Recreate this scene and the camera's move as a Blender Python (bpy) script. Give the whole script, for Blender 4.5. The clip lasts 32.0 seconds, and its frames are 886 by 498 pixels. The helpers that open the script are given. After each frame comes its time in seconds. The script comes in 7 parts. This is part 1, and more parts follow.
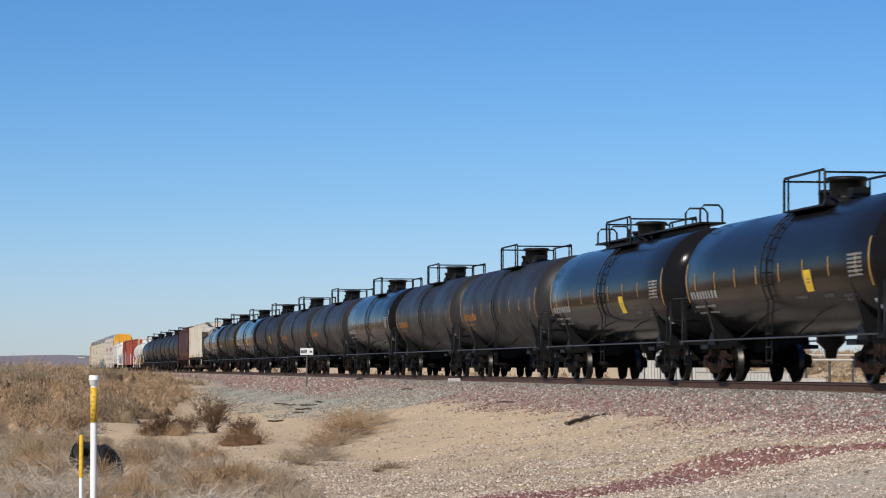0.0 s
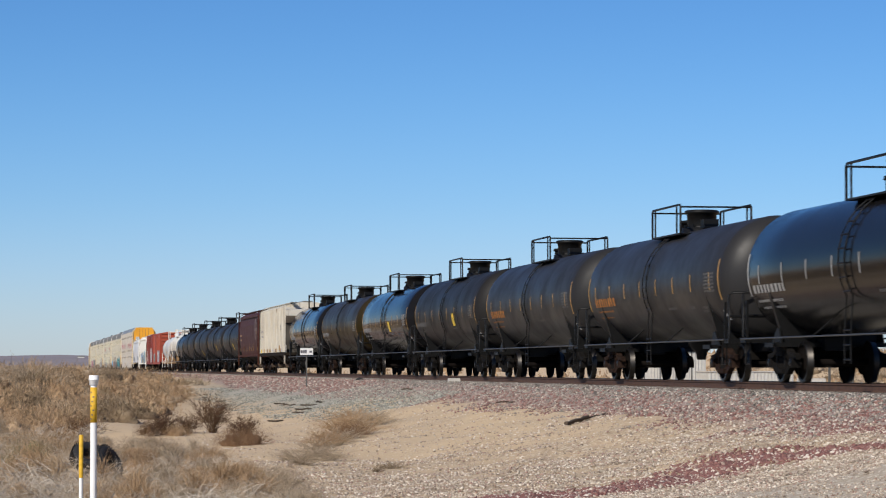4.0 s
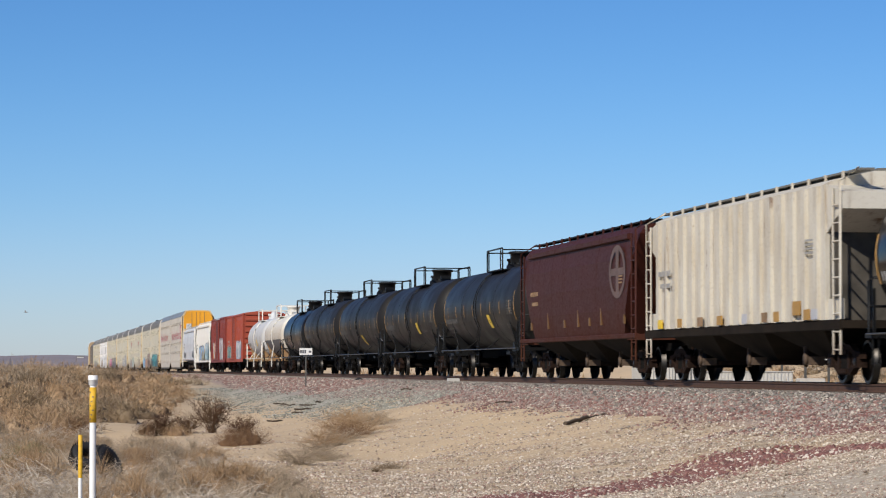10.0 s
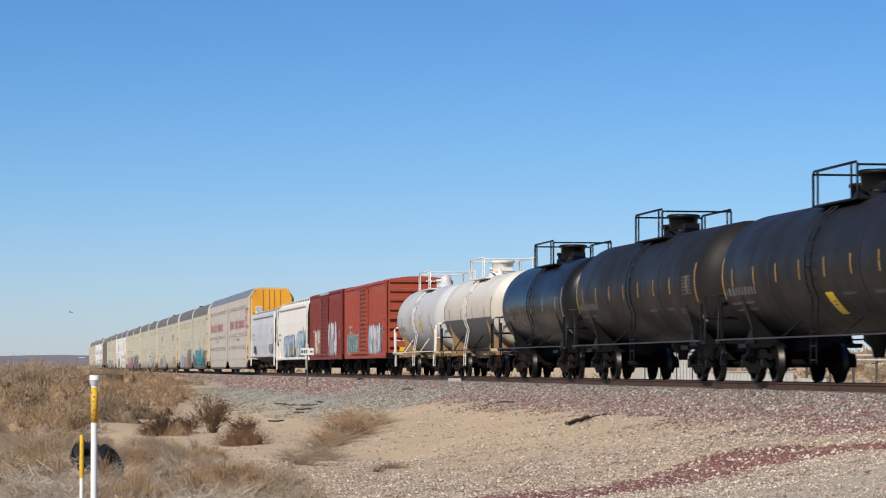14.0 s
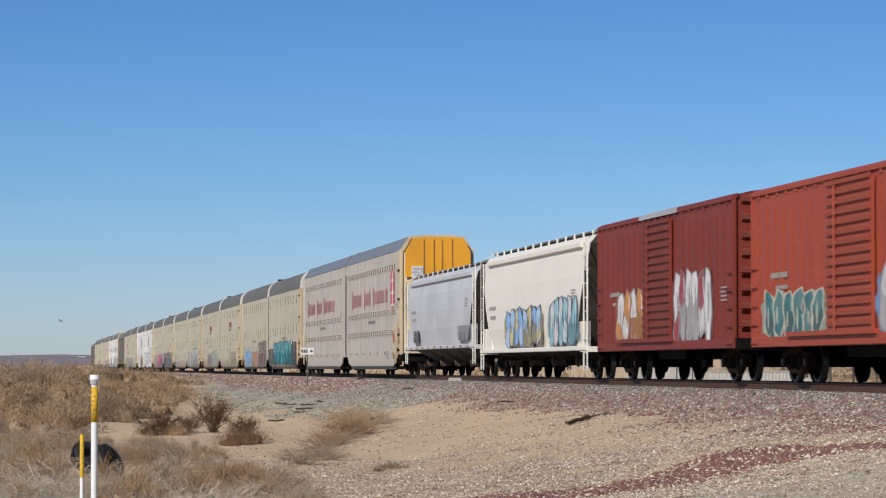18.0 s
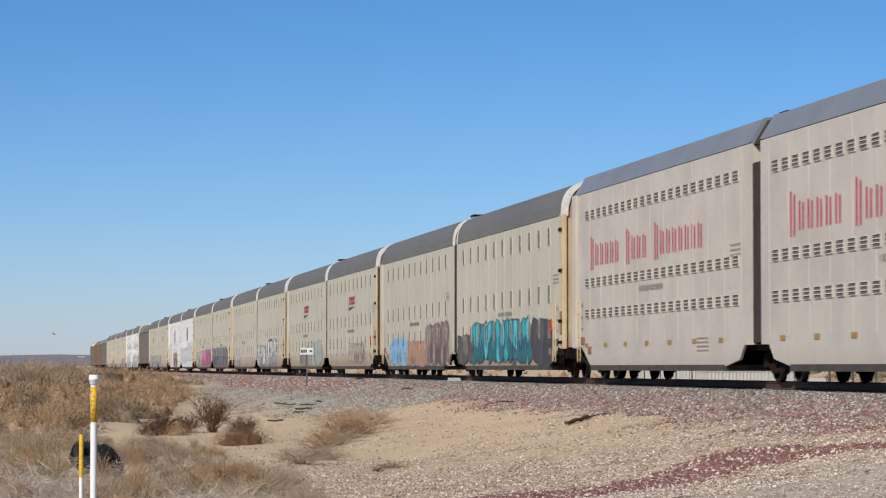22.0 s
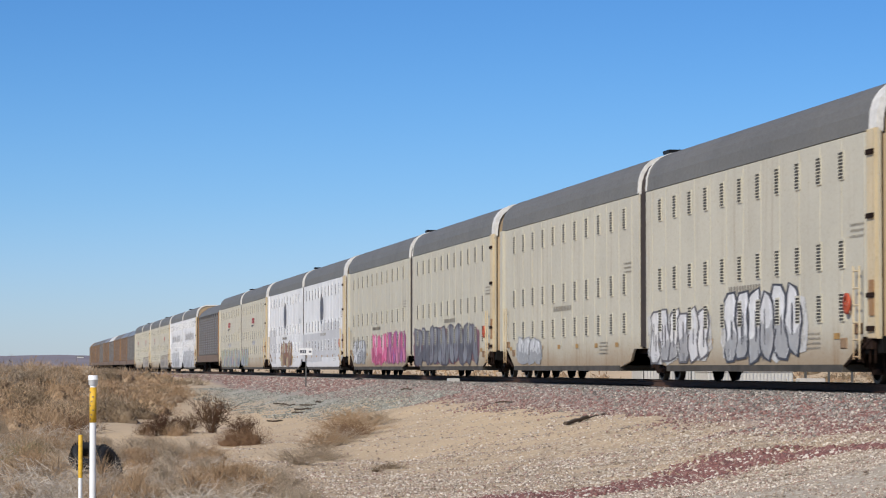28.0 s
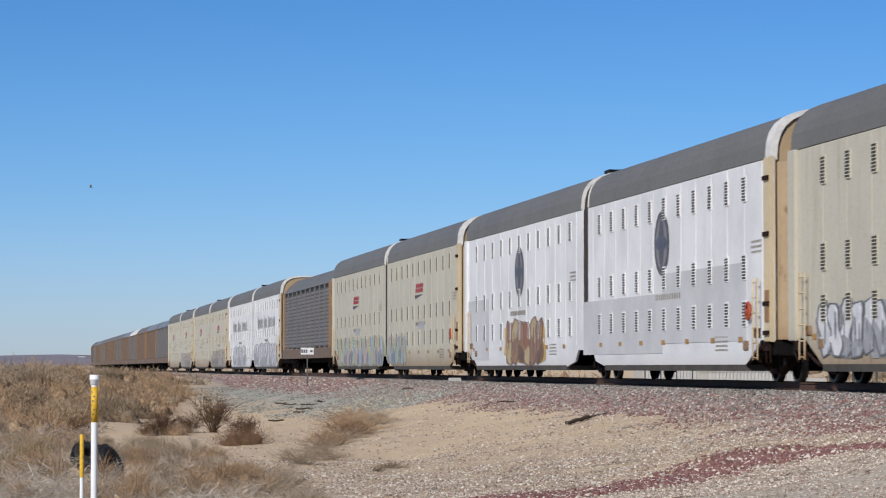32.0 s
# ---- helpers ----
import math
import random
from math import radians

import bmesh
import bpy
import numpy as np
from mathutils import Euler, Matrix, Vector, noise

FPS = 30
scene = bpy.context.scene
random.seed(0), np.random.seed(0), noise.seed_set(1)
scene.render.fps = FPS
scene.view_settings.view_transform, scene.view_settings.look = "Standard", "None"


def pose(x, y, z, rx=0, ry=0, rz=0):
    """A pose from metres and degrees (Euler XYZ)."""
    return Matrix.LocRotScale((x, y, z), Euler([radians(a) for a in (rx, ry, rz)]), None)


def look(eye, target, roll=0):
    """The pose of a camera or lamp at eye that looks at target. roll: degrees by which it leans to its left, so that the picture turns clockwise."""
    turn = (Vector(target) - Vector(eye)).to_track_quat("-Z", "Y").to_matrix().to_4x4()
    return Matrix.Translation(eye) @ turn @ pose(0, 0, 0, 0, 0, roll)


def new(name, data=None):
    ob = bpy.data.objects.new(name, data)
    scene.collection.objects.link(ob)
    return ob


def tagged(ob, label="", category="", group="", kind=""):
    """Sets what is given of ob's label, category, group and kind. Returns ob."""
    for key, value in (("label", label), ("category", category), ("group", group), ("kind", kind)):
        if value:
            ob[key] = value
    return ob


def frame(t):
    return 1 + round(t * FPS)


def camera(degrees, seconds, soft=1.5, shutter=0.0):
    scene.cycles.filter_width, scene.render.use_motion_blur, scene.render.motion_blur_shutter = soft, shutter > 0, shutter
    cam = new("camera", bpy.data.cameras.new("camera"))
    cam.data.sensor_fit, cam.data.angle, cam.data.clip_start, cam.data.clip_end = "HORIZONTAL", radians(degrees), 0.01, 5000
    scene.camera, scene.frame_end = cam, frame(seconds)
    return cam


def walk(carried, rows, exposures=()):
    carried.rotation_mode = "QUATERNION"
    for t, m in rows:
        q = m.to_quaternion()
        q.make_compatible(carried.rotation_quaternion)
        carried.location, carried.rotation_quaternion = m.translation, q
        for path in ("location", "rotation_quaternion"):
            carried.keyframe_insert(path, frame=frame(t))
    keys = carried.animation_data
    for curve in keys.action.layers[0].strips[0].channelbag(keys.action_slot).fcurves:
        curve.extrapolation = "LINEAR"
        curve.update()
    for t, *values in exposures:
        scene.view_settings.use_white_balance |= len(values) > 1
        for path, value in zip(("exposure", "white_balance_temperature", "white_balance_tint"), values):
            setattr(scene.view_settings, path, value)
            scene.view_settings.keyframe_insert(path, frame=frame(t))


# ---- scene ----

# ---------------------------------------------------------------- camera
# The track runs along Y, its centre line at x = 0, rail tops at z = 0.  The train comes towards -Y.
EYE = Vector((-18.15, 0.0, 0.33))
YAW, TILT, LENS = 8.70, 2.43, 4965.0
cam = camera(17.95, 32.0, soft=1.1, shutter=0.22)
SWAY = [(0, 0, 0), (3.5, 0, 0), (5.5, -1.6, 0), (6, -1.6, 0), (6.5, 0, 0), (7, 1, 0), (7.5, 1.2, 0), (8, 0.2, 0), (8.5, 0, 0),
        (9, -1.0, 0), (9.5, -1.6, 0), (10, -1.5, 0), (10.5, 0.2, -0.3), (12, 0, 0), (12.5, 0.8, 0), (13, 1, 0), (13.5, 0.2, 0),
        (14, 0.8, 0), (14.5, 0.2, 0), (16.5, 1.2, -1), (18, 1.2, -0.8), (19, 1.1, -0.8), (20, 0.7, -0.9), (20.5, 0, -0.9),
        (22, 0, -0.8), (23, -0.2, -0.8), (24, -1.5, 0), (25, -1.4, 0), (25.5, -0.6, 0), (27.5, -1.5, 0), (28, -1.4, 0),
        (28.5, -0.5, 0), (29, -0.2, -0.6), (30, 0.2, 0), (30.5, 1, 0), (31, 0.8, 0), (31.5, 1, -0.6), (32, 1, -0.8)]
walk(cam, [(t, pose(EYE.x, EYE.y, EYE.z, 90 + TILT + math.degrees(dy / LENS), 0, -YAW + math.degrees(dx / LENS))) for t, dx, dy in SWAY],
     exposures=[(0, 0.08, 6650, 10), (14, 0.08, 6700, 10), (16.5, -0.06, 6700, 10), (18, -0.11, 6650, 10), (22, 0.0, 6600, 10), (23, 0.06, 6650, 10), (24, 0.15, 6650, 10),
                (25, 0.13, 6650, 10), (28, 0.04, 6350, 10), (30, -0.02, 6200, 10), (32, -0.06, 6200, 10)])

# ---------------------------------------------------------------- light
SUN = Vector((-0.55, -0.60, 0.58)).normalized()
world = bpy.data.worlds.new("sky")
scene.world = world
world.use_nodes = True
sky = world.node_tree.nodes.new("ShaderNodeTexSky")
sky.sky_type = "NISHITA"
sky.sun_disc = False
sky.sun_elevation = math.asin(SUN.z)
sky.sun_rotation = math.atan2(SUN.x, SUN.y)
sky.altitude = 700
sky.air_density, sky.dust_density, sky.ozone_density = 1.0, 0.4, 2.0
# a clear, dry winter sky: paler towards the horizon, deep blue above
wt = world.node_tree
up = wt.nodes.new("ShaderNodeSeparateXYZ")
wt.links.new(wt.nodes.new("ShaderNodeTexCoord").outputs["Generated"], up.inputs[0])
haze = wt.nodes.new("ShaderNodeValToRGB")
haze.color_ramp.interpolation = "B_SPLINE"
for i, (at, col) in enumerate(((0.0, (0.60, 0.69, 1.06)), (0.06, (0.37, 0.61, 0.96)), (0.14, (0.225, 0.485, 0.83)), (0.5, (0.30, 0.48, 0.80)))):
    e = haze.color_ramp.elements[i] if i < 2 else haze.color_ramp.elements.new(at)
    e.position, e.color = at, (*col, 1)
wt.links.new(up.outputs[2], haze.inputs[0])
tint = wt.nodes.new("ShaderNodeMix")
tint.data_type, tint.blend_type = "RGBA", "MULTIPLY"
tint.inputs[0].default_value = 1.0
wt.links.new(sky.outputs[0], tint.inputs[6])
wt.links.new(haze.outputs[0], tint.inputs[7])
wt.links.new(tint.outputs[2], wt.nodes["Background"].inputs[0])
wt.nodes["Background"].inputs[1].default_value = 0.11
sun = new("sun", bpy.data.lights.new("sun", "SUN"))
sun.data.energy, sun.data.angle, sun.data.color = 4.6, radians(0.6), (1.0, 0.95, 0.87)
sun.matrix_world = look(SUN * 50, (0, 0, 0))

# ---------------------------------------------------------------- materials
def nodes_of(name):
    m = bpy.data.materials.new(name)
    m.use_nodes = True
    t = m.node_tree
    return m, t, t.nodes["Principled BSDF"]


def mix(t, fac, a, b, blend="MIX"):
    """A colour mix; fac, a and b are sockets or values."""
    x = t.nodes.new("ShaderNodeMix")
    x.data_type, x.blend_type = "RGBA", blend
    for sock, val in ((x.inputs[0], fac), (x.inputs[6], a), (x.inputs[7], b)):
        if isinstance(val, bpy.types.NodeSocket):
            t.links.new(val, sock)
        else:
            sock.default_value = (*val[:3], 1) if isinstance(val, (tuple, list)) else val
    return x.outputs[2]


def ramp(t, val, lo, hi, a=0.0, b=1.0):
    """A smooth step of a value from lo to hi."""
    x = t.nodes.new("ShaderNodeMapRange")
    x.interpolation_type = "SMOOTHSTEP"
    for i, d in ((1, lo), (2, hi), (3, a), (4, b)):
        x.inputs[i].default_value = d
    t.links.new(val, x.inputs[0])
    return x.outputs[0]


def calc(t, op, a, b=0.0):
    x = t.nodes.new("ShaderNodeMath")
    x.operation = op
    for sock, val in zip(x.inputs, (a, b)):
        if isinstance(val, bpy.types.NodeSocket):
            t.links.new(val, sock)
        else:
            sock.default_value = val
    return x.outputs[0]


def noise_of(t, scale, detail=4.0, rough=0.55, stretch=(1, 1, 1), vary=True, world_space=False):
    """Noise at real size; each object gets its own piece of it."""
    if world_space:
        src = t.nodes.new("ShaderNodeNewGeometry").outputs["Position"]
    else:
        src = t.nodes.new("ShaderNodeTexCoord").outputs["Object"]
    mp = t.nodes.new("ShaderNodeMapping")
    mp.inputs["Scale"].default_value = stretch
    t.links.new(src, mp.inputs["Vector"])
    tex = t.nodes.new("ShaderNodeTexNoise")
    tex.inputs["Scale"].default_value, tex.inputs["Detail"].default_value, tex.inputs["Roughness"].default_value = scale, detail, rough
    if vary and not world_space:
        tex.noise_dimensions = "4D"
        info = t.nodes.new("ShaderNodeObjectInfo")
        t.links.new(calc(t, "MULTIPLY", info.outputs["Random"], 37.0), tex.inputs["W"])
    t.links.new(mp.outputs[0], tex.inputs["Vector"])
    return tex.outputs[0]


def bump(t, bsdf, height, strength, distance=0.01):
    b = t.nodes.new("ShaderNodeBump")
    b.inputs["Strength"].default_value, b.inputs["Distance"].default_value = strength, distance
    t.links.new(height, b.inputs["Height"])
    t.links.new(b.outputs[0], bsdf.inputs["Normal"])


def paint(name, colour, dirt=(0.13, 0.095, 0.06), amount=0.35, rough=0.5, low=0.0, coat=0.0, streak=0.5, metal=0.0, fade=None, shine=0.4, relief=0.15, spots=0.0):
    """Painted steel: patchy fading, streaks of run-down dirt, fine relief. low: extra dust towards the car's sill, up to that height. spots: how much of it rusts through."""
    m, t, b = nodes_of(name)
    patch = noise_of(t, 0.55, 5, 0.6)
    runs = noise_of(t, 1.0, 6, 0.65, (3.2, 3.2, 0.22))
    fine = noise_of(t, 14.0, 4, 0.6)
    col = mix(t, ramp(t, patch, 0.35, 0.7), colour, fade or [c * 0.82 + 0.004 for c in colour])
    f = calc(t, "MULTIPLY", ramp(t, runs, 0.52, 0.78), streak)
    f = calc(t, "ADD", f, calc(t, "MULTIPLY", ramp(t, fine, 0.5, 0.8), 0.25))
    if low:
        z = t.nodes.new("ShaderNodeSeparateXYZ")
        t.links.new(t.nodes.new("ShaderNodeTexCoord").outputs["Object"], z.inputs[0])
        f = calc(t, "ADD", f, ramp(t, calc(t, "ADD", z.outputs[2], calc(t, "MULTIPLY", patch, 0.9)), 0.7, low + 0.45, 0.8, 0.0))
    f = calc(t, "MINIMUM", calc(t, "MULTIPLY", f, amount), 0.9)
    col = mix(t, f, col, dirt)
    if spots:
        rust = ramp(t, noise_of(t, 1.1, 8, 0.72, (1.6, 1.6, 0.75)), 0.60, 0.68)
        col = mix(t, calc(t, "MULTIPLY", rust, spots), col, (0.115, 0.052, 0.026))
    t.links.new(col, b.inputs["Base Color"])
    t.links.new(ramp(t, calc(t, "ADD", fine if relief > 0.05 else patch, f), 0.2, 1.4, rough * 0.8, min(1, rough * 2 + 0.2)), b.inputs["Roughness"])
    b.inputs["Metallic"].default_value = metal
    b.inputs["Coat Weight"].default_value = coat
    b.inputs["Coat Roughness"].default_value = 0.08
    b.inputs["Specular IOR Level"].default_value = shine
    bump(t, b, fine, relief, 0.01)
    return m


def plain(name, colour, rough=0.6, metal=0.0, grain=0.25, scale=6.0, shine=0.4):
    m, t, b = nodes_of(name)
    a = noise_of(t, scale, 5, 0.6)
    t.links.new(mix(t, ramp(t, a, 0.3, 0.75), colour, [c * (1 - grain) for c in colour]), b.inputs["Base Color"])
    b.inputs["Roughness"].default_value, b.inputs["Metallic"].default_value = rough, metal
    b.inputs["Specular IOR Level"].default_value = shine
    bump(t, b, a, 0.2, 0.01)
    return m


M = {}
M["tank_gloss"] = paint("gloss_black_tank_paint", (0.010, 0.0095, 0.010), (0.030, 0.022, 0.012), 0.12, 0.10, coat=0.0, fade=(0.008, 0.008, 0.009), shine=0.05, relief=0.015, streak=0.25)
M["tank_silk"] = paint("silky_black_tank_paint", (0.0075, 0.007, 0.007), (0.032, 0.024, 0.015), 0.12, 0.16, fade=(0.008, 0.0075, 0.0075), shine=0.07, relief=0.02, streak=0.3)
M["tank_satin"] = paint("satin_black_tank_paint", (0.0095, 0.0092, 0.0095), (0.035, 0.027, 0.018), 0.2, 0.28, fade=(0.011, 0.0105, 0.0105), shine=0.2, relief=0.02)
M["tank_sheen"] = paint("worn_grey_black_tank_paint", (0.0245, 0.0238, 0.0240), (0.030, 0.021, 0.016), 0.12, 0.42, fade=(0.0195, 0.0188, 0.0186), shine=0.15, relief=0.01, streak=0.3)
M["tank_matt"] = paint("faded_black_tank_paint", (0.0185, 0.0172, 0.0162), (0.035, 0.028, 0.021), 0.15, 0.46, fade=(0.0150, 0.0138, 0.0130), shine=0.12, relief=0.04)
M["tank_brown"] = paint("dusty_brown_black_tank_paint", (0.0235, 0.0160, 0.0055), (0.045, 0.030, 0.010), 0.2, 0.36, shine=0.07, relief=0.03)
M["tank_white"] = paint("white_tank_paint", (0.66, 0.63, 0.55), (0.26, 0.17, 0.09), 0.4, 0.45, low=0.9)
M["tank_grey"] = paint("pale_grey_tank_paint", (0.52, 0.53, 0.53), (0.28, 0.2, 0.12), 0.25, 0.45, low=1.2)
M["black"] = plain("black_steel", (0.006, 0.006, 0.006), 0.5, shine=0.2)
M["worn_pipe"] = plain("worn_grey_hand_rail_steel", (0.04, 0.038, 0.035), 0.4, shine=0.4)
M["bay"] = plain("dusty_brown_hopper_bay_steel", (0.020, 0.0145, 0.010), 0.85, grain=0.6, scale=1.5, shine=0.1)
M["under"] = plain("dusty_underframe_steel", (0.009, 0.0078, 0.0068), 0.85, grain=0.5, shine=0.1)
M["rust"] = plain("rusty_cast_steel", (0.030, 0.017, 0.012), 0.85, grain=0.7, scale=7, shine=0.08)
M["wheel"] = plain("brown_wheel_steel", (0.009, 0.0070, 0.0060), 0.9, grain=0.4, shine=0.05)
M["tread"] = plain("worn_tread_steel", (0.050, 0.046, 0.042), 0.42, 1.0, grain=0.4)
M["gear"] = plain("dusty_brown_gear_steel", (0.10, 0.065, 0.042), 0.8, grain=0.6, scale=9)
M["joint"] = plain("brown_black_joint_rubber", (0.040, 0.028, 0.022), 0.8, grain=0.4, scale=2)
M["band_grey"] = plain("dark_grey_band_paint", (0.085, 0.085, 0.09), 0.55)
M["orange"] = plain("amber_reflective_tape", (0.40, 0.22, 0.05), 0.5)
M["yellow"] = plain("yellow_paint", (0.75, 0.50, 0.03), 0.5)
M["white"] = plain("white_lettering_paint", (0.72, 0.71, 0.68), 0.6)
M["grey_letter"] = plain("worn_grey_lettering_paint", (0.32, 0.31, 0.29), 0.7)
M["faded_red"] = plain("faded_red_lettering_paint", (0.56, 0.10, 0.135), 0.6, grain=0.3)
M["tank_letter"] = plain("faded_grey_tank_stencil", (0.13, 0.125, 0.115), 0.75)
M["logo_orange"] = plain("faded_orange_logo_paint", (0.40, 0.155, 0.03), 0.6, grain=0.4)
M["faint_letter"] = plain("faint_brown_grey_stencil_paint", (0.30, 0.27, 0.215), 0.7)
M["rust_stain"] = plain("rust_stained_pale_steel", (0.30, 0.19, 0.105), 0.8, grain=0.6, scale=4)
M["dark_letter"] = plain("dark_grey_lettering_paint", (0.10, 0.10, 0.11), 0.7)
M["red_paint"] = plain("red_paint", (0.40, 0.045, 0.055), 0.6)
M["pipe_white"] = plain("white_pipe_paint", (0.72, 0.69, 0.62), 0.5)
M["box_red"] = paint("oxide_red_boxcar_paint", (0.35, 0.060, 0.026), (0.12, 0.05, 0.03), 0.35, 0.6, low=1.0, fade=(0.31, 0.055, 0.028), spots=0.35)
M["box_dark"] = paint("dark_oxide_red_boxcar_paint", (0.215, 0.031, 0.020), (0.09, 0.045, 0.03), 0.4, 0.6, low=1.0, fade=(0.18, 0.029, 0.019), spots=0.35)
M["hop_brown"] = paint("mineral_brown_hopper_paint", (0.052, 0.0132, 0.0085), (0.075, 0.029, 0.012), 0.7, 0.6, low=2.0, shine=0.15)
M["hop_cream"] = paint("weathered_cream_hopper_paint", (0.54, 0.505, 0.425), (0.13, 0.068, 0.034), 1.0, 0.65, low=1.3, streak=1.15, fade=(0.45, 0.40, 0.315), spots=0.75)
M["hop_white"] = paint("white_hopper_paint", (0.78, 0.735, 0.64), (0.26, 0.19, 0.11), 0.18, 0.5, low=0.9, fade=(0.75, 0.705, 0.615), spots=0.15)
# dark tone holds soot and the painted shade of the hopper ends
M["slope"] = plain("sooty_and_shaded_steel", (0.075, 0.065, 0.052), 0.85, grain=0.5, scale=2)
M["hop_grey"] = paint("pale_grey_hopper_paint", (0.56, 0.565, 0.575), (0.28, 0.24, 0.2), 0.2, 0.45, low=1.1)
M["rack_tan"] = paint("tan_autorack_paint", (0.508, 0.470, 0.366), (0.22, 0.135, 0.066), 0.9, 0.55, low=1.35, streak=0.42, fade=(0.46, 0.425, 0.332), spots=0.10)
M["rack_grey"] = paint("pale_grey_autorack_paint", (0.525, 0.475, 0.40), (0.30, 0.22, 0.14), 0.38, 0.5, low=0.8, streak=0.35)
M["rack_white"] = paint("white_autorack_paint", (0.72, 0.71, 0.69), (0.36, 0.27, 0.18), 0.34, 0.5, low=0.8, streak=0.4)
M["patch_grey"] = paint("grey_repaint_patch", (0.42, 0.42, 0.44), (0.3, 0.25, 0.2), 0.2, 0.6)
M["patch_pale"] = paint("pale_grey_repaint_patch", (0.545, 0.535, 0.525), (0.3, 0.25, 0.2), 0.3, 0.6)
M["rack_brown"] = paint("brown_autorack_paint", (0.17, 0.112, 0.072), (0.12, 0.065, 0.035), 0.45, 0.65, low=1.0)
M["rack_slate"] = paint("slate_grey_autorack_panels", (0.15, 0.138, 0.125), (0.17, 0.095, 0.05), 0.5, 0.55, low=1.3)
M["roof_grey"] = paint("grey_roof_sheet", (0.150, 0.142, 0.122), (0.2, 0.17, 0.13), 0.25, 0.6, streak=0.3)
M["roof_blue"] = paint("blue_grey_roof_sheet", (0.19, 0.21, 0.23), (0.2, 0.17, 0.13), 0.25, 0.5)
M["cream"] = paint("cream_end_post_paint", (0.60, 0.485, 0.30), (0.20, 0.095, 0.036), 1.0, 0.55, low=1.2, spots=0.55)
M["door_tan"] = paint("rusty_tan_end_door_paint", (0.40, 0.29, 0.165), (0.17, 0.08, 0.032), 1.0, 0.6, low=1.6, spots=0.7)
M["door_yellow"] = paint("orange_yellow_end_door_paint", (0.74, 0.33, 0.02), (0.3, 0.17, 0.05), 0.25, 0.5)
M["ochre"] = paint("ochre_frame_paint", (0.29, 0.16, 0.066), (0.14, 0.07, 0.03), 0.5, 0.6)
M["rack_tan_frame"] = plain("tan_louver_frame_paint", (0.505, 0.468, 0.366), 0.55, grain=0.15, scale=3)
M["rack_grey_frame"] = plain("pale_grey_louver_frame_paint", (0.525, 0.475, 0.40), 0.55, grain=0.15, scale=3)
M["rack_white_frame"] = plain("white_louver_frame_paint", (0.70, 0.69, 0.67), 0.55, grain=0.15, scale=3)
# flat dark colours paint the shade inside the louvre slots
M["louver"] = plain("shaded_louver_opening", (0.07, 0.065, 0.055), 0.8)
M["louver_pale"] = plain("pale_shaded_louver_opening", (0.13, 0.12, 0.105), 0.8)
M["rail"] = plain("rusty_rail_steel", (0.085, 0.042, 0.026), 0.75, grain=0.4)
M["railtop"] = plain("polished_rail_head", (0.6, 0.58, 0.55), 0.25, 1.0)
M["tie"] = plain("weathered_concrete_tie", (0.30, 0.27, 0.23), 0.9, grain=0.3)
M["wood"] = plain("weathered_wood", (0.09, 0.065, 0.045), 0.9, grain=0.5)
M["pvc"] = plain("white_pvc_marker_pipe", (0.80, 0.79, 0.76), 0.4, grain=0.06)
M["marker_yellow"] = plain("faded_yellow_marker_paint", (0.72, 0.42, 0.03), 0.6, grain=0.3, scale=25)
M["rubber"] = plain("black_tyre_rubber", (0.018, 0.017, 0.017), 0.75, grain=0.4, scale=20)
M["bird"] = plain("grey_brown_feathers", (0.26, 0.24, 0.22), 0.9, grain=0.3, scale=20)
M["sheet"] = plain("white_corrugated_sheet", (0.55, 0.53, 0.48), 0.5, grain=0.15)
M["concrete"] = plain("pale_concrete", (0.50, 0.47, 0.42), 0.9, grain=0.2, scale=3)
M["post"] = plain("galvanised_post", (0.10, 0.098, 0.09), 0.6, 0.3)
GRAFFITI = {}


def spray(r, g, b):
    key = (r, g, b)
    if key not in GRAFFITI:
        GRAFFITI[key] = plain("spray_paint", key, 0.55, grain=0.25, scale=3)
    return GRAFFITI[key]


def stones_mat(name, cols):
    m, t, b = nodes_of(name)
    geo = t.nodes.new("ShaderNodeNewGeometry")
    r = t.nodes.new("ShaderNodeValToRGB")
    r.color_ramp.interpolation = "CONSTANT"
    for i, c in enumerate(cols):
        if i == 1:
            r.color_ramp.elements[1].position = 1 / len(cols)
        e = r.color_ramp.elements[i] if i < 2 else r.color_ramp.elements.new(i / len(cols))
        e.color = (*c, 1)
    t.links.new(geo.outputs["Random Per Island"], r.inputs[0])
    t.links.new(r.outputs[0], b.inputs["Base Color"])
    b.inputs["Roughness"].default_value = 0.9
    return m


def plant_mat(name, a, b2, tip):
    m, t, b = nodes_of(name)
    geo = t.nodes.new("ShaderNodeNewGeometry")
    c = mix(t, ramp(t, geo.outputs["Random Per Island"], 0.0, 1.0, 0.1, 0.9), a, b2)
    c = mix(t, ramp(t, noise_of(t, 1.3, 3, 0.5), 0.45, 0.7), c, tip)
    fine = noise_of(t, 16.0, 4, 0.7)
    c = mix(t, ramp(t, fine, 0.40, 0.64, 0.38, 0.0), c, [q * 0.62 for q in b2])
    t.links.new(c, b.inputs["Base Color"])
    b.inputs["Roughness"].default_value = 0.9
    b.inputs["Specular IOR Level"].default_value = 0.15
    bump(t, b, fine, 0.8, 0.04)
    return m


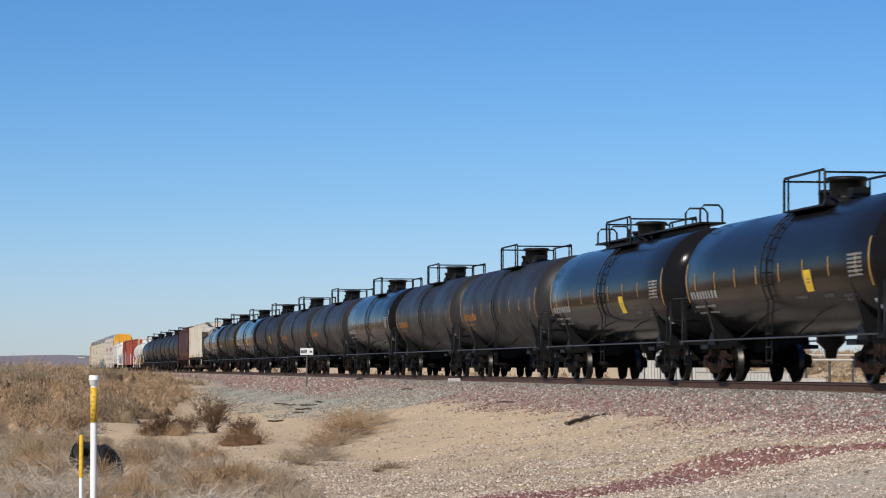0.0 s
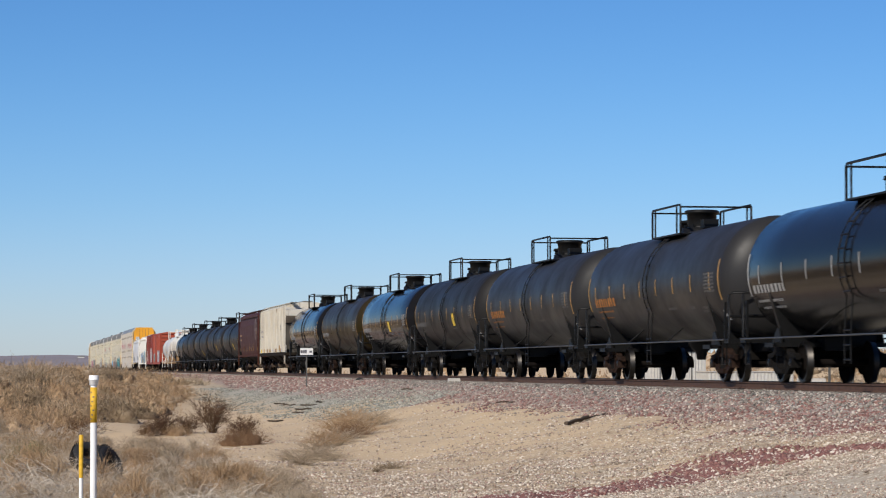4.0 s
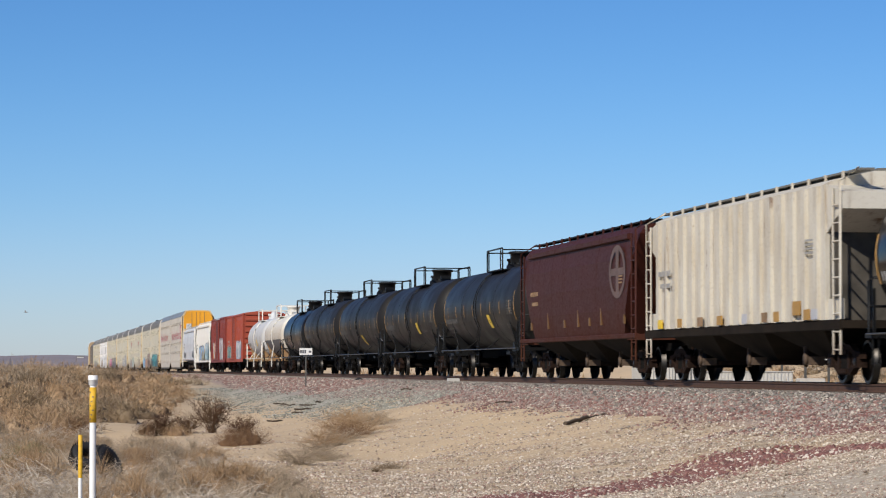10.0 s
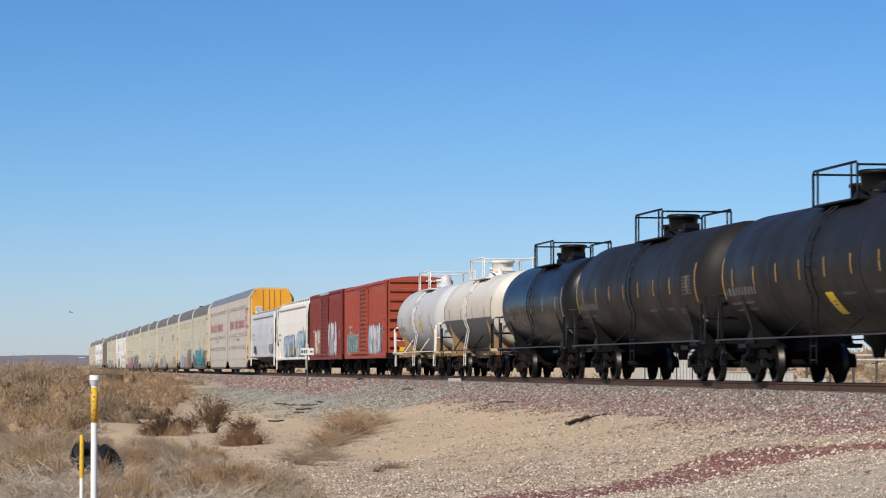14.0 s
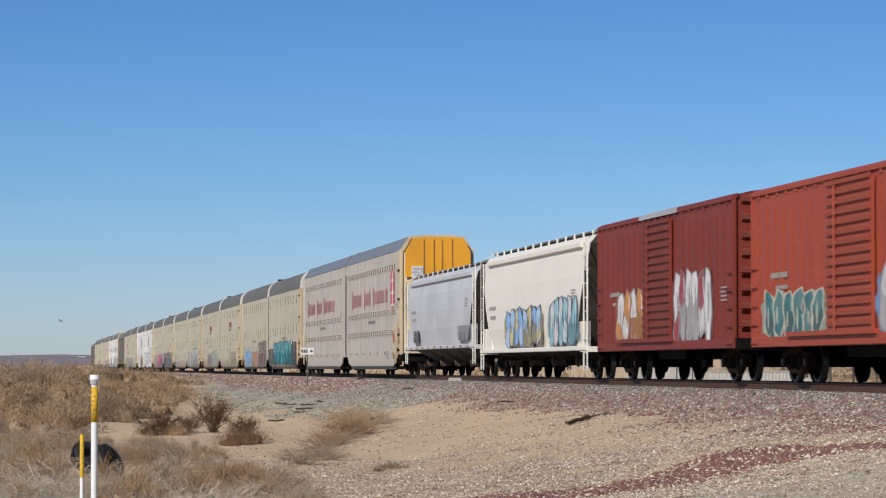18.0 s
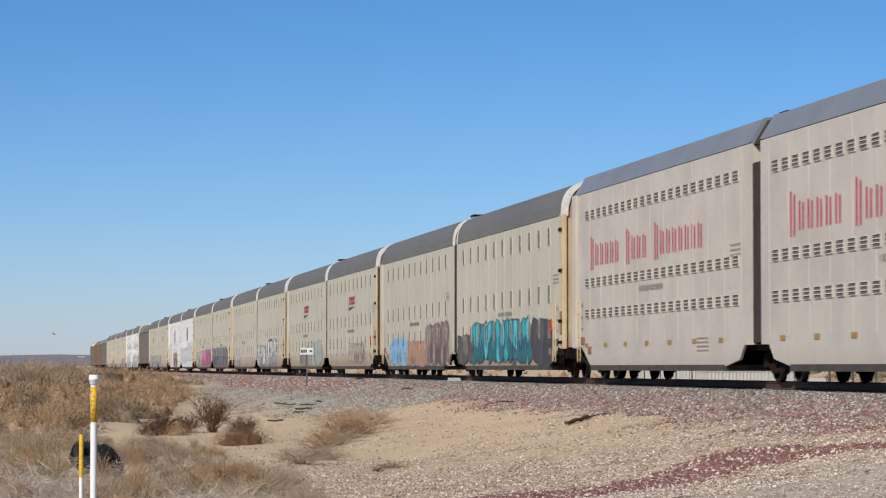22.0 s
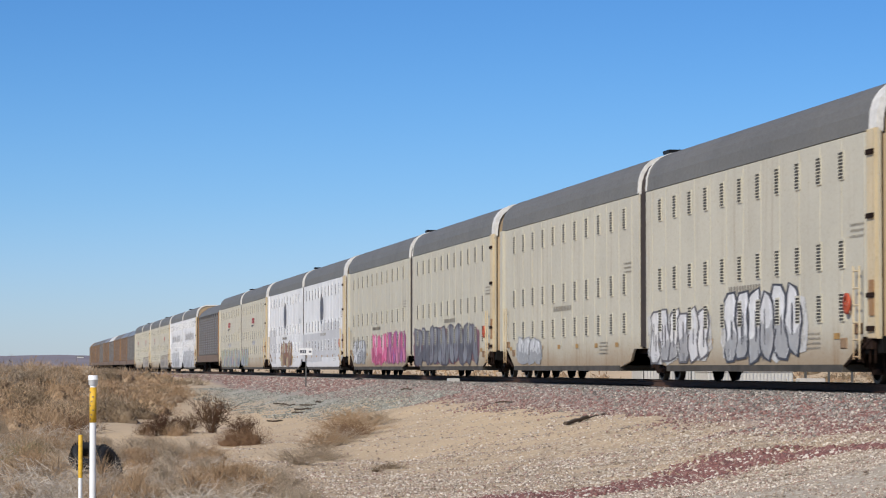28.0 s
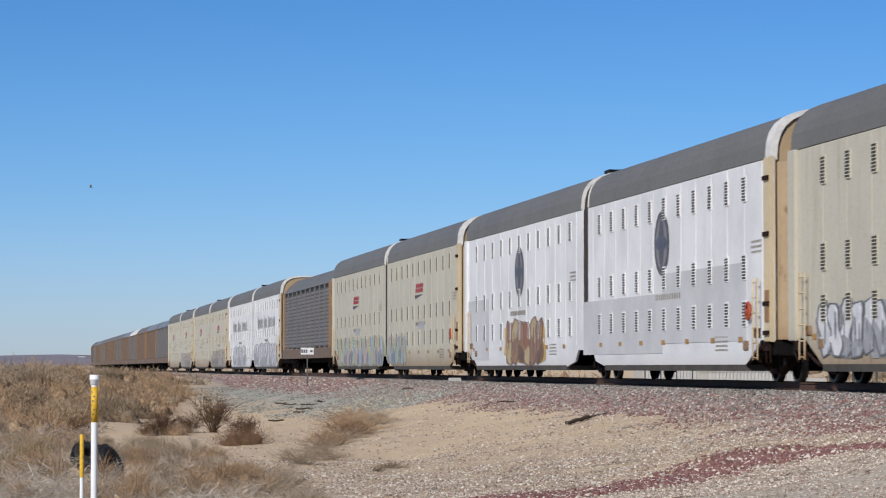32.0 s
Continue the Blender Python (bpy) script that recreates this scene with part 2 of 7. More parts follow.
M["stone_grey"] = stones_mat("grey_ballast_stone", [(0.16, 0.143, 0.122), (0.25, 0.225, 0.192), (0.09, 0.08, 0.07), (0.42, 0.378, 0.325), (0.19, 0.162, 0.135), (0.23, 0.15, 0.128), (0.30, 0.27, 0.23), (0.12, 0.104, 0.09), (0.21, 0.19, 0.165)])
M["stone_red"] = stones_mat("red_ballast_stone", [(0.23, 0.118, 0.098), (0.16, 0.08, 0.069), (0.30, 0.18, 0.15), (0.26, 0.23, 0.195), (0.19, 0.094, 0.08), (0.18, 0.16, 0.135), (0.50, 0.435, 0.36), (0.25, 0.145, 0.12), (0.33, 0.27, 0.225), (0.13, 0.075, 0.064)])
M["stone_green"] = stones_mat("grey_green_gravel_stone", [(0.20, 0.20, 0.165), (0.30, 0.295, 0.245), (0.13, 0.128, 0.105), (0.44, 0.42, 0.36), (0.23, 0.22, 0.18), (0.35, 0.34, 0.28), (0.17, 0.162, 0.135)])
M["stone_pale"] = stones_mat("pale_gravel_stone", [(0.43, 0.357, 0.276), (0.54, 0.46, 0.37), (0.27, 0.21, 0.16), (0.66, 0.58, 0.48), (0.33, 0.255, 0.19), (0.20, 0.152, 0.115), (0.47, 0.395, 0.31), (0.31, 0.20, 0.155), (0.38, 0.31, 0.24)])
M["stone_windrow"] = stones_mat("maroon_windrow_stone", [(0.18, 0.078, 0.066), (0.125, 0.058, 0.052), (0.23, 0.11, 0.092), (0.16, 0.069, 0.060), (0.20, 0.090, 0.076), (0.34, 0.25, 0.20), (0.16, 0.072, 0.064), (0.21, 0.10, 0.085), (0.58, 0.50, 0.42)])
M["dead_twig"] = plain("bleached_dead_twig", (0.50, 0.43, 0.35), 0.85, grain=0.3, scale=8)
M["brush_gold"] = plant_mat("dry_golden_brush", (0.430, 0.288, 0.168), (0.308, 0.203, 0.115), (0.485, 0.352, 0.222))
M["brush_grey"] = plant_mat("dry_grey_brush", (0.400, 0.317, 0.222), (0.288, 0.219, 0.151), (0.465, 0.377, 0.272))
M["brush_brown"] = plant_mat("rust_brown_brush", (0.132, 0.0688, 0.0378), (0.0845, 0.0501, 0.0324), (0.174, 0.105, 0.054))
M["brush_rust"] = plant_mat("rust_gold_brush", (0.24, 0.14, 0.075), (0.17, 0.10, 0.058), (0.31, 0.20, 0.12))
M["brush_green"] = plant_mat("olive_green_grass", (0.24, 0.22, 0.115), (0.17, 0.15, 0.08), (0.33, 0.28, 0.16))
M["brush_olive"] = plant_mat("dull_olive_brush", (0.226, 0.162, 0.097), (0.158, 0.113, 0.072), (0.266, 0.199, 0.128))


def ground_mat():
    m, t, b = nodes_of("desert_sand_and_gravel")
    geo = t.nodes.new("ShaderNodeNewGeometry")
    xyz = t.nodes.new("ShaderNodeSeparateXYZ")
    t.links.new(geo.outputs["Position"], xyz.inputs[0])
    big = noise_of(t, 0.16, 5, 0.6, world_space=True)
    mid = noise_of(t, 1.1, 6, 0.65, world_space=True)
    fine = noise_of(t, 9.0, 5, 0.7, world_space=True)
    grit = noise_of(t, 34.0, 3, 0.7, world_space=True)
    sand = mix(t, ramp(t, big, 0.35, 0.65), (0.55, 0.405, 0.245), (0.49, 0.365, 0.228))
    sand = mix(t, ramp(t, mid, 0.5, 0.75), sand, (0.43, 0.325, 0.21))
    sand = mix(t, calc(t, "MULTIPLY", ramp(t, fine, 0.5, 0.72), 0.45), sand, (0.538, 0.43, 0.287))
    # lateral distance from the track, made uneven
    wob = calc(t, "ADD", calc(t, "ABSOLUTE", xyz.outputs[0]), calc(t, "MULTIPLY", calc(t, "SUBTRACT", mid, 0.5), 2.2))
    wob = calc(t, "ADD", wob, calc(t, "MULTIPLY", calc(t, "SUBTRACT", fine, 0.5), 0.9))
    red = mix(t, ramp(t, grit, 0.4, 0.65), (0.275, 0.165, 0.135), (0.36, 0.27, 0.225))
    grey = mix(t, ramp(t, grit, 0.35, 0.65), (0.244, 0.225, 0.195), (0.352, 0.33, 0.287))
    # loose gravel, each stone its own tone, thick near the road and thin further along the bank
    cells = t.nodes.new("ShaderNodeTexVoronoi")
    cells.inputs["Scale"].default_value = 13.0
    t.links.new(geo.outputs["Position"], cells.inputs["Vector"])
    tone = t.nodes.new("ShaderNodeSeparateColor")
    t.links.new(cells.outputs["Color"], tone.inputs[0])
    peb = mix(t, ramp(t, tone.outputs[0], 0.35, 0.75), (0.294, 0.225, 0.154), (0.607, 0.53, 0.42))
    peb = mix(t, ramp(t, tone.outputs[1], 0.78, 0.86), peb, (0.323, 0.21, 0.164))
    peb = mix(t, ramp(t, cells.outputs["Distance"], 0.35, 0.7), peb, (0.235, 0.175, 0.113))
    thick = ramp(t, calc(t, "ADD", xyz.outputs[1], calc(t, "MULTIPLY", calc(t, "SUBTRACT", big, 0.5), 50.0)), 46.0, 66.0, 0.85, 0.16)
    thick = calc(t, "MULTIPLY", thick, ramp(t, mid, 0.36, 0.62, 0.35, 1.0))
    thick = calc(t, "MULTIPLY", thick, ramp(t, calc(t, "ABSOLUTE", xyz.outputs[0]), 11.0, 16.0, 1.0, 0.0))
    sand = mix(t, thick, sand, peb)
    red = mix(t, 0.3, red, grey)
    # grey-green gravel spilled down the slope by the sign
    spill = calc(t, "MULTIPLY", ramp(t, calc(t, "ADD", calc(t, "ABSOLUTE", xyz.outputs[0]), calc(t, "MULTIPLY", big, 3.0)), 7.5, 10.0, 0.92, 0.0), ramp(t, calc(t, "ADD", xyz.outputs[1], calc(t, "MULTIPLY", mid, 14.0)), 104.0, 116.0))
    spill = calc(t, "MULTIPLY", spill, ramp(t, xyz.outputs[1], 150.0, 185.0, 1.0, 0.0))
    sand = mix(t, spill, sand, mix(t, ramp(t, grit, 0.4, 0.65), (0.23, 0.225, 0.185), (0.39, 0.375, 0.315)))
    along = ramp(t, xyz.outputs[1], 90.0, 130.0)
    col = mix(t, ramp(t, calc(t, "SUBTRACT", wob, along), 4.1, 5.0), red, sand)
    col = mix(t, ramp(t, calc(t, "ADD", wob, along), 2.7, 3.4), grey, col)
    # a worn gravel track across the foreground
    road = calc(t, "SUBTRACT", calc(t, "ADD", xyz.outputs[1], calc(t, "MULTIPLY", calc(t, "SUBTRACT", mid, 0.5), 3.0)), 40.0)
    pale = mix(t, ramp(t, fine, 0.4, 0.65), (0.411, 0.355, 0.276), (0.489, 0.44, 0.364))
    pale = mix(t, 0.45, pale, peb)
    col = mix(t, ramp(t, road, 0.0, 2.0, 1.0, 0.0), col, pale)
    t.links.new(col, b.inputs["Base Color"])
    b.inputs["Roughness"].default_value = 0.95
    h = calc(t, "ADD", fine, calc(t, "MULTIPLY", grit, 0.5))
    bump(t, b, h, 0.6, 0.03)
    return m


M["ground"] = ground_mat()
M["hill"] = plain("distant_hill_ground", (0.24, 0.21, 0.22), 1.0, grain=0.2, scale=0.01)

# ---------------------------------------------------------------- mesh building
class Shape:
    """Collects vertices and faces of one mesh."""

    def __init__(self):
        self.v, self.f, self.s, self.m = [], [], [], []

    def add(self, verts, faces, smooth=False, mi=0):
        k = len(self.v)
        self.v += [tuple(p) for p in verts]
        self.f += [tuple(i + k for i in fc) for fc in faces]
        self.s += [smooth] * len(faces)
        self.m += [mi] * len(faces)
        return self

    def box(self, x0, x1, y0, y1, z0, z1, mi=0):
        p = [(x, y, z) for z in (z0, z1) for y in (y0, y1) for x in (x0, x1)]
        return self.add(p, [(0, 2, 3, 1), (4, 5, 7, 6), (0, 1, 5, 4), (2, 6, 7, 3), (0, 4, 6, 2), (1, 3, 7, 5)], False, mi)

    def soft(self, x0, x1, y0, y1, z0, z1, b=0.02, mi=0):
        """A box with its long edges along y chamfered."""
        pr = [(x0 + b, z0), (x1 - b, z0), (x1, z0 + b), (x1, z1 - b), (x1 - b, z1), (x0 + b, z1), (x0, z1 - b), (x0, z0 + b)]
        return self.along_y(pr, y0, y1, mi=mi)

    def along_y(self, pr, y0, y1, smooth=False, mi=0, caps=True):
        """A closed profile of (x, z), drawn along y."""
        k = len(pr)
        self.add([(x, y0, z) for x, z in pr] + [(x, y1, z) for x, z in pr], [(i, (i + 1) % k, (i + 1) % k + k, i + k) for i in range(k)], smooth, mi)
        if caps:
            self.add([(x, y0, z) for x, z in pr], [tuple(range(k))[::-1]], False, mi)
            self.add([(x, y1, z) for x, z in pr], [tuple(range(k))], False, mi)
        return self

    def along_x(self, pr, x0, x1, mi=0):
        """A closed profile of (y, z), drawn along x."""
        k = len(pr)
        self.add([(x0, y, z) for y, z in pr] + [(x1, y, z) for y, z in pr], [(i, i + k, (i + 1) % k + k, (i + 1) % k) for i in range(k)], False, mi)
        self.add([(x0, y, z) for y, z in pr], [tuple(range(k))], False, mi)
        return self.add([(x1, y, z) for y, z in pr], [tuple(range(k))[::-1]], False, mi)

    def pipe(self, pts, r, k=6, mi=0, closed=True):
        """A round bar along points."""
        pts = [Vector(p) for p in pts]
        rings = []
        for i, p in enumerate(pts):
            d = (pts[min(i + 1, len(pts) - 1)] - pts[max(i - 1, 0)]).normalized()
            a = d.cross(Vector((0, 0, 1)) if abs(d.z) < 0.9 else Vector((1, 0, 0))).normalized()
            c = d.cross(a)
            rings += [p + (a * math.cos(2 * math.pi * j / k) + c * math.sin(2 * math.pi * j / k)) * r for j in range(k)]
        fc = [(i * k + j, i * k + (j + 1) % k, (i + 1) * k + (j + 1) % k, (i + 1) * k + j) for i in range(len(pts) - 1) for j in range(k)]
        self.add(rings, fc, True, mi)
        if closed:
            self.add(rings[:k], [tuple(range(k))], False, mi)
            self.add(rings[-k:], [tuple(range(k))[::-1]], False, mi)
        return self

    def lathe(self, prof, k=32, axis="y", at=(0, 0, 0), mi=0, smooth=True):
        """A profile of (along, radius) turned about an axis."""
        pts, fc = [], []
        for u, r in prof:
            for j in range(k):
                a = 2 * math.pi * j / k
                c, s = r * math.cos(a), r * math.sin(a)
                p = {"y": (c, u, s), "x": (u, c, s), "z": (c, s, u)}[axis]
                pts.append((p[0] + at[0], p[1] + at[1], p[2] + at[2]))
        for i in range(len(prof) - 1):
            for j in range(k):
                fc.append((i * k + j, i * k + (j + 1) % k, (i + 1) * k + (j + 1) % k, (i + 1) * k + j))
        return self.add(pts, fc, smooth, mi)

    def mesh(self, name, mats):
        me = bpy.data.meshes.new(name)
        me.from_pydata(self.v, [], self.f)
        me.polygons.foreach_set("use_smooth", self.s)
        me.polygons.foreach_set("material_index", self.m)
        for m in mats if isinstance(mats, (list, tuple)) else [mats]:
            me.materials.append(m)
        bm = bmesh.new()
        bm.from_mesh(me)
        bmesh.ops.recalc_face_normals(bm, faces=bm.faces)
        bm.to_mesh(me)
        bm.free()
        return me


MESHES = {}


def part(name, shape, material, parent, label="", at=(0, 0, 0), turn=0.0):
    """One mesh object under a thing or a part. shape: a Shape, or a mesh that is shared."""
    me = shape if isinstance(shape, bpy.types.Mesh) else shape.mesh(name, material)
    ob = new(name, me)
    ob.parent = parent
    ob.location = at
    if turn:
        ob.rotation_euler = (0, 0, turn)
    if label:
        ob["label"] = label
    return ob


def shared(key, mats, make):
    """A mesh that alike parts share."""
    full = (key, tuple(m.name for m in (mats if isinstance(mats, (list, tuple)) else [mats])))
    if full not in MESHES:
        MESHES[full] = make().mesh(str(key).split(" ")[0], mats)
    return MESHES[full]


def thing(name, label, category, group="", kind=""):
    return tagged(new(name), label, category, group, kind)


# ---------------------------------------------------------------- the lie of the land
PROFILE_A = [0, 2.45, 2.8, 3.6, 5.2, 7.6, 10.2, 13.2, 20, 40, 5000]
PROFILE_Z = [-0.20, -0.21, -0.27, -0.52, -0.84, -1.34, -1.66, -1.75, -1.70, -1.5, -1.5]


def smooth_step(a, lo, hi):
    u = np.clip((a - lo) / (hi - lo), 0, 1)
    return u * u * (3 - 2 * u)


def ripple(x, y, w, seed):
    """A cheap uneven surface of about one unit, with bumps w metres wide."""
    rs = np.random.RandomState(seed)
    z = 0
    for i in range(7):
        a, ph, k = rs.uniform(0, 6.28), rs.uniform(0, 6.28), rs.uniform(0.6, 1.7) * 6.28 / w
        z = z + np.sin((x * np.cos(a) + y * np.sin(a)) * k + ph + 0.7 * np.sin(x * k * 0.37 + y * k * 0.29 + ph))
    return z / 4.0


TRACK_BEND, RADIUS = 606.0, 600.0


def bend(y):
    """How far the track's centre line has swung over, beyond its straight."""
    s = np.clip(np.asarray(y, float) - TRACK_BEND, 0, 500)
    return s * s / (2 * RADIUS)


def land(x, y):
    x, y = np.asarray(x, float), np.asarray(y, float)
    a = np.abs(x - bend(y))
    z = np.interp(a, PROFILE_A, PROFILE_Z)
    # the wash runs out into the plain further along the track
    floor_z = -1.8 + 1.35 * smooth_step(y, 100, 200)
    floor_z = np.where(x > 0, np.maximum(floor_z, -0.95), floor_z)
    z = np.maximum(z, floor_z)
    # higher ground beside the wash, a knoll and a swell on the far side
    z = z + 1.35 * np.exp(-(((x + 24.5) / 7.5) ** 2 + ((y - 122) / 36) ** 2))
    z = z + 0.5 * np.exp(-(((x + 17) / 5) ** 2 + ((y - 190) / 45) ** 2))
    z = z + 0.9 * smooth_step(-x, 22, 60) * smooth_step(y, 70, 160)
    z = z + 0.30 * np.exp(-(((x + 19) / 4.0) ** 2 + ((y - 46) / 10) ** 2))
    z = z + 1.8 * smooth_step(x, 19, 32) * smooth_step(y, 60, 100)
    off = smooth_step(a, 3.2, 6.5)
    z = z + off * (0.10 * ripple(x, y, 9, 3) + 0.05 * ripple(x, y, 3.1, 4) + 0.025 * ripple(x, y, 1.2, 5))
    z = z + 0.35 * smooth_step(np.hypot(x, y), 250, 900) * ripple(x, y, 160, 6)
    return z


def pixel_ground(px, py):
    """The place on the land seen in that direction (by the rest pose of the camera)."""
    yaw = math.radians(YAW) + math.atan((px - 784) / LENS)
    drop = (py - 441) / LENS * math.cos(math.radians(TILT)) - math.sin(math.radians(TILT))
    drop = drop / math.hypot(1, (px - 784) / LENS)
    r = np.concatenate([np.arange(8, 250, 0.1), np.arange(250, 900, 1.0)])
    gx, gy = EYE.x + r * math.sin(yaw), EYE.y + r * math.cos(yaw)
    below = land(gx, gy) >= EYE.z - r * drop
    i = int(np.argmax(below)) if below.any() else len(r) - 1
    return float(gx[i]), float(gy[i]), float(land(gx[i], gy[i]))


def terrain():
    xs = np.concatenate([-np.geomspace(4000, 62, 22), np.arange(-58, -26, 2.0), np.arange(-26, 6, 0.4), np.arange(6, 30, 1.5), np.geomspace(30, 4000, 30)])
    ys = np.concatenate([-np.geomspace(3000, 12, 18), np.arange(-8, 14, 2.0), np.arange(14, 80, 0.4), np.arange(80, 160, 0.8), np.arange(160, 320, 2.0), np.arange(320, 760, 8.0), np.geomspace(770, 4600, 24)])
    gx, gy = np.meshgrid(xs, ys)
    z = land(gx, gy)
    verts = np.stack([gx.ravel(), gy.ravel(), z.ravel()], 1)
    w = len(xs)
    i, j = np.meshgrid(np.arange(w - 1), np.arange(len(ys) - 1))
    k = (j * w + i).ravel()
    faces = np.stack([k, k + 1, k + 1 + w, k + w], 1)
    me = bpy.data.meshes.new("ground")
    me.from_pydata(verts.tolist(), [], faces.tolist())
    me.polygons.foreach_set("use_smooth", [True] * len(me.polygons))
    me.materials.append(M["ground"])
    tagged(new("ground", me), "pale tan desert sand with gravel and a low railway bank", "ground", kind="structure")


terrain()


def quick_mesh(name, verts, tris, mat):
    """A mesh of many triangles, from arrays."""
    me = bpy.data.meshes.new(name)
    me.vertices.add(len(verts))
    me.vertices.foreach_set("co", np.ascontiguousarray(verts, np.float32).ravel())
    me.loops.add(3 * len(tris))
    me.loops.foreach_set("vertex_index", np.ascontiguousarray(tris, np.int32).ravel())
    me.polygons.add(len(tris))
    me.polygons.foreach_set("loop_start", np.arange(0, 3 * len(tris), 3, dtype=np.int32))
    me.update(calc_edges=True)
    me.materials.append(mat)
    return me


def scatter(name, pts, sizes, templates, mat, label, category, flat=1.0, seed=1, tilt=0.5):
    """Many small pieces in one mesh: templates (verts, faces) turned, sized and set on points."""
    rs = np.random.RandomState(seed)
    pts = np.asarray(pts, float)
    vs, fs, base = [], [], 0
    for i, (tv, tf) in enumerate(templates):
        tv, tf = np.array(tv, float), np.array(tf, int)
        at, size = pts[i::len(templates)], sizes[i::len(templates)]
        k, c = len(at), len(tv)
        a, b = rs.uniform(0, 6.283, k), rs.uniform(-tilt, tilt, k)
        ca, sa, cb, sb = np.cos(a), np.sin(a), np.cos(b), np.sin(b)
        s = np.stack([size * rs.uniform(0.7, 1.3, k), size * rs.uniform(0.7, 1.3, k), size * flat * rs.uniform(0.7, 1.3, k)], 1)
        p = tv[None] * s[:, None]
        y, z = p[..., 1] * cb[:, None] - p[..., 2] * sb[:, None], p[..., 1] * sb[:, None] + p[..., 2] * cb[:, None]
        x = p[..., 0]
        vs.append((np.stack([x * ca[:, None] - y * sa[:, None], x * sa[:, None] + y * ca[:, None], z], -1) + at[:, None]).reshape(-1, 3))
        fs.append((tf[None] + (np.arange(k) * c)[:, None, None]).reshape(-1, 3) + base)
        base += k * c
    return tagged(new(name, quick_mesh(name, np.concatenate(vs), np.concatenate(fs), mat)), label, category, kind="stuff")


# ---------------------------------------------------------------- the line: rails and ties
def centre_line(s):
    """A place and heading on the track, s metres along it from the camera's foot."""
    if s <= TRACK_BEND:
        return 0.0, s, 0.0
    u = min((s - TRACK_BEND) / RADIUS, 0.75)
    x, y = RADIUS * (1 - math.cos(u)), TRACK_BEND + RADIUS * math.sin(u)
    rest = s - TRACK_BEND - u * RADIUS
    return x + rest * math.sin(u), y + rest * math.cos(u), u


def railway():
    stops = [-60, 606] + [606 + 15 * i for i in range(1, 34)]
    prof = [(-0.07, -0.17), (0.07, -0.17), (0.07, -0.155), (0.012, -0.135), (0.012, -0.045), (0.036, -0.03), (0.036, -0.004), (0.03, 0.0), (-0.03, 0.0), (-0.036, -0.004), (-0.036, -0.03), (-0.012, -0.045), (-0.012, -0.135), (-0.07, -0.155)]
    track = thing("track", "railway track of rusty rails on ties sunk in ballast", "railway track", kind="structure")
    for side in (-0.754, 0.754):
        sh = Shape()
        rings = []
        for s in stops:
            x, y, u = centre_line(s)
            rings.append([(x + (side + px) * math.cos(u), y - (side + px) * math.sin(u), pz) for px, pz in prof])
        k = len(prof)
        for i in range(len(rings) - 1):
            for j in range(k):
                a, b = rings[i], rings[i + 1]
                sh.add([a[j], a[(j + 1) % k], b[(j + 1) % k], b[j]], [(0, 1, 2, 3)], False, 1 if j == 7 else 0)
        part("rail", sh, [M["rail"], M["railtop"]], track, "long rusty steel rail with a polished head")
    tie = shared("tie", M["tie"], lambda: Shape().along_x([(-0.13, -0.40), (0.13, -0.40), (0.115, -0.185), (-0.115, -0.185)], -1.3, 1.3))
    for i in range(290):
        part("tie", tie, None, track, at=(0, 30 + i * 0.6, 0))
    far = Shape()
    for i in range(640):
        y = 30 + (290 + i) * 0.6
        far.along_x([(y - 0.13, -0.4), (y + 0.13, -0.4), (y + 0.115, -0.185), (y - 0.115, -0.185)], -1.3, 1.3)
    tagged(part("far_ties", far, M["tie"], track), kind="stuff")


railway()

# ---------------------------------------------------------------- the train
WHEEL_R = 0.457
MOVING, WHEELSETS = [], []
SIDE = -1  # the side of the cars that faces the road


def wheelset_mesh():
    def make():
        sh = Shape().lathe([(-1.06, 0.001), (-1.06, 0.075), (1.06, 0.075), (1.06, 0.001)], 10, "x")
        for s in (-1, 1):
            sh.lathe([(s * 0.68, 0.08), (s * 0.69, 0.17), (s * 0.715, 0.40), (s * 0.685, 0.485)], 28, "x")
            sh.lathe([(s * 0.685, 0.485), (s * 0.70, 0.485), (s * 0.72, 0.459), (s * 0.82, 0.455), (s * 0.825, 0.445)], 28, "x", mi=1)
            sh.lathe([(s * 0.825, 0.445), (s * 0.822, 0.39)], 28, "x", mi=1)
            sh.lathe([(s * 0.82, 0.39), (s * 0.775, 0.37), (s * 0.76, 0.2), (s * 0.82, 0.14), (s * 0.82, 0.08)], 28, "x")
            sh.lathe([(s * 0.95, 0.10), (s * 1.09, 0.10)], 12, "x")
            sh.lathe([(s * 1.09, 0.10), (s * 1.11, 0.07), (s * 1.11, 0.001)], 12, "x", mi=1)
            for j in range(3):
                a = j * 2.094
                sh.box(s * 1.10 - 0.015, s * 1.10 + 0.02, 0.045 * math.cos(a) - 0.015, 0.045 * math.cos(a) + 0.015, 0.045 * math.sin(a) - 0.015, 0.045 * math.sin(a) + 0.015, 1)
        return sh
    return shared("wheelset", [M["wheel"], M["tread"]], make)


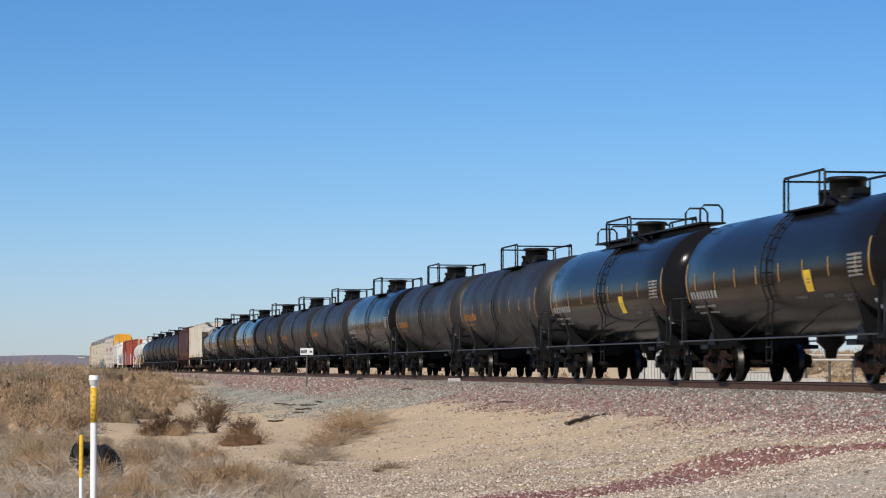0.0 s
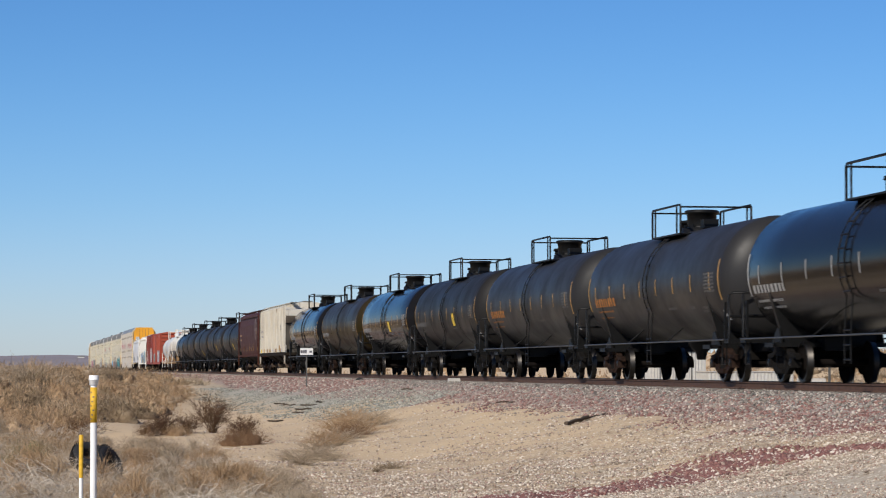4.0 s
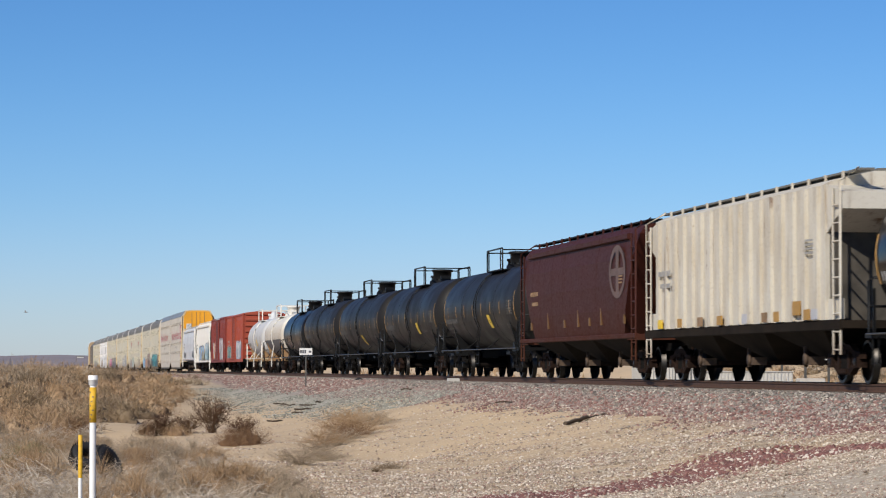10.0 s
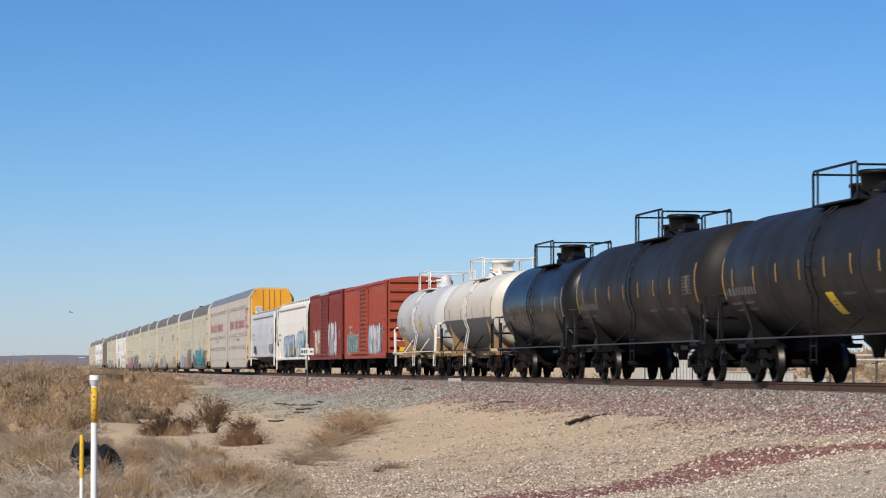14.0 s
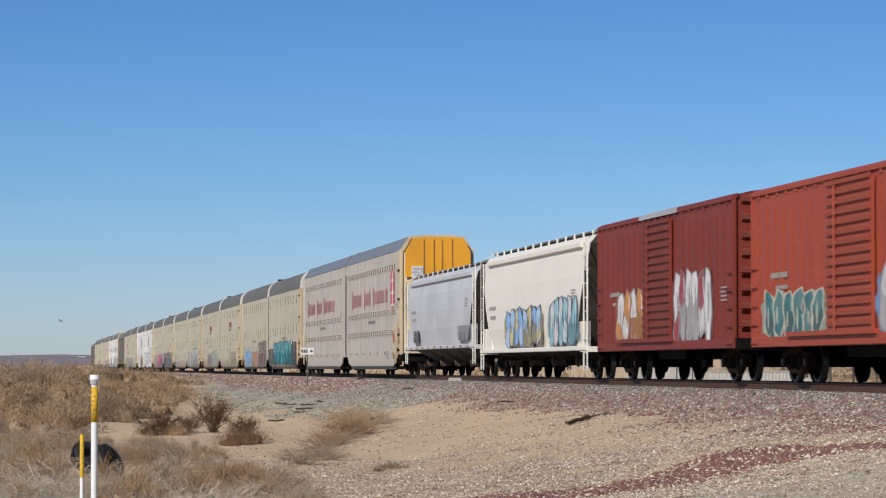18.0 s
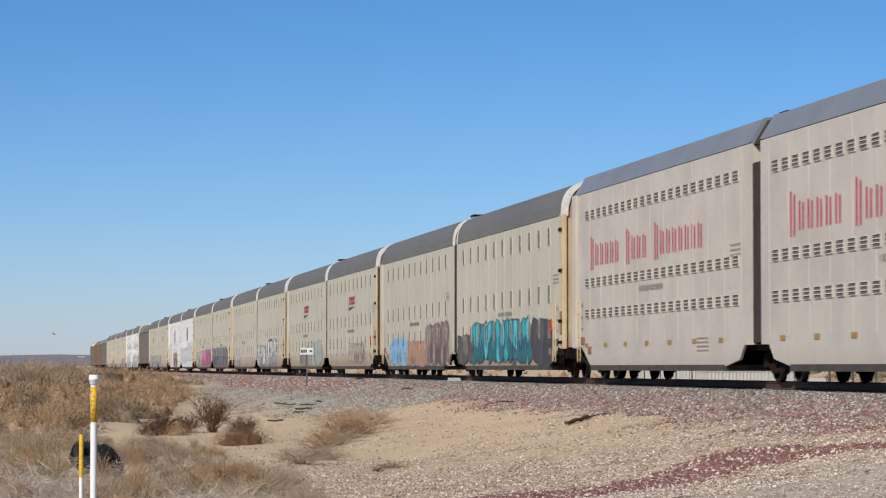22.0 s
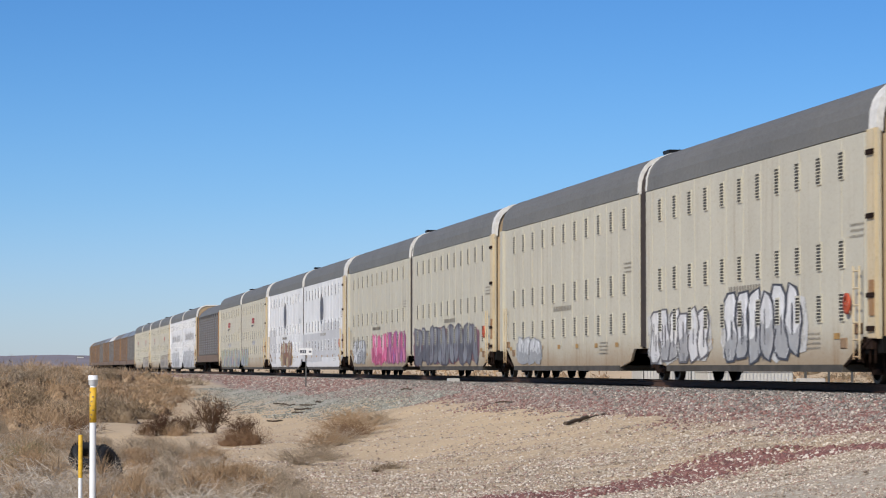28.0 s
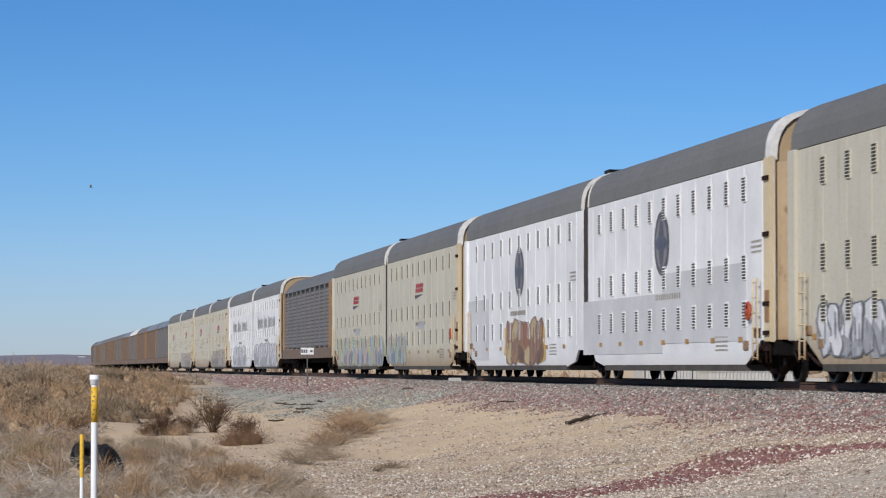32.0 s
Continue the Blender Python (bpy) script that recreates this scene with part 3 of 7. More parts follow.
def frame_mesh(mat):
    def make():
        sh = Shape()
        sh.along_x([(-1.13, 0.52), (-1.13, 0.64), (-0.72, 0.68), (-0.42, 0.82), (0.42, 0.82), (0.72, 0.68), (1.13, 0.64), (1.13, 0.52), (0.70, 0.56), (0.40, 0.69), (-0.40, 0.69), (-0.70, 0.56)], -0.07, 0.07)
        sh.along_x([(-0.86, 0.42), (-0.74, 0.50), (-0.40, 0.32), (0.40, 0.32), (0.74, 0.50), (0.86, 0.42), (0.44, 0.19), (-0.44, 0.19)], -0.07, 0.07)
        for y in (-0.34, 0.34):
            sh.box(-0.08, 0.08, y - 0.06, y + 0.06, 0.30, 0.72)
        sh.along_x([(-1.06, 0.34), (-0.72, 0.34), (-0.72, 0.56), (-1.06, 0.56)], -0.11, 0.11)
        sh.along_x([(1.06, 0.34), (0.72, 0.34), (0.72, 0.56), (1.06, 0.56)], -0.11, 0.11)
        sh.box(-0.11, 0.10, -0.27, 0.27, 0.61, 0.70)
        sh.box(-0.12, 0.10, -0.27, 0.27, 0.22, 0.30)
        return sh
    return shared("side_frame", mat, make)


def spring_mesh():
    def make():
        return Shape().lathe([(0.30, 0.06), (0.34, 0.075), (0.38, 0.06), (0.42, 0.075), (0.46, 0.06), (0.50, 0.075), (0.54, 0.06), (0.60, 0.07)], 8, "z")
    return shared("spring", M["under"], make)


def truck(parent, y, mat="rust"):
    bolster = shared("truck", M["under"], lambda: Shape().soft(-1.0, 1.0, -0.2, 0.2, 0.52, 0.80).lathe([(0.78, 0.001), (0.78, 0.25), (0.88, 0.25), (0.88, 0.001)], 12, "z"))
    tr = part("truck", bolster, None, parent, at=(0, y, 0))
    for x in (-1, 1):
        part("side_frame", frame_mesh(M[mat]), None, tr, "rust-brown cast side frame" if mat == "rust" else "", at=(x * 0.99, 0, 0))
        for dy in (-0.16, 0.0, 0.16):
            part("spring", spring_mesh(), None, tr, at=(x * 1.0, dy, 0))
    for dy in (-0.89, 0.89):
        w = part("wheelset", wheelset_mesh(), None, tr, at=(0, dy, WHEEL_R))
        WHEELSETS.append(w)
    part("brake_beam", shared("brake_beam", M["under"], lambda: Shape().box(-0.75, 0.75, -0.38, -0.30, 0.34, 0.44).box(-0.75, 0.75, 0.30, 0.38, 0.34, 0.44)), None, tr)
    return tr


def couplers(car, half, z=0.87):
    def make():
        sh = Shape().soft(-0.07, 0.07, -0.45, 0.35, -0.07, 0.07)
        sh.along_y([(-0.16, -0.14), (0.10, -0.14), (0.16, -0.05), (0.16, 0.1), (0.1, 0.14), (-0.16, 0.14)], -0.62, -0.42)
        return sh
    for s in (-1, 1):
        part("coupler", shared("coupler", M["rust"], make), None, car, "rusty knuckle coupler", at=(0, s * (half - 0.55), z), turn=0 if s < 0 else math.pi)
        hose = shared("air_hose", M["black"], lambda: Shape().pipe([(0.25, -0.2, 0), (0.25, -0.35, -0.12), (0.22, -0.5, -0.3), (0.15, -0.6, -0.34)], 0.03))
        part("air_hose", hose, None, car, at=(0, s * (half - 0.3), z - 0.05), turn=0 if s < 0 else math.pi)


def car_of(name, label, category, group, p0, p1):
    """An empty car, named by its stretch of the train in metres behind a mark."""
    car = thing(name, label, category, group)
    MOVING.append((car, (p0 + p1) / 2))
    return car, (p1 - p0) / 2


# --- tank cars
def tank_mesh(mat, r, half):
    def make():
        prof = []
        d = r * 0.46
        for i in range(9):
            a = math.pi / 2 * i / 8
            prof.append((-half - d * math.cos(a), max(0.001, r * math.sin(a))))
        prof += [(-half * 0.66, r), (-half * 0.33, r), (0, r), (half * 0.33, r), (half * 0.66, r)]
        for i in range(9):
            a = math.pi / 2 * i / 8
            prof.append((half + d * math.sin(a), max(0.001, r * math.cos(a))))
        return Shape().lathe(prof, 48, "y")
    return shared("tank %.2f %.2f" % (r, half), mat, make)


def patch(sh, r, y0, y1, z0, z1, side=SIDE, lift=0.006, mi=0, skew=0.0):
    """A painted patch on a round tank's side, between two heights above its axis."""
    a0, a1 = math.asin(max(-0.99, z0 / r)), math.asin(min(0.99, z1 / r))
    k = max(2, int(abs(a1 - a0) / 0.06))
    R = r + lift
    pts = []
    for i in range(k + 1):
        a = a0 + (a1 - a0) * i / k
        sk = skew * (i / k - 0.5)
        pts += [(side * R * math.cos(a), y0 + sk, R * math.sin(a)), (side * R * math.cos(a), y1 + sk, R * math.sin(a))]
    return sh.add(pts, [(2 * i, 2 * i + 1, 2 * i + 3, 2 * i + 2) for i in range(k)], True, mi)


def bars(sh, y0, y1, z0, z1, rows, seed, put, fill=0.75):
    """Rows of short bars in place of writing that cannot be read."""
    rs = random.Random(seed)
    h = (z1 - z0) / rows
    for i in range(rows):
        y = y0
        while y < y1 - 0.05:
            w = min(rs.uniform(0.9, 1.5) * h, y1 - y)
            put(sh, y, y + w * 0.62, z0 + i * h + h * (1 - fill) / 2, z0 + i * h + h * (1 + fill) / 2)
            y += w


def tank_car(label, p0, p1, mat="tank_satin", r=1.48, zc=2.52, tape=8, placard=None, logo=None, data=True, marks="tank_letter", pipes="black", long_board=False, stripe="orange",
             low=None, seed=0, dome=None, truck_mat="under", arc_tape=True, tank_half=None, frame_mat="black", deck_at=0.0, sill=None):
    car, half = car_of("tank_car", label, "tank car", "freight cars of the train", p0, p1)
    L = tank_half or half - 1.35
    pm, fm = M[pipes], M[frame_mat]
    sm = M[sill or pipes]
    tank = part("tank", tank_mesh(M[mat], r, L), None, car, at=(0, 0, zc))
    if low:
        sh = Shape()
        for s in (-1, 1):
            patch(sh, r, -L, L, -r * 0.97, low, s, 0.004)
        part("lower_band", sh, M["band_grey"], tank, "dark grey lower half of the tank")
    # straps and saddles
    for y in (-L * 0.80, L * 0.80):
        sh = Shape()
        z0 = 0.86 - zc
        pts = [(-1.05, z0), (1.05, z0)] + [(r * 1.002 * math.cos(a), r * 1.002 * math.sin(a)) for a in [math.radians(q) for q in range(-12, -169, -12)]]
        sh.along_y(pts, y - 0.09, y + 0.09)
        sh.box(-1.40, 1.40, y - 0.35, y + 0.35, z0 - 0.06, z0 + 0.04)
        part("saddle", sh, fm, tank)
        for s in (-1, 1):
            g = Shape().along_x([(-0.55, z0), (0.30, z0), (0.10, z0 + 0.36), (-0.05, z0 + 0.36)] if y < 0 else [(-0.30, z0), (0.55, z0), (0.05, z0 + 0.36), (-0.10, z0 + 0.36)], s * 1.18 - 0.02, s * 1.18 + 0.02)
            part("gusset_plate", g, fm, tank, at=(0, y, 0))
    for y in (-L * 0.45, L * 0.45) if mat in ("tank_matt", "tank_brown") else ():
        part("tank_band", shared("tank_band %.2f" % r, M[mat], lambda: Shape().lathe([(-0.05, r + 0.001), (-0.05, r + 0.004), (0.05, r + 0.004), (0.05, r + 0.001)], 48, "y")), None, tank, at=(0, y, 0))
    # reflective tape
    if tape:
        zt = -0.05
        for i in range(tape):
            y = -L + (2 * L) * (i + 0.5) / tape
            part("tape", shared("tape %.2f" % r, M[stripe], lambda: patch(Shape(), r, -0.04, 0.04, zt - 0.24, zt + 0.18)), None, tank, at=(0, y, 0))
        if arc_tape:
            for y in (-L + 0.05, L - 0.05):
                part("end_tape", shared("end_tape %.2f" % r, M[stripe], lambda: patch(Shape(), r, -0.05, 0.05, -0.55, 0.42)), None, tank, at=(0, y, 0))
    put = lambda s, a, b, c, d: patch(s, r, a, b, c, d, lift=0.008)
    if marks and not logo:
        sh = Shape()
        bars(sh, L * 0.62, L * 0.97, -0.52, -0.28, 1, seed, put)
        bars(sh, L * 0.68, L * 0.95, -0.72, -0.62, 1, seed + 1, put, 0.6)
        bars(sh, L * 0.68, L * 0.93, -0.86, -0.78, 1, seed + 2, put, 0.6)
        tagged(part("reporting_mark", sh, M["grey_letter"] if marks == "tank_letter" and mat in ("tank_gloss", "tank_silk", "tank_brown") else M[marks], tank, "worn painted reporting marks, not readable"), kind="stuff")
    if data:
        sh = Shape()
        bars(sh, -L * 0.93, -L * 0.80, -0.36, 0.14, 6, seed + 3, put, 0.55)
        tagged(part("data_block", sh, M["grey_letter"] if mat in ("tank_gloss", "tank_silk", "tank_brown") else M["tank_letter"], tank, "stencilled data lines, not readable"), kind="stuff")
        sh = Shape()
        bars(sh, -L * 0.62, -L * 0.52, -0.72, -0.62, 1, seed + 5, put)
        bars(sh, -L * 0.36, -L * 0.24, -0.70, -0.62, 1, seed + 6, put)
        bars(sh, -L * 0.82, -L * 0.70, -0.82, -0.66, 2, seed + 7, put)
        tagged(part("stencil_row", sh, M["tank_letter"], tank), kind="stuff")
        part("placard", patch(Shape(), r, -L * 0.97, -L * 0.945, -1.02, -0.80, lift=0.012), M["white"], tank, "white hazard placard")
    if placard:
        y, tilt = placard[:2]
        dz = placard[2] if len(placard) > 2 else 0.0
        part("yellow_panel", patch(Shape(), r, y - 0.27, y + 0.27, -0.56 + dz, -0.10 + dz, lift=0.009, skew=tilt), M["yellow"], tank, "yellow warning panel on the tank side")
        sh = Shape()
        bars(sh, y - 0.12, y + 0.12, -0.40 + dz, -0.26 + dz, 2, seed + 9, lambda s, a, b, c, d: patch(s, r, a, b, c, d, lift=0.013), 0.5)
        tagged(part("panel_text", sh, M["dark_letter"], tank), kind="stuff")
    if logo:
        sh = Shape()
        bars(sh, L * 0.55, L * 0.90, -0.46, -0.20, 1, seed + 10, put, 0.9)
        bars(sh, L * 0.62, L * 0.88, -0.62, -0.54, 1, seed + 11, put, 0.6)
        bars(sh, L * 0.66, L * 0.88, -0.78, -0.72, 1, seed + 12, put, 0.6)
        tagged(part("logo_lettering", sh, M["logo_orange"], tank, "large orange painted lettering shapes"), kind="stuff")
    # top platform, railing and fittings housing
    zt = r + 0.03
    zd, ze = r - 0.16, 1.62
    part("platform", Shape().box(-0.98, -0.40, -ze, ze, zd - 0.02, zd + 0.02).box(0.40, 0.98, -ze, ze, zd - 0.02, zd + 0.02), pm, tank, "steel grating walkway", at=(0, deck_at, 0))
    rails = Shape()
    for s in (-1, 1):
        rails.pipe([(s * 0.95, -ze, zd), (s * 0.95, -ze, zt + 0.51), (s * 0.95, -ze + 0.08, zt + 0.57), (s * 0.95, ze - 0.08, zt + 0.57), (s * 0.95, ze, zt + 0.51), (s * 0.95, ze, zd)], 0.03)
        for y in (-ze + 0.42, ze - 0.35):
            rails.pipe([(s * 0.95, y, zd), (s * 0.95, y, zt + 0.57)], 0.024)
    for y in (-ze, ze):
        rails.pipe([(-0.95, y, zt + 0.51), (0.95, y, zt + 0.51)], 0.026)
    part("railing", rails, pm, tank, at=(0, deck_at, 0))
    if dome == "tall":
        hs = Shape().lathe([(zt - 0.1, 0.34), (zt + 0.04, 0.34), (zt + 0.04, 0.23), (zt + 0.30, 0.23), (zt + 0.40, 0.18), (zt + 0.46, 0.09), (zt + 0.48, 0.001)], 20, "z", (0, 0.2, 0))
    else:
        hs = Shape().lathe([(zt - 0.2, 0.56), (zt + 0.03, 0.52), (zt + 0.03, 0.38), (zt + 0.07, 0.38), (zt + 0.40, 0.40), (zt + 0.42, 0.46), (zt + 0.48, 0.46), (zt + 0.51, 0.40), (zt + 0.52, 0.001)], 24, "z", (0, -0.1, 0))
        for q in range(8):
            a = 2 * math.pi * q / 8
            hs.box(0.43 * math.cos(a) - 0.03, 0.43 * math.cos(a) + 0.03, 0.43 * math.sin(a) - 0.13, 0.43 * math.sin(a) - 0.07, zt + 0.03, zt + 0.11)
        hs.box(-0.2, 0.2, -1.15, -0.75, zt, zt + 0.22)
    part("fittings_housing", hs, M[mat] if dome == "tall" else pm, tank, "round protective housing", at=(0, deck_at, 0))
    part("manway", Shape().lathe([(zt - 0.1, 0.3), (zt + 0.2, 0.3), (zt + 0.2, 0.35), (zt + 0.28, 0.33), (zt + 0.3, 0.001)], 16, "z", (0, 0.95, 0)), pm, tank, at=(0, deck_at, 0))
    if long_board:
        part("running_board", Shape().box(-0.35, 0.35, -L * 0.95, L * 0.80, r + 0.12, r + 0.17).box(-0.03, 0.03, -L * 0.9, L * 0.78, r - 0.02, r + 0.12), pm, tank, "long steel walkway on top")
        for y in (-L * 0.93, -L * 0.72, L * 0.78, L * 0.55):
            part("grab_hoop", Shape().pipe([(-0.3, y, r + 0.15), (-0.3, y, r + 0.5), (-0.2, y, r + 0.62), (0.2, y, r + 0.62), (0.3, y, r + 0.5), (0.3, y, r + 0.15)], 0.03), pm, tank)
    # ladders at the middle
    for s in (-1, 1):
        lad = Shape()
        for dy in (-0.22, 0.22):
            pts = [(s * (r + 0.07) * math.cos(a), 0.05 + dy, (r + 0.07) * math.sin(a)) for a in [math.radians(q) for q in range(56, -29, -12)]]
            pts += [(s * 1.42, 0.05 + dy, 0.45 - zc + 0.5), (s * 1.42, 0.05 + dy, 0.42 - zc)]
            lad.pipe(pts, 0.018, 5)
        for q in range(-24, 58, 11):
            a = math.radians(q)
            lad.pipe([(s * (r + 0.07) * math.cos(a), -0.2, (r + 0.07) * math.sin(a)), (s * (r + 0.07) * math.cos(a), 0.3, (r + 0.07) * math.sin(a))], 0.02, 5)
        for z in (0.5, 0.8, 1.1):
            lad.pipe([(s * 1.42, -0.2, z - zc), (s * 1.42, 0.3, z - zc)], 0.02, 5)
        part("ladder", lad, pm, tank)
    # side hand rails and braces
    for s in (-1, 1):
        part("hand_rail", Shape().pipe([(s * 1.5, -half + 0.8, 1.0), (s * 1.5, half - 0.8, 1.0)], 0.022), M["worn_pipe"] if r > 1.4 else sm, car, "thin hand rail along the sill")
        for y in (-L * 0.30, L * 0.30) if r > 1.4 else (-L * 0.45, L * 0.4):
            part("rail_bracket", Shape().pipe([(s * 1.5, y, 1.0), (s * 1.02, y + (0.1 if r > 1.4 else 0.5), 1.38 if r > 1.4 else 1.6)], 0.022, 5), sm, car)
    # ends
    for s in (-1, 1):
        e = Shape().soft(-0.3, 0.3, min(s * (half - 0.5), s * (L - 2.2)), max(s * (half - 0.5), s * (L - 2.2)), 0.72, 1.0)
        e.box(-1.45, 1.45, min(s * (half - 0.55), s * (half - 1.0)), max(s * (half - 0.55), s * (half - 1.0)), 0.92, 1.02)
        part("end_sill", e, fm, car)
        er = Shape()
        for x in (-1.4, 1.4):
            er.pipe([(x, s * (half - 0.65), 1.0), (x, s * (half - 0.65), 2.05), (x * 0.93, s * (half - 0.65), 2.12), (x * 0.5, s * (half - 0.65), 2.12)], 0.03)
            er.pipe([(x, s * (half - 0.9), 1.0), (x, s * (half - 0.9), 0.42), (x, s * (half - 1.3), 0.42), (x, s * (half - 1.3), 1.0)], 0.025)
            er.box(x - 0.03, x + 0.03, s * (half - 1.0) - 0.02, s * (half - 1.0) + 0.02, 1.0, 1.9)
        er.pipe([(-1.4, s * (half - 0.65), 1.55), (1.4, s * (half - 0.65), 1.55)], 0.03)
        part("end_railing", er, sm, car)
    part("brake_cylinder", Shape().lathe([(-0.3, 0.001), (-0.3, 0.2), (0.3, 0.2), (0.45, 0.06), (0.45, 0.001)], 14, "y", (0.55, -L * 0.5, 0.85)), fm, car)
    part("bottom_outlet", Shape().lathe([(1.12, 0.34), (0.9, 0.32), (0.75, 0.16), (0.55, 0.12), (0.55, 0.001)], 14, "z"), fm, car)
    truck(car, -(half - 2.65), truck_mat)
    truck(car, half - 2.65, truck_mat)
    couplers(car, half)
    return car


TANKS = [  # the leading run of black tank cars
    ("glossy-black tank car with orange reflective tape strips", "tank_silk", dict(placard=(-3.2, 0.0), deck_at=-1.2)),
    ("mirror-glossy black tank car with a long top walkway", "tank_gloss", dict(placard=(-2.6, 0.12, -0.1), long_board=True)),
    ("worn grey-black tank car with orange lettering shapes", "tank_sheen", dict(logo=True)),
    ("worn grey-black tank car with orange lettering shapes", "tank_sheen", dict(logo=True)),
    ("satin black tank car with grey reflective tape strips", "tank_silk", dict(stripe="grey_letter")),
    ("worn grey-black tank car with orange lettering shapes", "tank_sheen", dict(logo=True)),
    ("worn grey-black tank car with orange lettering shapes", "tank_sheen", dict(logo=True)),
    ("dull black tank car with yellow warning panel", "tank_matt", dict(placard=(-2.4, 0.0))),
    ("glossy-black tank car with yellow warning panel", "tank_gloss", dict(placard=(-1.8, 0.1))),
    ("dusty brown-black tank car", "tank_brown", dict()),
    ("mirror-glossy blue-black tank car with a black housing", "tank_gloss", dict()),
]
P = 55.1
for i, (lab, mat, kw) in enumerate(TANKS):
    tank_car(lab, P, P + 18.0, mat, seed=i * 20, truck_mat="rust" if i in (0, 5, 9) else "under", **kw)
    P += 18.0
for i, (a, b) in enumerate([(290.5, 308.6), (308.6, 326.4), (326.4, 344.2), (344.2, 361.7)]):
    tank_car("dull black tank car with yellow slanted panel", a, b, "tank_matt", placard=(-2.4, 0.22, -0.2) if i < 2 else ((-1.0, 0.22, -0.5) if i == 2 else None), deck_at=-0.9 if i == 0 else 0.0, seed=300 + 20 * i, truck_mat="rust" if i == 1 else "under")
tank_car("short glossy dark blue-grey tank car", 361.7, 375.0, "tank_satin", r=1.42, zc=2.42, stripe="grey_letter", tape=5, seed=400, truck_mat="rust")
tank_car("short white tank car with dark grey lower half", 375.0, 388.6, "tank_white", r=1.38, zc=2.45, low=-0.28, tape=4, marks="dark_letter", data=False, pipes="pipe_white", frame_mat="cream", sill="black", stripe="cream", seed=420, truck_mat="rust")
tank_car("short pale grey tank car with white railing", 388.6, 402.3, "tank_grey", r=1.38, zc=2.42, tape=4, stripe="cream", arc_tape=False, marks="grey_letter", data=False, placard=(-1.4, 0.1), pipes="pipe_white", frame_mat="cream", dome="tall", seed=440, truck_mat="rust")


# --- spray-painted lettering on car sides
def blob(sh, cy, cz, w, h, x, rs, mi, k=14, wob=0.18):
    pts = []
    for i in range(k):
        a = 2 * math.pi * i / k
        q = 1 + rs.uniform(-wob, wob)
        c, s = math.cos(a), math.sin(a)
        pts.append((x, cy + w / 2 * q * math.copysign(abs(c) ** 0.6, c), cz + h / 2 * q * math.copysign(abs(s) ** 0.6, s)))
    sh.add(pts, [tuple(range(k))], False, mi)


def ribbon(sh, pts, w, x, mi, lift):
    """A flat painted stroke on a car side, along smoothed points of (y, z)."""
    p = [Vector(q) for q in pts]
    p = [p[0]] + p + [p[-1]]
    line = []
    for i in range(1, len(p) - 2):
        for k in range(5):
            u = k / 5
            a, b, c, d = p[i - 1], p[i], p[i + 1], p[i + 2]
            line.append(0.5 * (2 * b + (c - a) * u + (2 * a - 5 * b + 4 * c - d) * u * u + (3 * b - a - 3 * c + d) * u ** 3))
    line.append(p[-2])
    v = []
    for i, q in enumerate(line):
        t = (line[min(i + 1, len(line) - 1)] - line[max(i - 1, 0)]).normalized()
        # strokes are wider along the car than up it
        nrm = Vector((-t.y, t.x))
        ww = w * (0.72 if i in (0, len(line) - 1) else 1.0)
        xx = x - lift * i
        v += [(xx, q.x + nrm.x * ww * 1.5, q.y + nrm.y * ww * 0.8), (xx, q.x - nrm.x * ww * 1.5, q.y - nrm.y * ww * 0.8)]
    sh.add(v, [(2 * i, 2 * i + 1, 2 * i + 3, 2 * i + 2) for i in range(len(line) - 1)], False, mi)


def cloud_paint(r, g, b):
    """Thin overspray that lets the car's own paint through in patches."""
    key = ("cloud", r, g, b)
    if key not in GRAFFITI:
        m, t, bs = nodes_of("thin_overspray_paint")
        spots = noise_of(t, 2.2, 6, 0.7)
        t.links.new(mix(t, ramp(t, spots, 0.35, 0.7), (r, g, b), (r * 0.8, g * 0.8, b * 0.8)), bs.inputs["Base Color"])
        t.links.new(ramp(t, spots, 0.34, 0.56, 0.2, 0.95), bs.inputs["Alpha"])
        bs.inputs["Roughness"].default_value = 0.6
        GRAFFITI[key] = m
    return GRAFFITI[key]


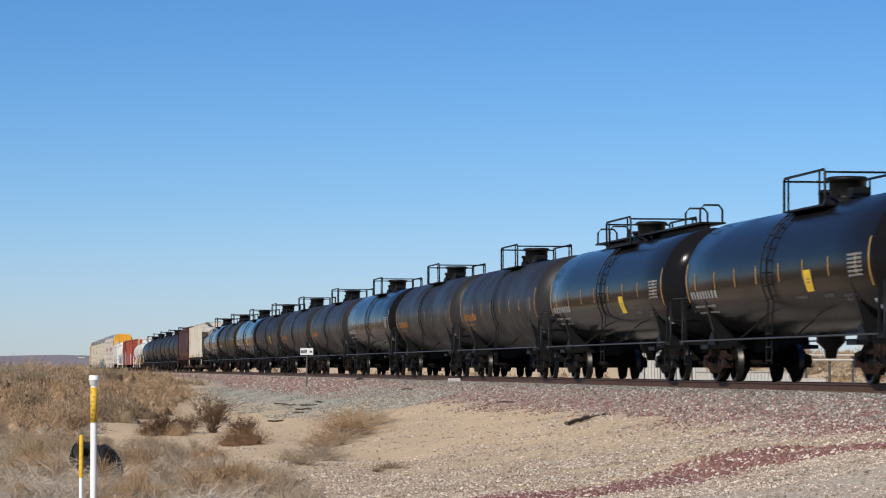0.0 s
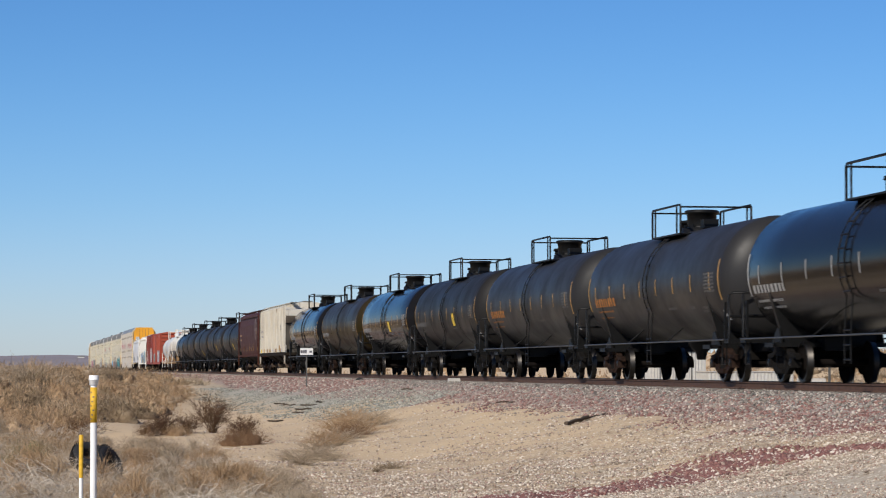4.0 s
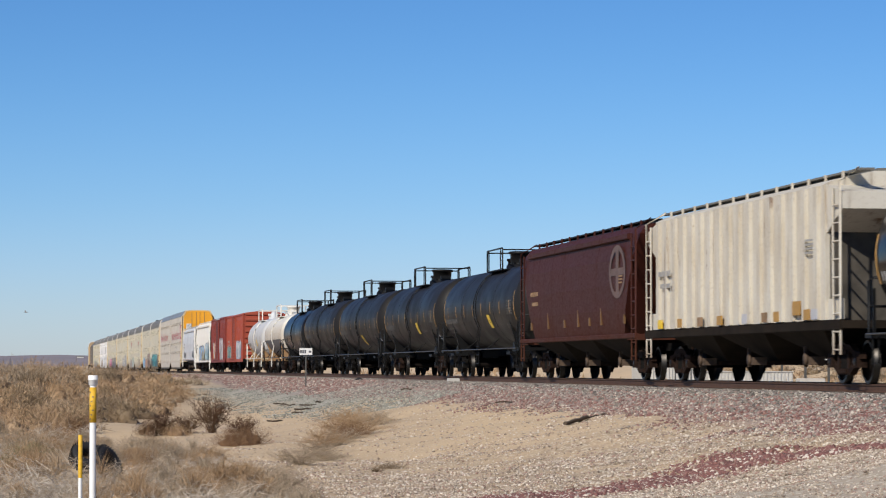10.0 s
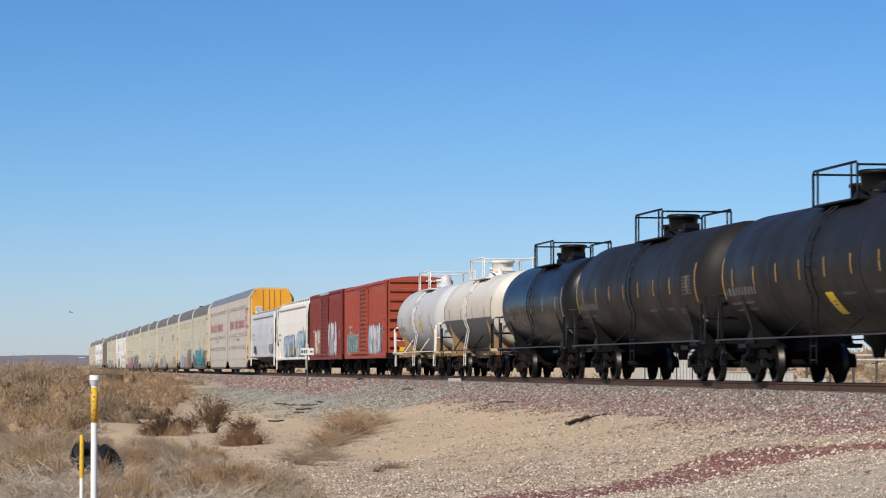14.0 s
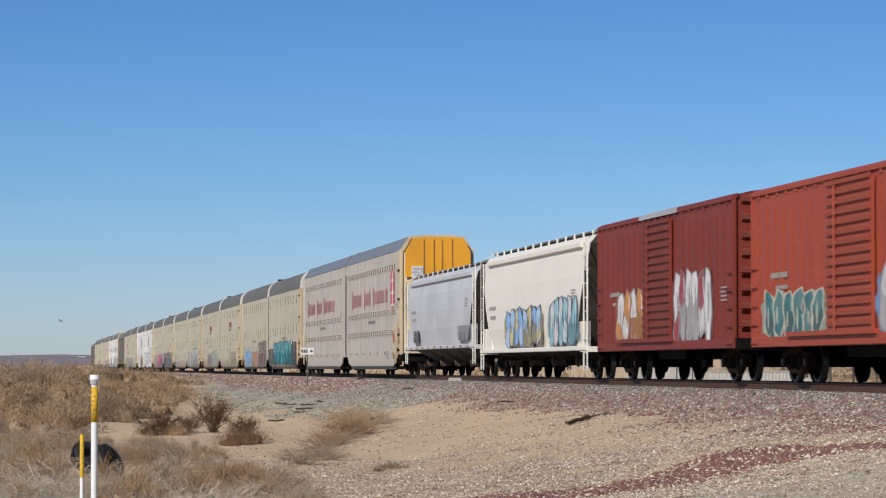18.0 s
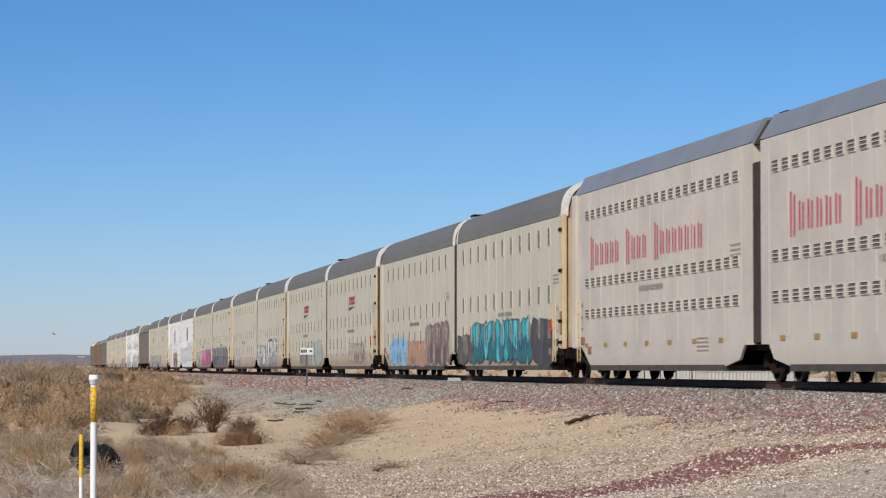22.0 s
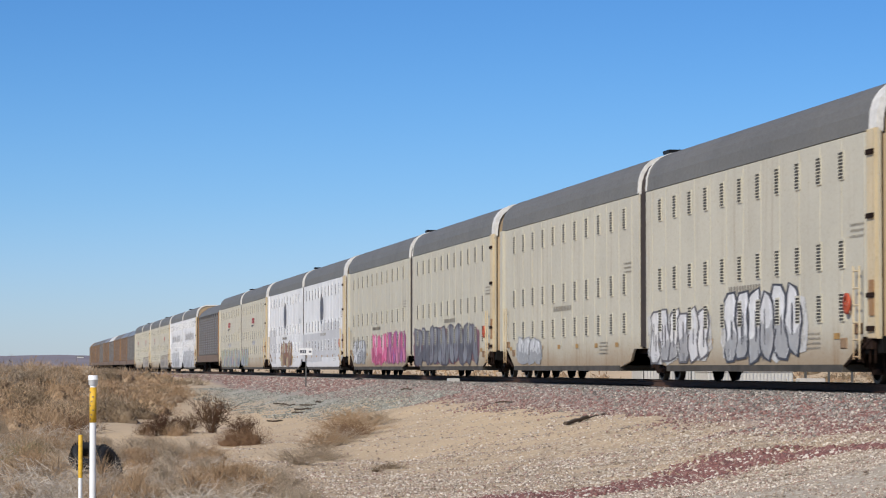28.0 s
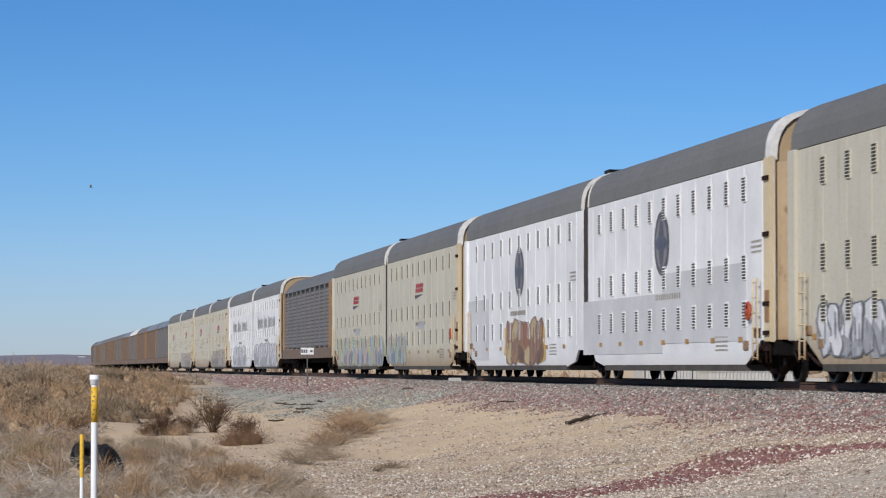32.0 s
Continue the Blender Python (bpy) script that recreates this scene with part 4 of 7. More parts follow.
def graffiti(parent, y0, y1, z0, z1, fills, edge, letters, seed, x, backing=None, block=False, label="spray-painted abstract graffiti shapes"):
    """Fat upright outlined shapes with dark slits and a second tone, over a thin cloud of colour."""
    rs = random.Random(seed)
    mats = [spray(*edge)] + [spray(*c) for c in fills] + [spray(*[min(0.8, c * 1.45 + 0.05) for c in fills[0]]), spray(*[c * 0.55 for c in fills[-1]])]
    d = 0.0016 * SIDE
    H = z1 - z0
    sh = Shape()
    k = max(4, letters)
    for i in range(k):
        blob(sh, y0 + (y1 - y0) * (i + 0.5) / k, (z0 + z1) / 2 - 0.03, (y1 - y0) / k * 1.6, H * rs.uniform(0.75, 1.02), x + d * (1 + 0.25 * i / k), rs, 0, 18, 0.16)
    tone = backing or [0.5 * a + 0.5 * b for a, b in zip(edge, fills[-1])]
    part("graffiti_cloud", sh, cloud_paint(*tone), parent, "thin sprayed background cloud")
    count = max(2, round(letters * 1.5))
    w = (y1 - y0) / count
    for i in range(count):
        sh = Shape()
        c, h = y1 - w * (i + 0.5), H * rs.uniform(0.86, 1.0)
        foot = z0 + rs.uniform(0, H - h)
        lean, xb = rs.uniform(-0.22, 0.22) * w, x + d * (3 + 3.6 * (i % 2))
        ph = [rs.uniform(0, 6.28) for q in range(3)]
        wide = [0.44 + 0.10 * math.sin(3.1 * v / 4 + ph[0]) + 0.07 * math.sin(6.0 * v / 4 + ph[1]) for v in range(9)]
        rim = []
        for side in (1, -1):
            for v in (range(9) if side > 0 else range(8, -1, -1)):
                q = v / 8
                tip = 0.55 if v in (0, 8) else 1.0
                rim.append((side * w * (wide[v] if side > 0 else wide[8 - v]) * tip * rs.uniform(0.94, 1.06) + lean * (q - 0.5) * 2, foot + h * q + (0.05 * h * math.sin(ph[2] + 2 * side) if v in (0, 8) else 0)))
        o = max(0.035, 0.07 * w)

        def lay(pts, grow, lift, mi):
            sh.add([(xb + d * lift, c + a * grow, b) for a, b in pts], [tuple(range(len(pts)))], False, mi)
        lay([(a + math.copysign(o * 1.6, a), b + (o * 0.7 if b > foot + h / 2 else -o * 0.7)) for a, b in rim], 1.0, 0.0, 0)
        lay(rim, 0.96, 1.0, 1 + i % len(fills))
        # a darker or second tone rising from the foot, and a pale gleam near the top
        cap = rs.uniform(0.3, 0.6)
        low = [(a * 0.92, min(b, foot + h * (cap + 0.10 * math.sin(5 * a / w + ph[0])))) for a, b in rim]
        lay(low, 0.98, 1.5, rs.choice((1 + (i + 1) % len(fills), len(mats) - 1)))
        for q in range(rs.choice((1, 1, 2))):
            u, v0, v1 = rs.uniform(-0.2, 0.2) * w, rs.uniform(0.15, 0.35), rs.uniform(0.55, 0.85)
            wd = w * rs.uniform(0.04, 0.09)
            lay([(u + wd, foot + h * (v0 + v1) / 2), (u + wd * 0.7, foot + h * v1), (u - wd * 0.6, foot + h * (v1 - 0.03)), (u - wd, foot + h * (v0 + v1) / 2), (u - wd * 0.5, foot + h * v0), (u + wd * 0.6, foot + h * (v0 + 0.02))], 1.0, 2.0, 0)
        ribbon(sh, [(c - 0.26 * w + lean * 0.3, foot + h * 0.62), (c - 0.28 * w + lean * 0.6, foot + h * 0.8), (c - 0.2 * w + lean, foot + h * 0.93)], min(0.03 * w, 0.05), xb + d * 2.4, len(mats) - 2, 0.00004)
        for j in range(rs.choice((0, 1, 2))):
            a = c + w * rs.uniform(-0.35, 0.35)
            ribbon(sh, [(a, foot + 0.15 * h), (a + 0.01, foot - 0.03)], 0.015, xb + d * 2.6, rs.choice((0, 1 + i % len(fills))), 0.00004)
        part("graffiti_shape", sh, mats, parent, label)


# --- covered hoppers
def hopper_car(label, p0, p1, mat, z0=1.25, z1=4.12, style="ribbed", seed=0, roof=None, ribs=18, sill_mat=None, bays=3):
    car, half = car_of("hopper_car", label, "hopper car", "freight cars of the train", p0, p1)
    L = half - 0.62
    body_l = L - 1.15
    w = 1.58
    hm = M[mat]
    body = Shape()
    top = z1 + 0.30
    if style == "ribbed":
        pr = [(-w, z0), (-w, z1), (-w + 0.25, z1 + 0.12), (-0.5, top), (0.5, top), (w - 0.25, z1 + 0.12), (w, z1), (w, z0)]
    else:
        pr = [(-w * 0.93, z0), (-w * 0.985, z0 + 0.7), (-w, z0 + 1.4), (-w * 0.985, z0 + 2.1), (-w * 0.92, z1 - 0.12), (-w * 0.8, z1 + 0.12), (-0.5, top), (0.5, top),
              (w * 0.8, z1 + 0.12), (w * 0.92, z1 - 0.12), (w * 0.985, z0 + 2.1), (w, z0 + 1.4), (w * 0.985, z0 + 0.7), (w * 0.93, z0)]
    if style == "ribbed":
        body.along_y(pr, -body_l, body_l)
    else:
        # the ends lean in towards the discharge bays
        reach = lambda z: min(L - 0.10, body_l - 0.80 + 2.0 * (z - z0) / (z1 - z0))
        k = len(pr)
        caps = {-1: Shape(), 1: Shape()}
        for q in (-1, 1):
            ring = [(x, q * reach(z), z) for x, z in pr]
            cap = [ring[i] for i in range(k)]
            for i in range(k // 2 - 1):
                caps[q].add([cap[i], cap[i + 1], cap[k - 2 - i], cap[k - 1 - i]], [(0, 1, 2, 3)])
        body.add([(x, -reach(z), z) for x, z in pr] + [(x, reach(z), z) for x, z in pr], [(i, (i + 1) % k, (i + 1) % k + k, i + k) for i in range(k)])
    b = part("body", body, hm, car)
    if style == "round":
        # sheet colour is darkened for soot and for the shade of the recess
        for q in (-1, 1):
            part("slope_sheet", caps[q], M["slope"] if mat != "hop_brown" else hm, b, "sooty sloped end sheet with painted shade")
    else:
        for q in (-1, 1):
            # added plate, its dark colour stands for shade under the end overhang
            part("end_bulkhead", Shape().box(-w * 0.93, w * 0.93, q * (body_l + 0.02) - 0.02, q * (body_l + 0.02) + 0.02, z0, z1 - 0.9), M["slope"], b, "dark end plate with painted shade")
    for q in (-1, 1):
        for x in (-1, 1) if mat != "hop_brown" else ():
            part("corner_panel", Shape().box(x * w * 0.95 - 0.02, x * w * 0.95 + 0.02, min(q * (body_l - 0.9), q * (L - 0.1)), max(q * (body_l - 0.9), q * (L - 0.1)), z0 - 0.1, z0 + (0.75 if style == "round" else 0.45)), hm, car)
    if style == "ribbed":
        for i in range(ribs):
            y = -body_l + 2 * body_l * (i + 0.5) / ribs
            for s in (-1, 1):
                part("rib", shared("rib %.2f %.2f" % (z0, z1), hm, lambda: Shape().along_x([(-0.13, z0 + 0.03), (0.13, z0 + 0.03), (0.13, z1 - 0.02), (-0.13, z1 - 0.02)], -0.05, 0.05)), None, b, at=(s * (w + 0.03), y, 0))
    else:
        for z in (z1 - 0.22,):
            for s in (-1, 1):
                part("top_chord", Shape().soft(s * w * 0.955 - 0.06, s * w * 0.955 + 0.06, -body_l, body_l, z, z + 0.16), hm, b)
    # sloped end sheets, side sill, corner posts
    sm = M[sill_mat] if sill_mat else hm
    for s in (-1, 1):
        e = Shape().along_x([(s * body_l, top - 0.3), (s * (L - 0.05), z1 - 0.2), (s * (L - 0.05), z1 - 0.55), (s * body_l, z1 - 1.0)], -w * 0.97, w * 0.97) if style == "ribbed" else Shape().along_x([(s * (body_l - 0.4), z0 + 0.2), (s * (body_l + 0.2), z0 + 0.2), (s * (body_l + 0.2), z0 + 0.35), (s * (body_l - 0.4), z0 + 0.9)], -w * 0.3, w * 0.3)
        part("slope_sheet", e, M["patch_grey"] if mat in ("hop_white", "hop_grey") else hm, b)
        part("end_platform", Shape().box(-w, w, min(s * body_l, s * (L + 0.1)), max(s * body_l, s * (L + 0.1)), z0 - 0.16, z0), sm, car)
        for x in (-1, 1):
            lad = Shape().pipe([(x * w, s * (L - 0.05), z0), (x * w, s * (L - 0.05), z1), (x * w * 0.7, s * (L - 0.3), top)], 0.03)
            lad.pipe([(x * w, s * (L - 0.55), z0 - 0.7), (x * w, s * (L - 0.55), z1 - 0.1)], 0.028)
            for i in range(9):
                z = z0 - 0.6 + i * (z1 - z0 + 0.5) / 9
                lad.pipe([(x * w, s * (L - 0.05), z), (x * w, s * (L - 0.55), z)], 0.022, 5)
            lad.pipe([(x * w, s * (L - 0.05), z0 - 0.7), (x * w, s * (L - 0.05), z0)], 0.03)
            part("end_ladder", lad, M["pipe_white"] if mat in ("hop_white", "hop_grey") else hm, car)
        part("end_post", Shape().box(-0.12, 0.12, min(s * (L - 0.2), s * L), max(s * (L - 0.2), s * L), z0, z1 - 0.35), sm, car)
    for s in (-1, 1):
        part("side_sill", Shape().soft(s * (w - 0.02) - 0.06, s * (w - 0.02) + 0.06, -L, L, z0 - (0.2 if style == "ribbed" else 0.12), z0 + 0.02), sm, car)
    # discharge hoppers
    step = 2 * (body_l - 0.6) / bays
    for i in range(bays):
        c = -body_l + 0.6 + step * (i + 0.5)
        pts, q = [], step / 2 * 0.97
        for z, wx, wy in ((z0 - 0.1, w * 0.92, q), (0.48, 0.5, 0.28)):
            pts += [(-wx, c - wy, z), (wx, c - wy, z), (wx, c + wy, z), (-wx, c + wy, z)]
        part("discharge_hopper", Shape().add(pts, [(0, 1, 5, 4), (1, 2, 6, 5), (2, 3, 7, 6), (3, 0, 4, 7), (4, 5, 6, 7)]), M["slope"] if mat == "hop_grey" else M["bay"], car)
        part("outlet_gate", Shape().box(-0.75, 0.75, c - 0.35, c + 0.35, 0.40, 0.50).lathe([(-0.85, 0.07), (-0.75, 0.07), (-0.75, 0.001)], 8, "x", (0, c, 0.45)), M["rust"], car)
        part("outlet_gear", Shape().box(-1.12, -0.78, c - 0.24, c + 0.24, 0.40, 0.58).lathe([(-1.18, 0.001), (-1.18, 0.13), (-1.12, 0.13), (-1.12, 0.001)], 10, "x", (0, c, 0.52)).box(-1.10, -1.02, c + 0.26, c + 0.32, 0.35, 0.80), M["gear"], car, "dusty brown outlet gear")
    # roof walkway and hatches
    rm = M[roof or "black"]
    part("roof_hatch_row", Shape().box(-0.28, 0.28, -body_l + 0.4, body_l - 0.4, top, top + 0.09), rm, car)
    for s in (-1, 1):
        part("running_board", Shape().box(s * 1.0 - 0.15, s * 1.0 + 0.15, -L, L, z1 + 0.24, z1 + 0.28), rm, car, "steel roof walkway")
    for i in range(13):
        y = -body_l + 2 * body_l * i / 12
        part("walkway_bracket", shared("walkway_bracket %.2f" % top, hm, lambda: Shape().box(-1.20, -1.15, -0.025, 0.025, z1 - 0.02, z1 + 0.29).box(1.15, 1.20, -0.025, 0.025, z1 - 0.02, z1 + 0.29)), None, car, at=(0, y, 0))
    put = lambda s_, a, b2, c, d: s_.box(-w - 0.088, -w - 0.06, a, b2, c, d) if style == "ribbed" else s_.box(-w - 0.012, -w + 0.05, a, b2, c, d)
    sh = Shape()
    bars(sh, body_l * 0.76, body_l * 0.93, z0 + 1.35, z0 + 1.53, 1, seed, put)
    bars(sh, body_l * 0.76, body_l * 0.90, z0 + 1.05, z0 + 1.2, 1, seed + 1, put)
    bars(sh, -body_l * 0.92, -body_l * 0.84, z0 + 1.4, z0 + 1.75, 4, seed + 2, put, 0.5)
    tagged(part("reporting_mark", sh, M["rust_stain"] if mat == "hop_brown" else M["grey_letter"], car, "small stencilled marks, not readable"), kind="stuff")
    part("center_sill", Shape().box(-0.25, 0.25, -L, L, 0.78, 1.02), M["under"], car)
    truck(car, -(half - 2.2), "rust")
    truck(car, half - 2.2, "rust")
    couplers(car, half)
    return car, body_l, w


car, bl, w = hopper_car("weathered cream covered hopper car with ribbed sides", 253.1, 272.0, "hop_cream", 1.30, 4.12, "ribbed", 1, ribs=17, sill_mat="bay", roof="roof_grey")
sh = Shape()
sh.box(-w - 0.092, -w - 0.075, -bl * 0.8, -bl * 0.72, 1.45, 1.75)
part("orange_mark", sh, M["orange"], car)
for k, (u, m) in enumerate(((-0.93, "patch_grey"), (-0.86, "orange"), (-0.55, "orange"), (-0.42, "rust_stain"), (-0.2, "patch_grey"), (0.1, "orange"), (0.35, "rust_stain"), (0.62, "orange"), (0.9, "yellow"))):
    part("sill_marker", Shape().box(-w - 0.092, -w - 0.06, bl * u - 0.22, bl * u + 0.22, 1.34, 1.56), M[m], car)
car, bl, w = hopper_car("mineral-brown covered hopper car with rounded sides", 272.0, 290.5, "hop_brown", 1.25, 4.08, "round", 2)
sh = Shape()
for i in range(24):
    a, b2 = 2 * math.pi * i / 24, 2 * math.pi * (i + 1) / 24
    sh.add([(-w - 0.012, -bl * 0.84 + q * math.cos(c) * 1.05, 3.0 + q * math.sin(c) * 0.74) for q, c in ((0.8, a), (1.0, a), (1.0, b2), (0.8, b2))], [(0, 1, 2, 3)])
sh.box(-w - 0.014, -w, -bl * 0.84 - 0.8, -bl * 0.84 + 0.8, 2.9, 3.1).box(-w - 0.016, -w, -bl * 0.84 - 0.17, -bl * 0.84 + 0.17, 2.35, 3.65)
part("emblem", sh, spray(0.125, 0.078, 0.062), car, "round faded grey emblem shape")
for k, u in enumerate((-0.93, -0.52, -0.3, -0.08, 0.2, 0.55, 0.93)):
    part("reflector_strip", Shape().box(-w * 0.97 - 0.03, -w * 0.97 + 0.02, bl * u - 0.06, bl * u + 0.06, 1.55, 2.05 if k % 2 else 1.8), spray(0.15, 0.08, 0.03), car)


# --- boxcars
def box_car(label, p0, p1, mat, z0=0.78, z1=4.42, seed=0, pale_roof=False):
    car, half = car_of("box_car", label, "boxcar", "freight cars of the train", p0, p1)
    L, w = half - 0.75, 1.52
    bm_ = M[mat]
    pr = [(-w, z0 + 0.2), (-w, z1), (-1.1, z1 + 0.11), (-0.5, z1 + 0.18), (0, z1 + 0.195), (0.5, z1 + 0.18), (1.1, z1 + 0.11), (w, z1), (w, z0 + 0.2)]
    body = part("body", Shape().along_y(pr, -L, L), bm_, car)
    for s in (-1, 1):
        for i in range(22):
            y = -L + 0.35 + (2 * L - 0.7) * i / 21
            if abs(y) > 1.75:
                part("side_post", shared("side_post", bm_, lambda: Shape().along_x([(-0.16, z0 + 0.22), (0.16, z0 + 0.22), (0.16, z1 - 0.42), (-0.16, z1 - 0.42)], -0.025, 0.03)), None, body, at=(s * w, y, 0))
        part("side_sill", Shape().soft(s * w - 0.05, s * w + 0.05, -L, L, z0, z0 + 0.24), bm_, car)
        door = part("sliding_door", Shape().box(s * (w + 0.07) - 0.03, s * (w + 0.07) + 0.03, -1.55, 1.55, z0 + 0.32, z1 - 0.22), bm_, car, "steel sliding plug door with horizontal ribs")
        for i in range(15):
            z = z0 + 0.45 + i * 0.205
            part("door_rib", shared("door_rib", bm_, lambda: Shape().along_y([(-0.03, -0.045), (0.03, -0.03), (0.03, 0.03), (-0.03, 0.045)], -1.45, 1.45)), None, door, at=(s * (w + 0.12), 0, z))
        part("lock_rod", Shape().pipe([(s * (w + 0.15), 0.85, z0 + 0.3), (s * (w + 0.15), 0.85, z1 - 0.25)], 0.03), bm_, door)
        part("door_track", Shape().box(s * (w + 0.06) - 0.07, s * (w + 0.06) + 0.07, -1.7, 4.6, z0 + 0.22, z0 + 0.32), bm_, car)
        part("roof_eave", Shape().along_y([(s * (w - 0.1), z1 - 0.04), (s * (w + 0.05), z1 - 0.10), (s * (w + 0.05), z1 - 0.02), (s * (w - 0.1), z1 + 0.06)], -L - 0.05, L + 0.05), bm_, car)
        for i in range(20):
            y = -L + 0.6 + (2 * L - 1.2) * i / 19
            part("eave_bracket", shared("eave_bracket", bm_, lambda: Shape().box(-0.03, 0.035, -0.10, 0.10, z1 - 0.18, z1 - 0.09)), None, body, at=(s * w, y, 0))
    for s in (-1, 1):
        for i in range(8):
            z = z0 + 0.55 + i * 0.42
            part("end_rib", shared("end_rib", bm_, lambda: Shape().along_x([(-0.02, -0.12), (0.09, -0.05), (0.09, 0.05), (-0.02, 0.12)], -w * 0.88, w * 0.88)), None, body, at=(0, s * L, z), turn=0 if s > 0 else math.pi)
        for x in (-1, 1):
            part("corner_post", Shape().soft(x * w - 0.04, x * w + 0.04, s * L - 0.07, s * L + 0.03, z0, z1), bm_, car)
            rungs = Shape()
            for i in range(5):
                z = z0 + 0.1 + i * 0.42
                rungs.pipe([(x * (w + 0.07), s * (L - 0.08), z), (x * (w + 0.07), s * (L - 0.52), z)], 0.022, 5)
                rungs.pipe([(x * (w - 0.08), s * (L + 0.12), z), (x * (w - 0.5), s * (L + 0.12), z)], 0.022, 5)
            part("grab_iron", rungs, bm_, car)
        part("end_sill", Shape().box(-w, w, min(s * L, s * (L + 0.2)), max(s * L, s * (L + 0.2)), 0.75, 1.02), M["under"], car)
        part("end_placard", Shape().box(-0.9, -0.5, s * (L + 0.1) - 0.01, s * (L + 0.1) + 0.01, z0 + 0.30, z0 + 0.5), M["yellow"], car)
    part("center_sill", Shape().box(-0.3, 0.3, -L, L, 0.62, 0.95).box(-1.2, 1.2, -1.5, 1.5, 0.55, 0.9), M["under"], car)
    if pale_roof:
        part("roof_patch", Shape().add([(-w - 0.062, -2.2, z1 - 0.10), (-w - 0.062, 2.2, z1 - 0.10), (-w - 0.062, 2.2, z1 + 0.01), (-w - 0.062, -2.2, z1 + 0.01), (-w + 0.4, 2.2, z1 + 0.16), (-w + 0.4, -2.2, z1 + 0.16)], [(0, 1, 2, 3), (3, 2, 4, 5)]), M["patch_grey"], car, "bare pale metal patch on the eave")
    sh = Shape()
    put = lambda s_, a, b2, c, d: s_.box(-w - 0.035, -w - 0.02, a, b2, c, d)
    bars(sh, L * 0.62, L * 0.80, z0 + 1.5, z0 + 1.66, 1, seed, put)
    bars(sh, L * 0.62, L * 0.74, z0 + 1.25, z0 + 1.37, 1, seed + 1, put)
    bars(sh, -L * 0.92, -L * 0.84, z0 + 1.1, z0 + 1.5, 4, seed + 2, put, 0.45)
    tagged(part("stencil_row", sh, M["grey_letter"], car, "faded stencilled marks, not readable"), kind="stuff")
    truck(car, -(half - 2.6))
    truck(car, half - 2.6)
    couplers(car, half)
    return car, L, w


car, L, w = box_car("oxide-red boxcar with ribbed door and graffiti", 403.0, 420.0, "box_red", z1=4.30, seed=31)
sh = Shape()
bars(sh, 0.30, 1.25, 4.225, 4.315, 1, 33, lambda s_, a, b2, c, d: s_.box(a, b2, -L - 0.105, -L - 0.06, c, d))
tagged(part("end_marks", sh, M["white"], car, "white stencilled marks on the end, not readable"), kind="stuff")
graffiti(car, -L + 1.6, -1.9, 0.95, 2.35, [(0.62, 0.6, 0.58), (0.7, 0.68, 0.66)], (0.22, 0.24, 0.3), 4, 5, -w - 0.036, (0.16, 0.34, 0.6), True)
graffiti(car, 2.0, L - 1.2, 0.95, 2.0, [(0.05, 0.17, 0.18), (0.10, 0.22, 0.22)], (0.55, 0.5, 0.38), 4, 6, -w - 0.036, None, True)
car, L, w = box_car("dark-red boxcar with large white and orange graffiti", 420.2, 437.0, "box_dark", z1=4.36, seed=41, pale_roof=True)
graffiti(car, -L + 2.0, -1.75, 0.95, 2.75, [(0.72, 0.7, 0.68), (0.35, 0.05, 0.06), (0.7, 0.68, 0.66)], (0.25, 0.24, 0.25), 4, 7, -w - 0.036, (0.24, 0.07, 0.06), True)
graffiti(car, 1.7, L - 2.6, 0.95, 2.4, [(0.7, 0.68, 0.66), (0.6, 0.26, 0.05)], (0.28, 0.2, 0.18), 3, 8, -w - 0.036, (0.36, 0.12, 0.04), True)

car, bl, w = hopper_car("white covered hopper car with blue graffiti", 437.0, 457.2, "hop_white", 0.95, 4.12, "round", 3, sill_mat="hop_white", bays=4, roof="roof_grey")
graffiti(car, -2.2, 4.2, 1.0, 2.3, [(0.25, 0.45, 0.75), (0.45, 0.6, 0.8), (0.62, 0.55, 0.3)], (0.09, 0.09, 0.14), 5, 9, -w - 0.01)
graffiti(car, -bl + 0.4, -bl + 4.6, 1.0, 2.45, [(0.62, 0.62, 0.62), (0.3, 0.55, 0.6)], (0.08, 0.12, 0.16), 4, 10, -w - 0.01)
car, bl, w = hopper_car("pale grey covered hopper car with rounded sides", 457.2, 476.8, "hop_grey", 1.18, 3.95, "round", 4, sill_mat="hop_grey", bays=4, roof="roof_grey")
for k in range(10):
    part("sill_marker", Shape().box(-w - 0.052, -w - 0.03, bl * (-0.95 + k * 0.205) - 0.2, bl * (-0.95 + k * 0.205) + 0.2, 1.09, 1.17), M["rust_stain" if k % 3 == 1 else "orange"], car)
graffiti(car, 5.2, 6.6, 1.35, 1.85, [(0.12, 0.12, 0.13)], (0.2, 0.2, 0.2), 3, 11, -w - 0.01)
graffiti(car, -bl + 0.3, -bl + 2.8, 1.35, 1.9, [(0.3, 0.3, 0.31)], (0.2, 0.2, 0.2), 4, 12, -w - 0.01)


# --- two-unit articulated autoracks
EAVE, RIDGE, HW = 4.99, 6.08, 1.55


def roof_profile(kind):
    if kind == "facet":
        return [(-HW, 5.46), (-HW + 0.34, RIDGE - 0.06), (-0.6, RIDGE), (0.6, RIDGE), (HW - 0.34, RIDGE - 0.06), (HW, 5.46)]
    pts = []
    for i in range(15):
        a = math.pi * i / 14
        c, s = math.cos(a), math.sin(a)
        pts.append((-HW * math.copysign(abs(c) ** 0.62, c), EAVE + 0.02 + (RIDGE - EAVE) * abs(s) ** 0.75))
    return pts


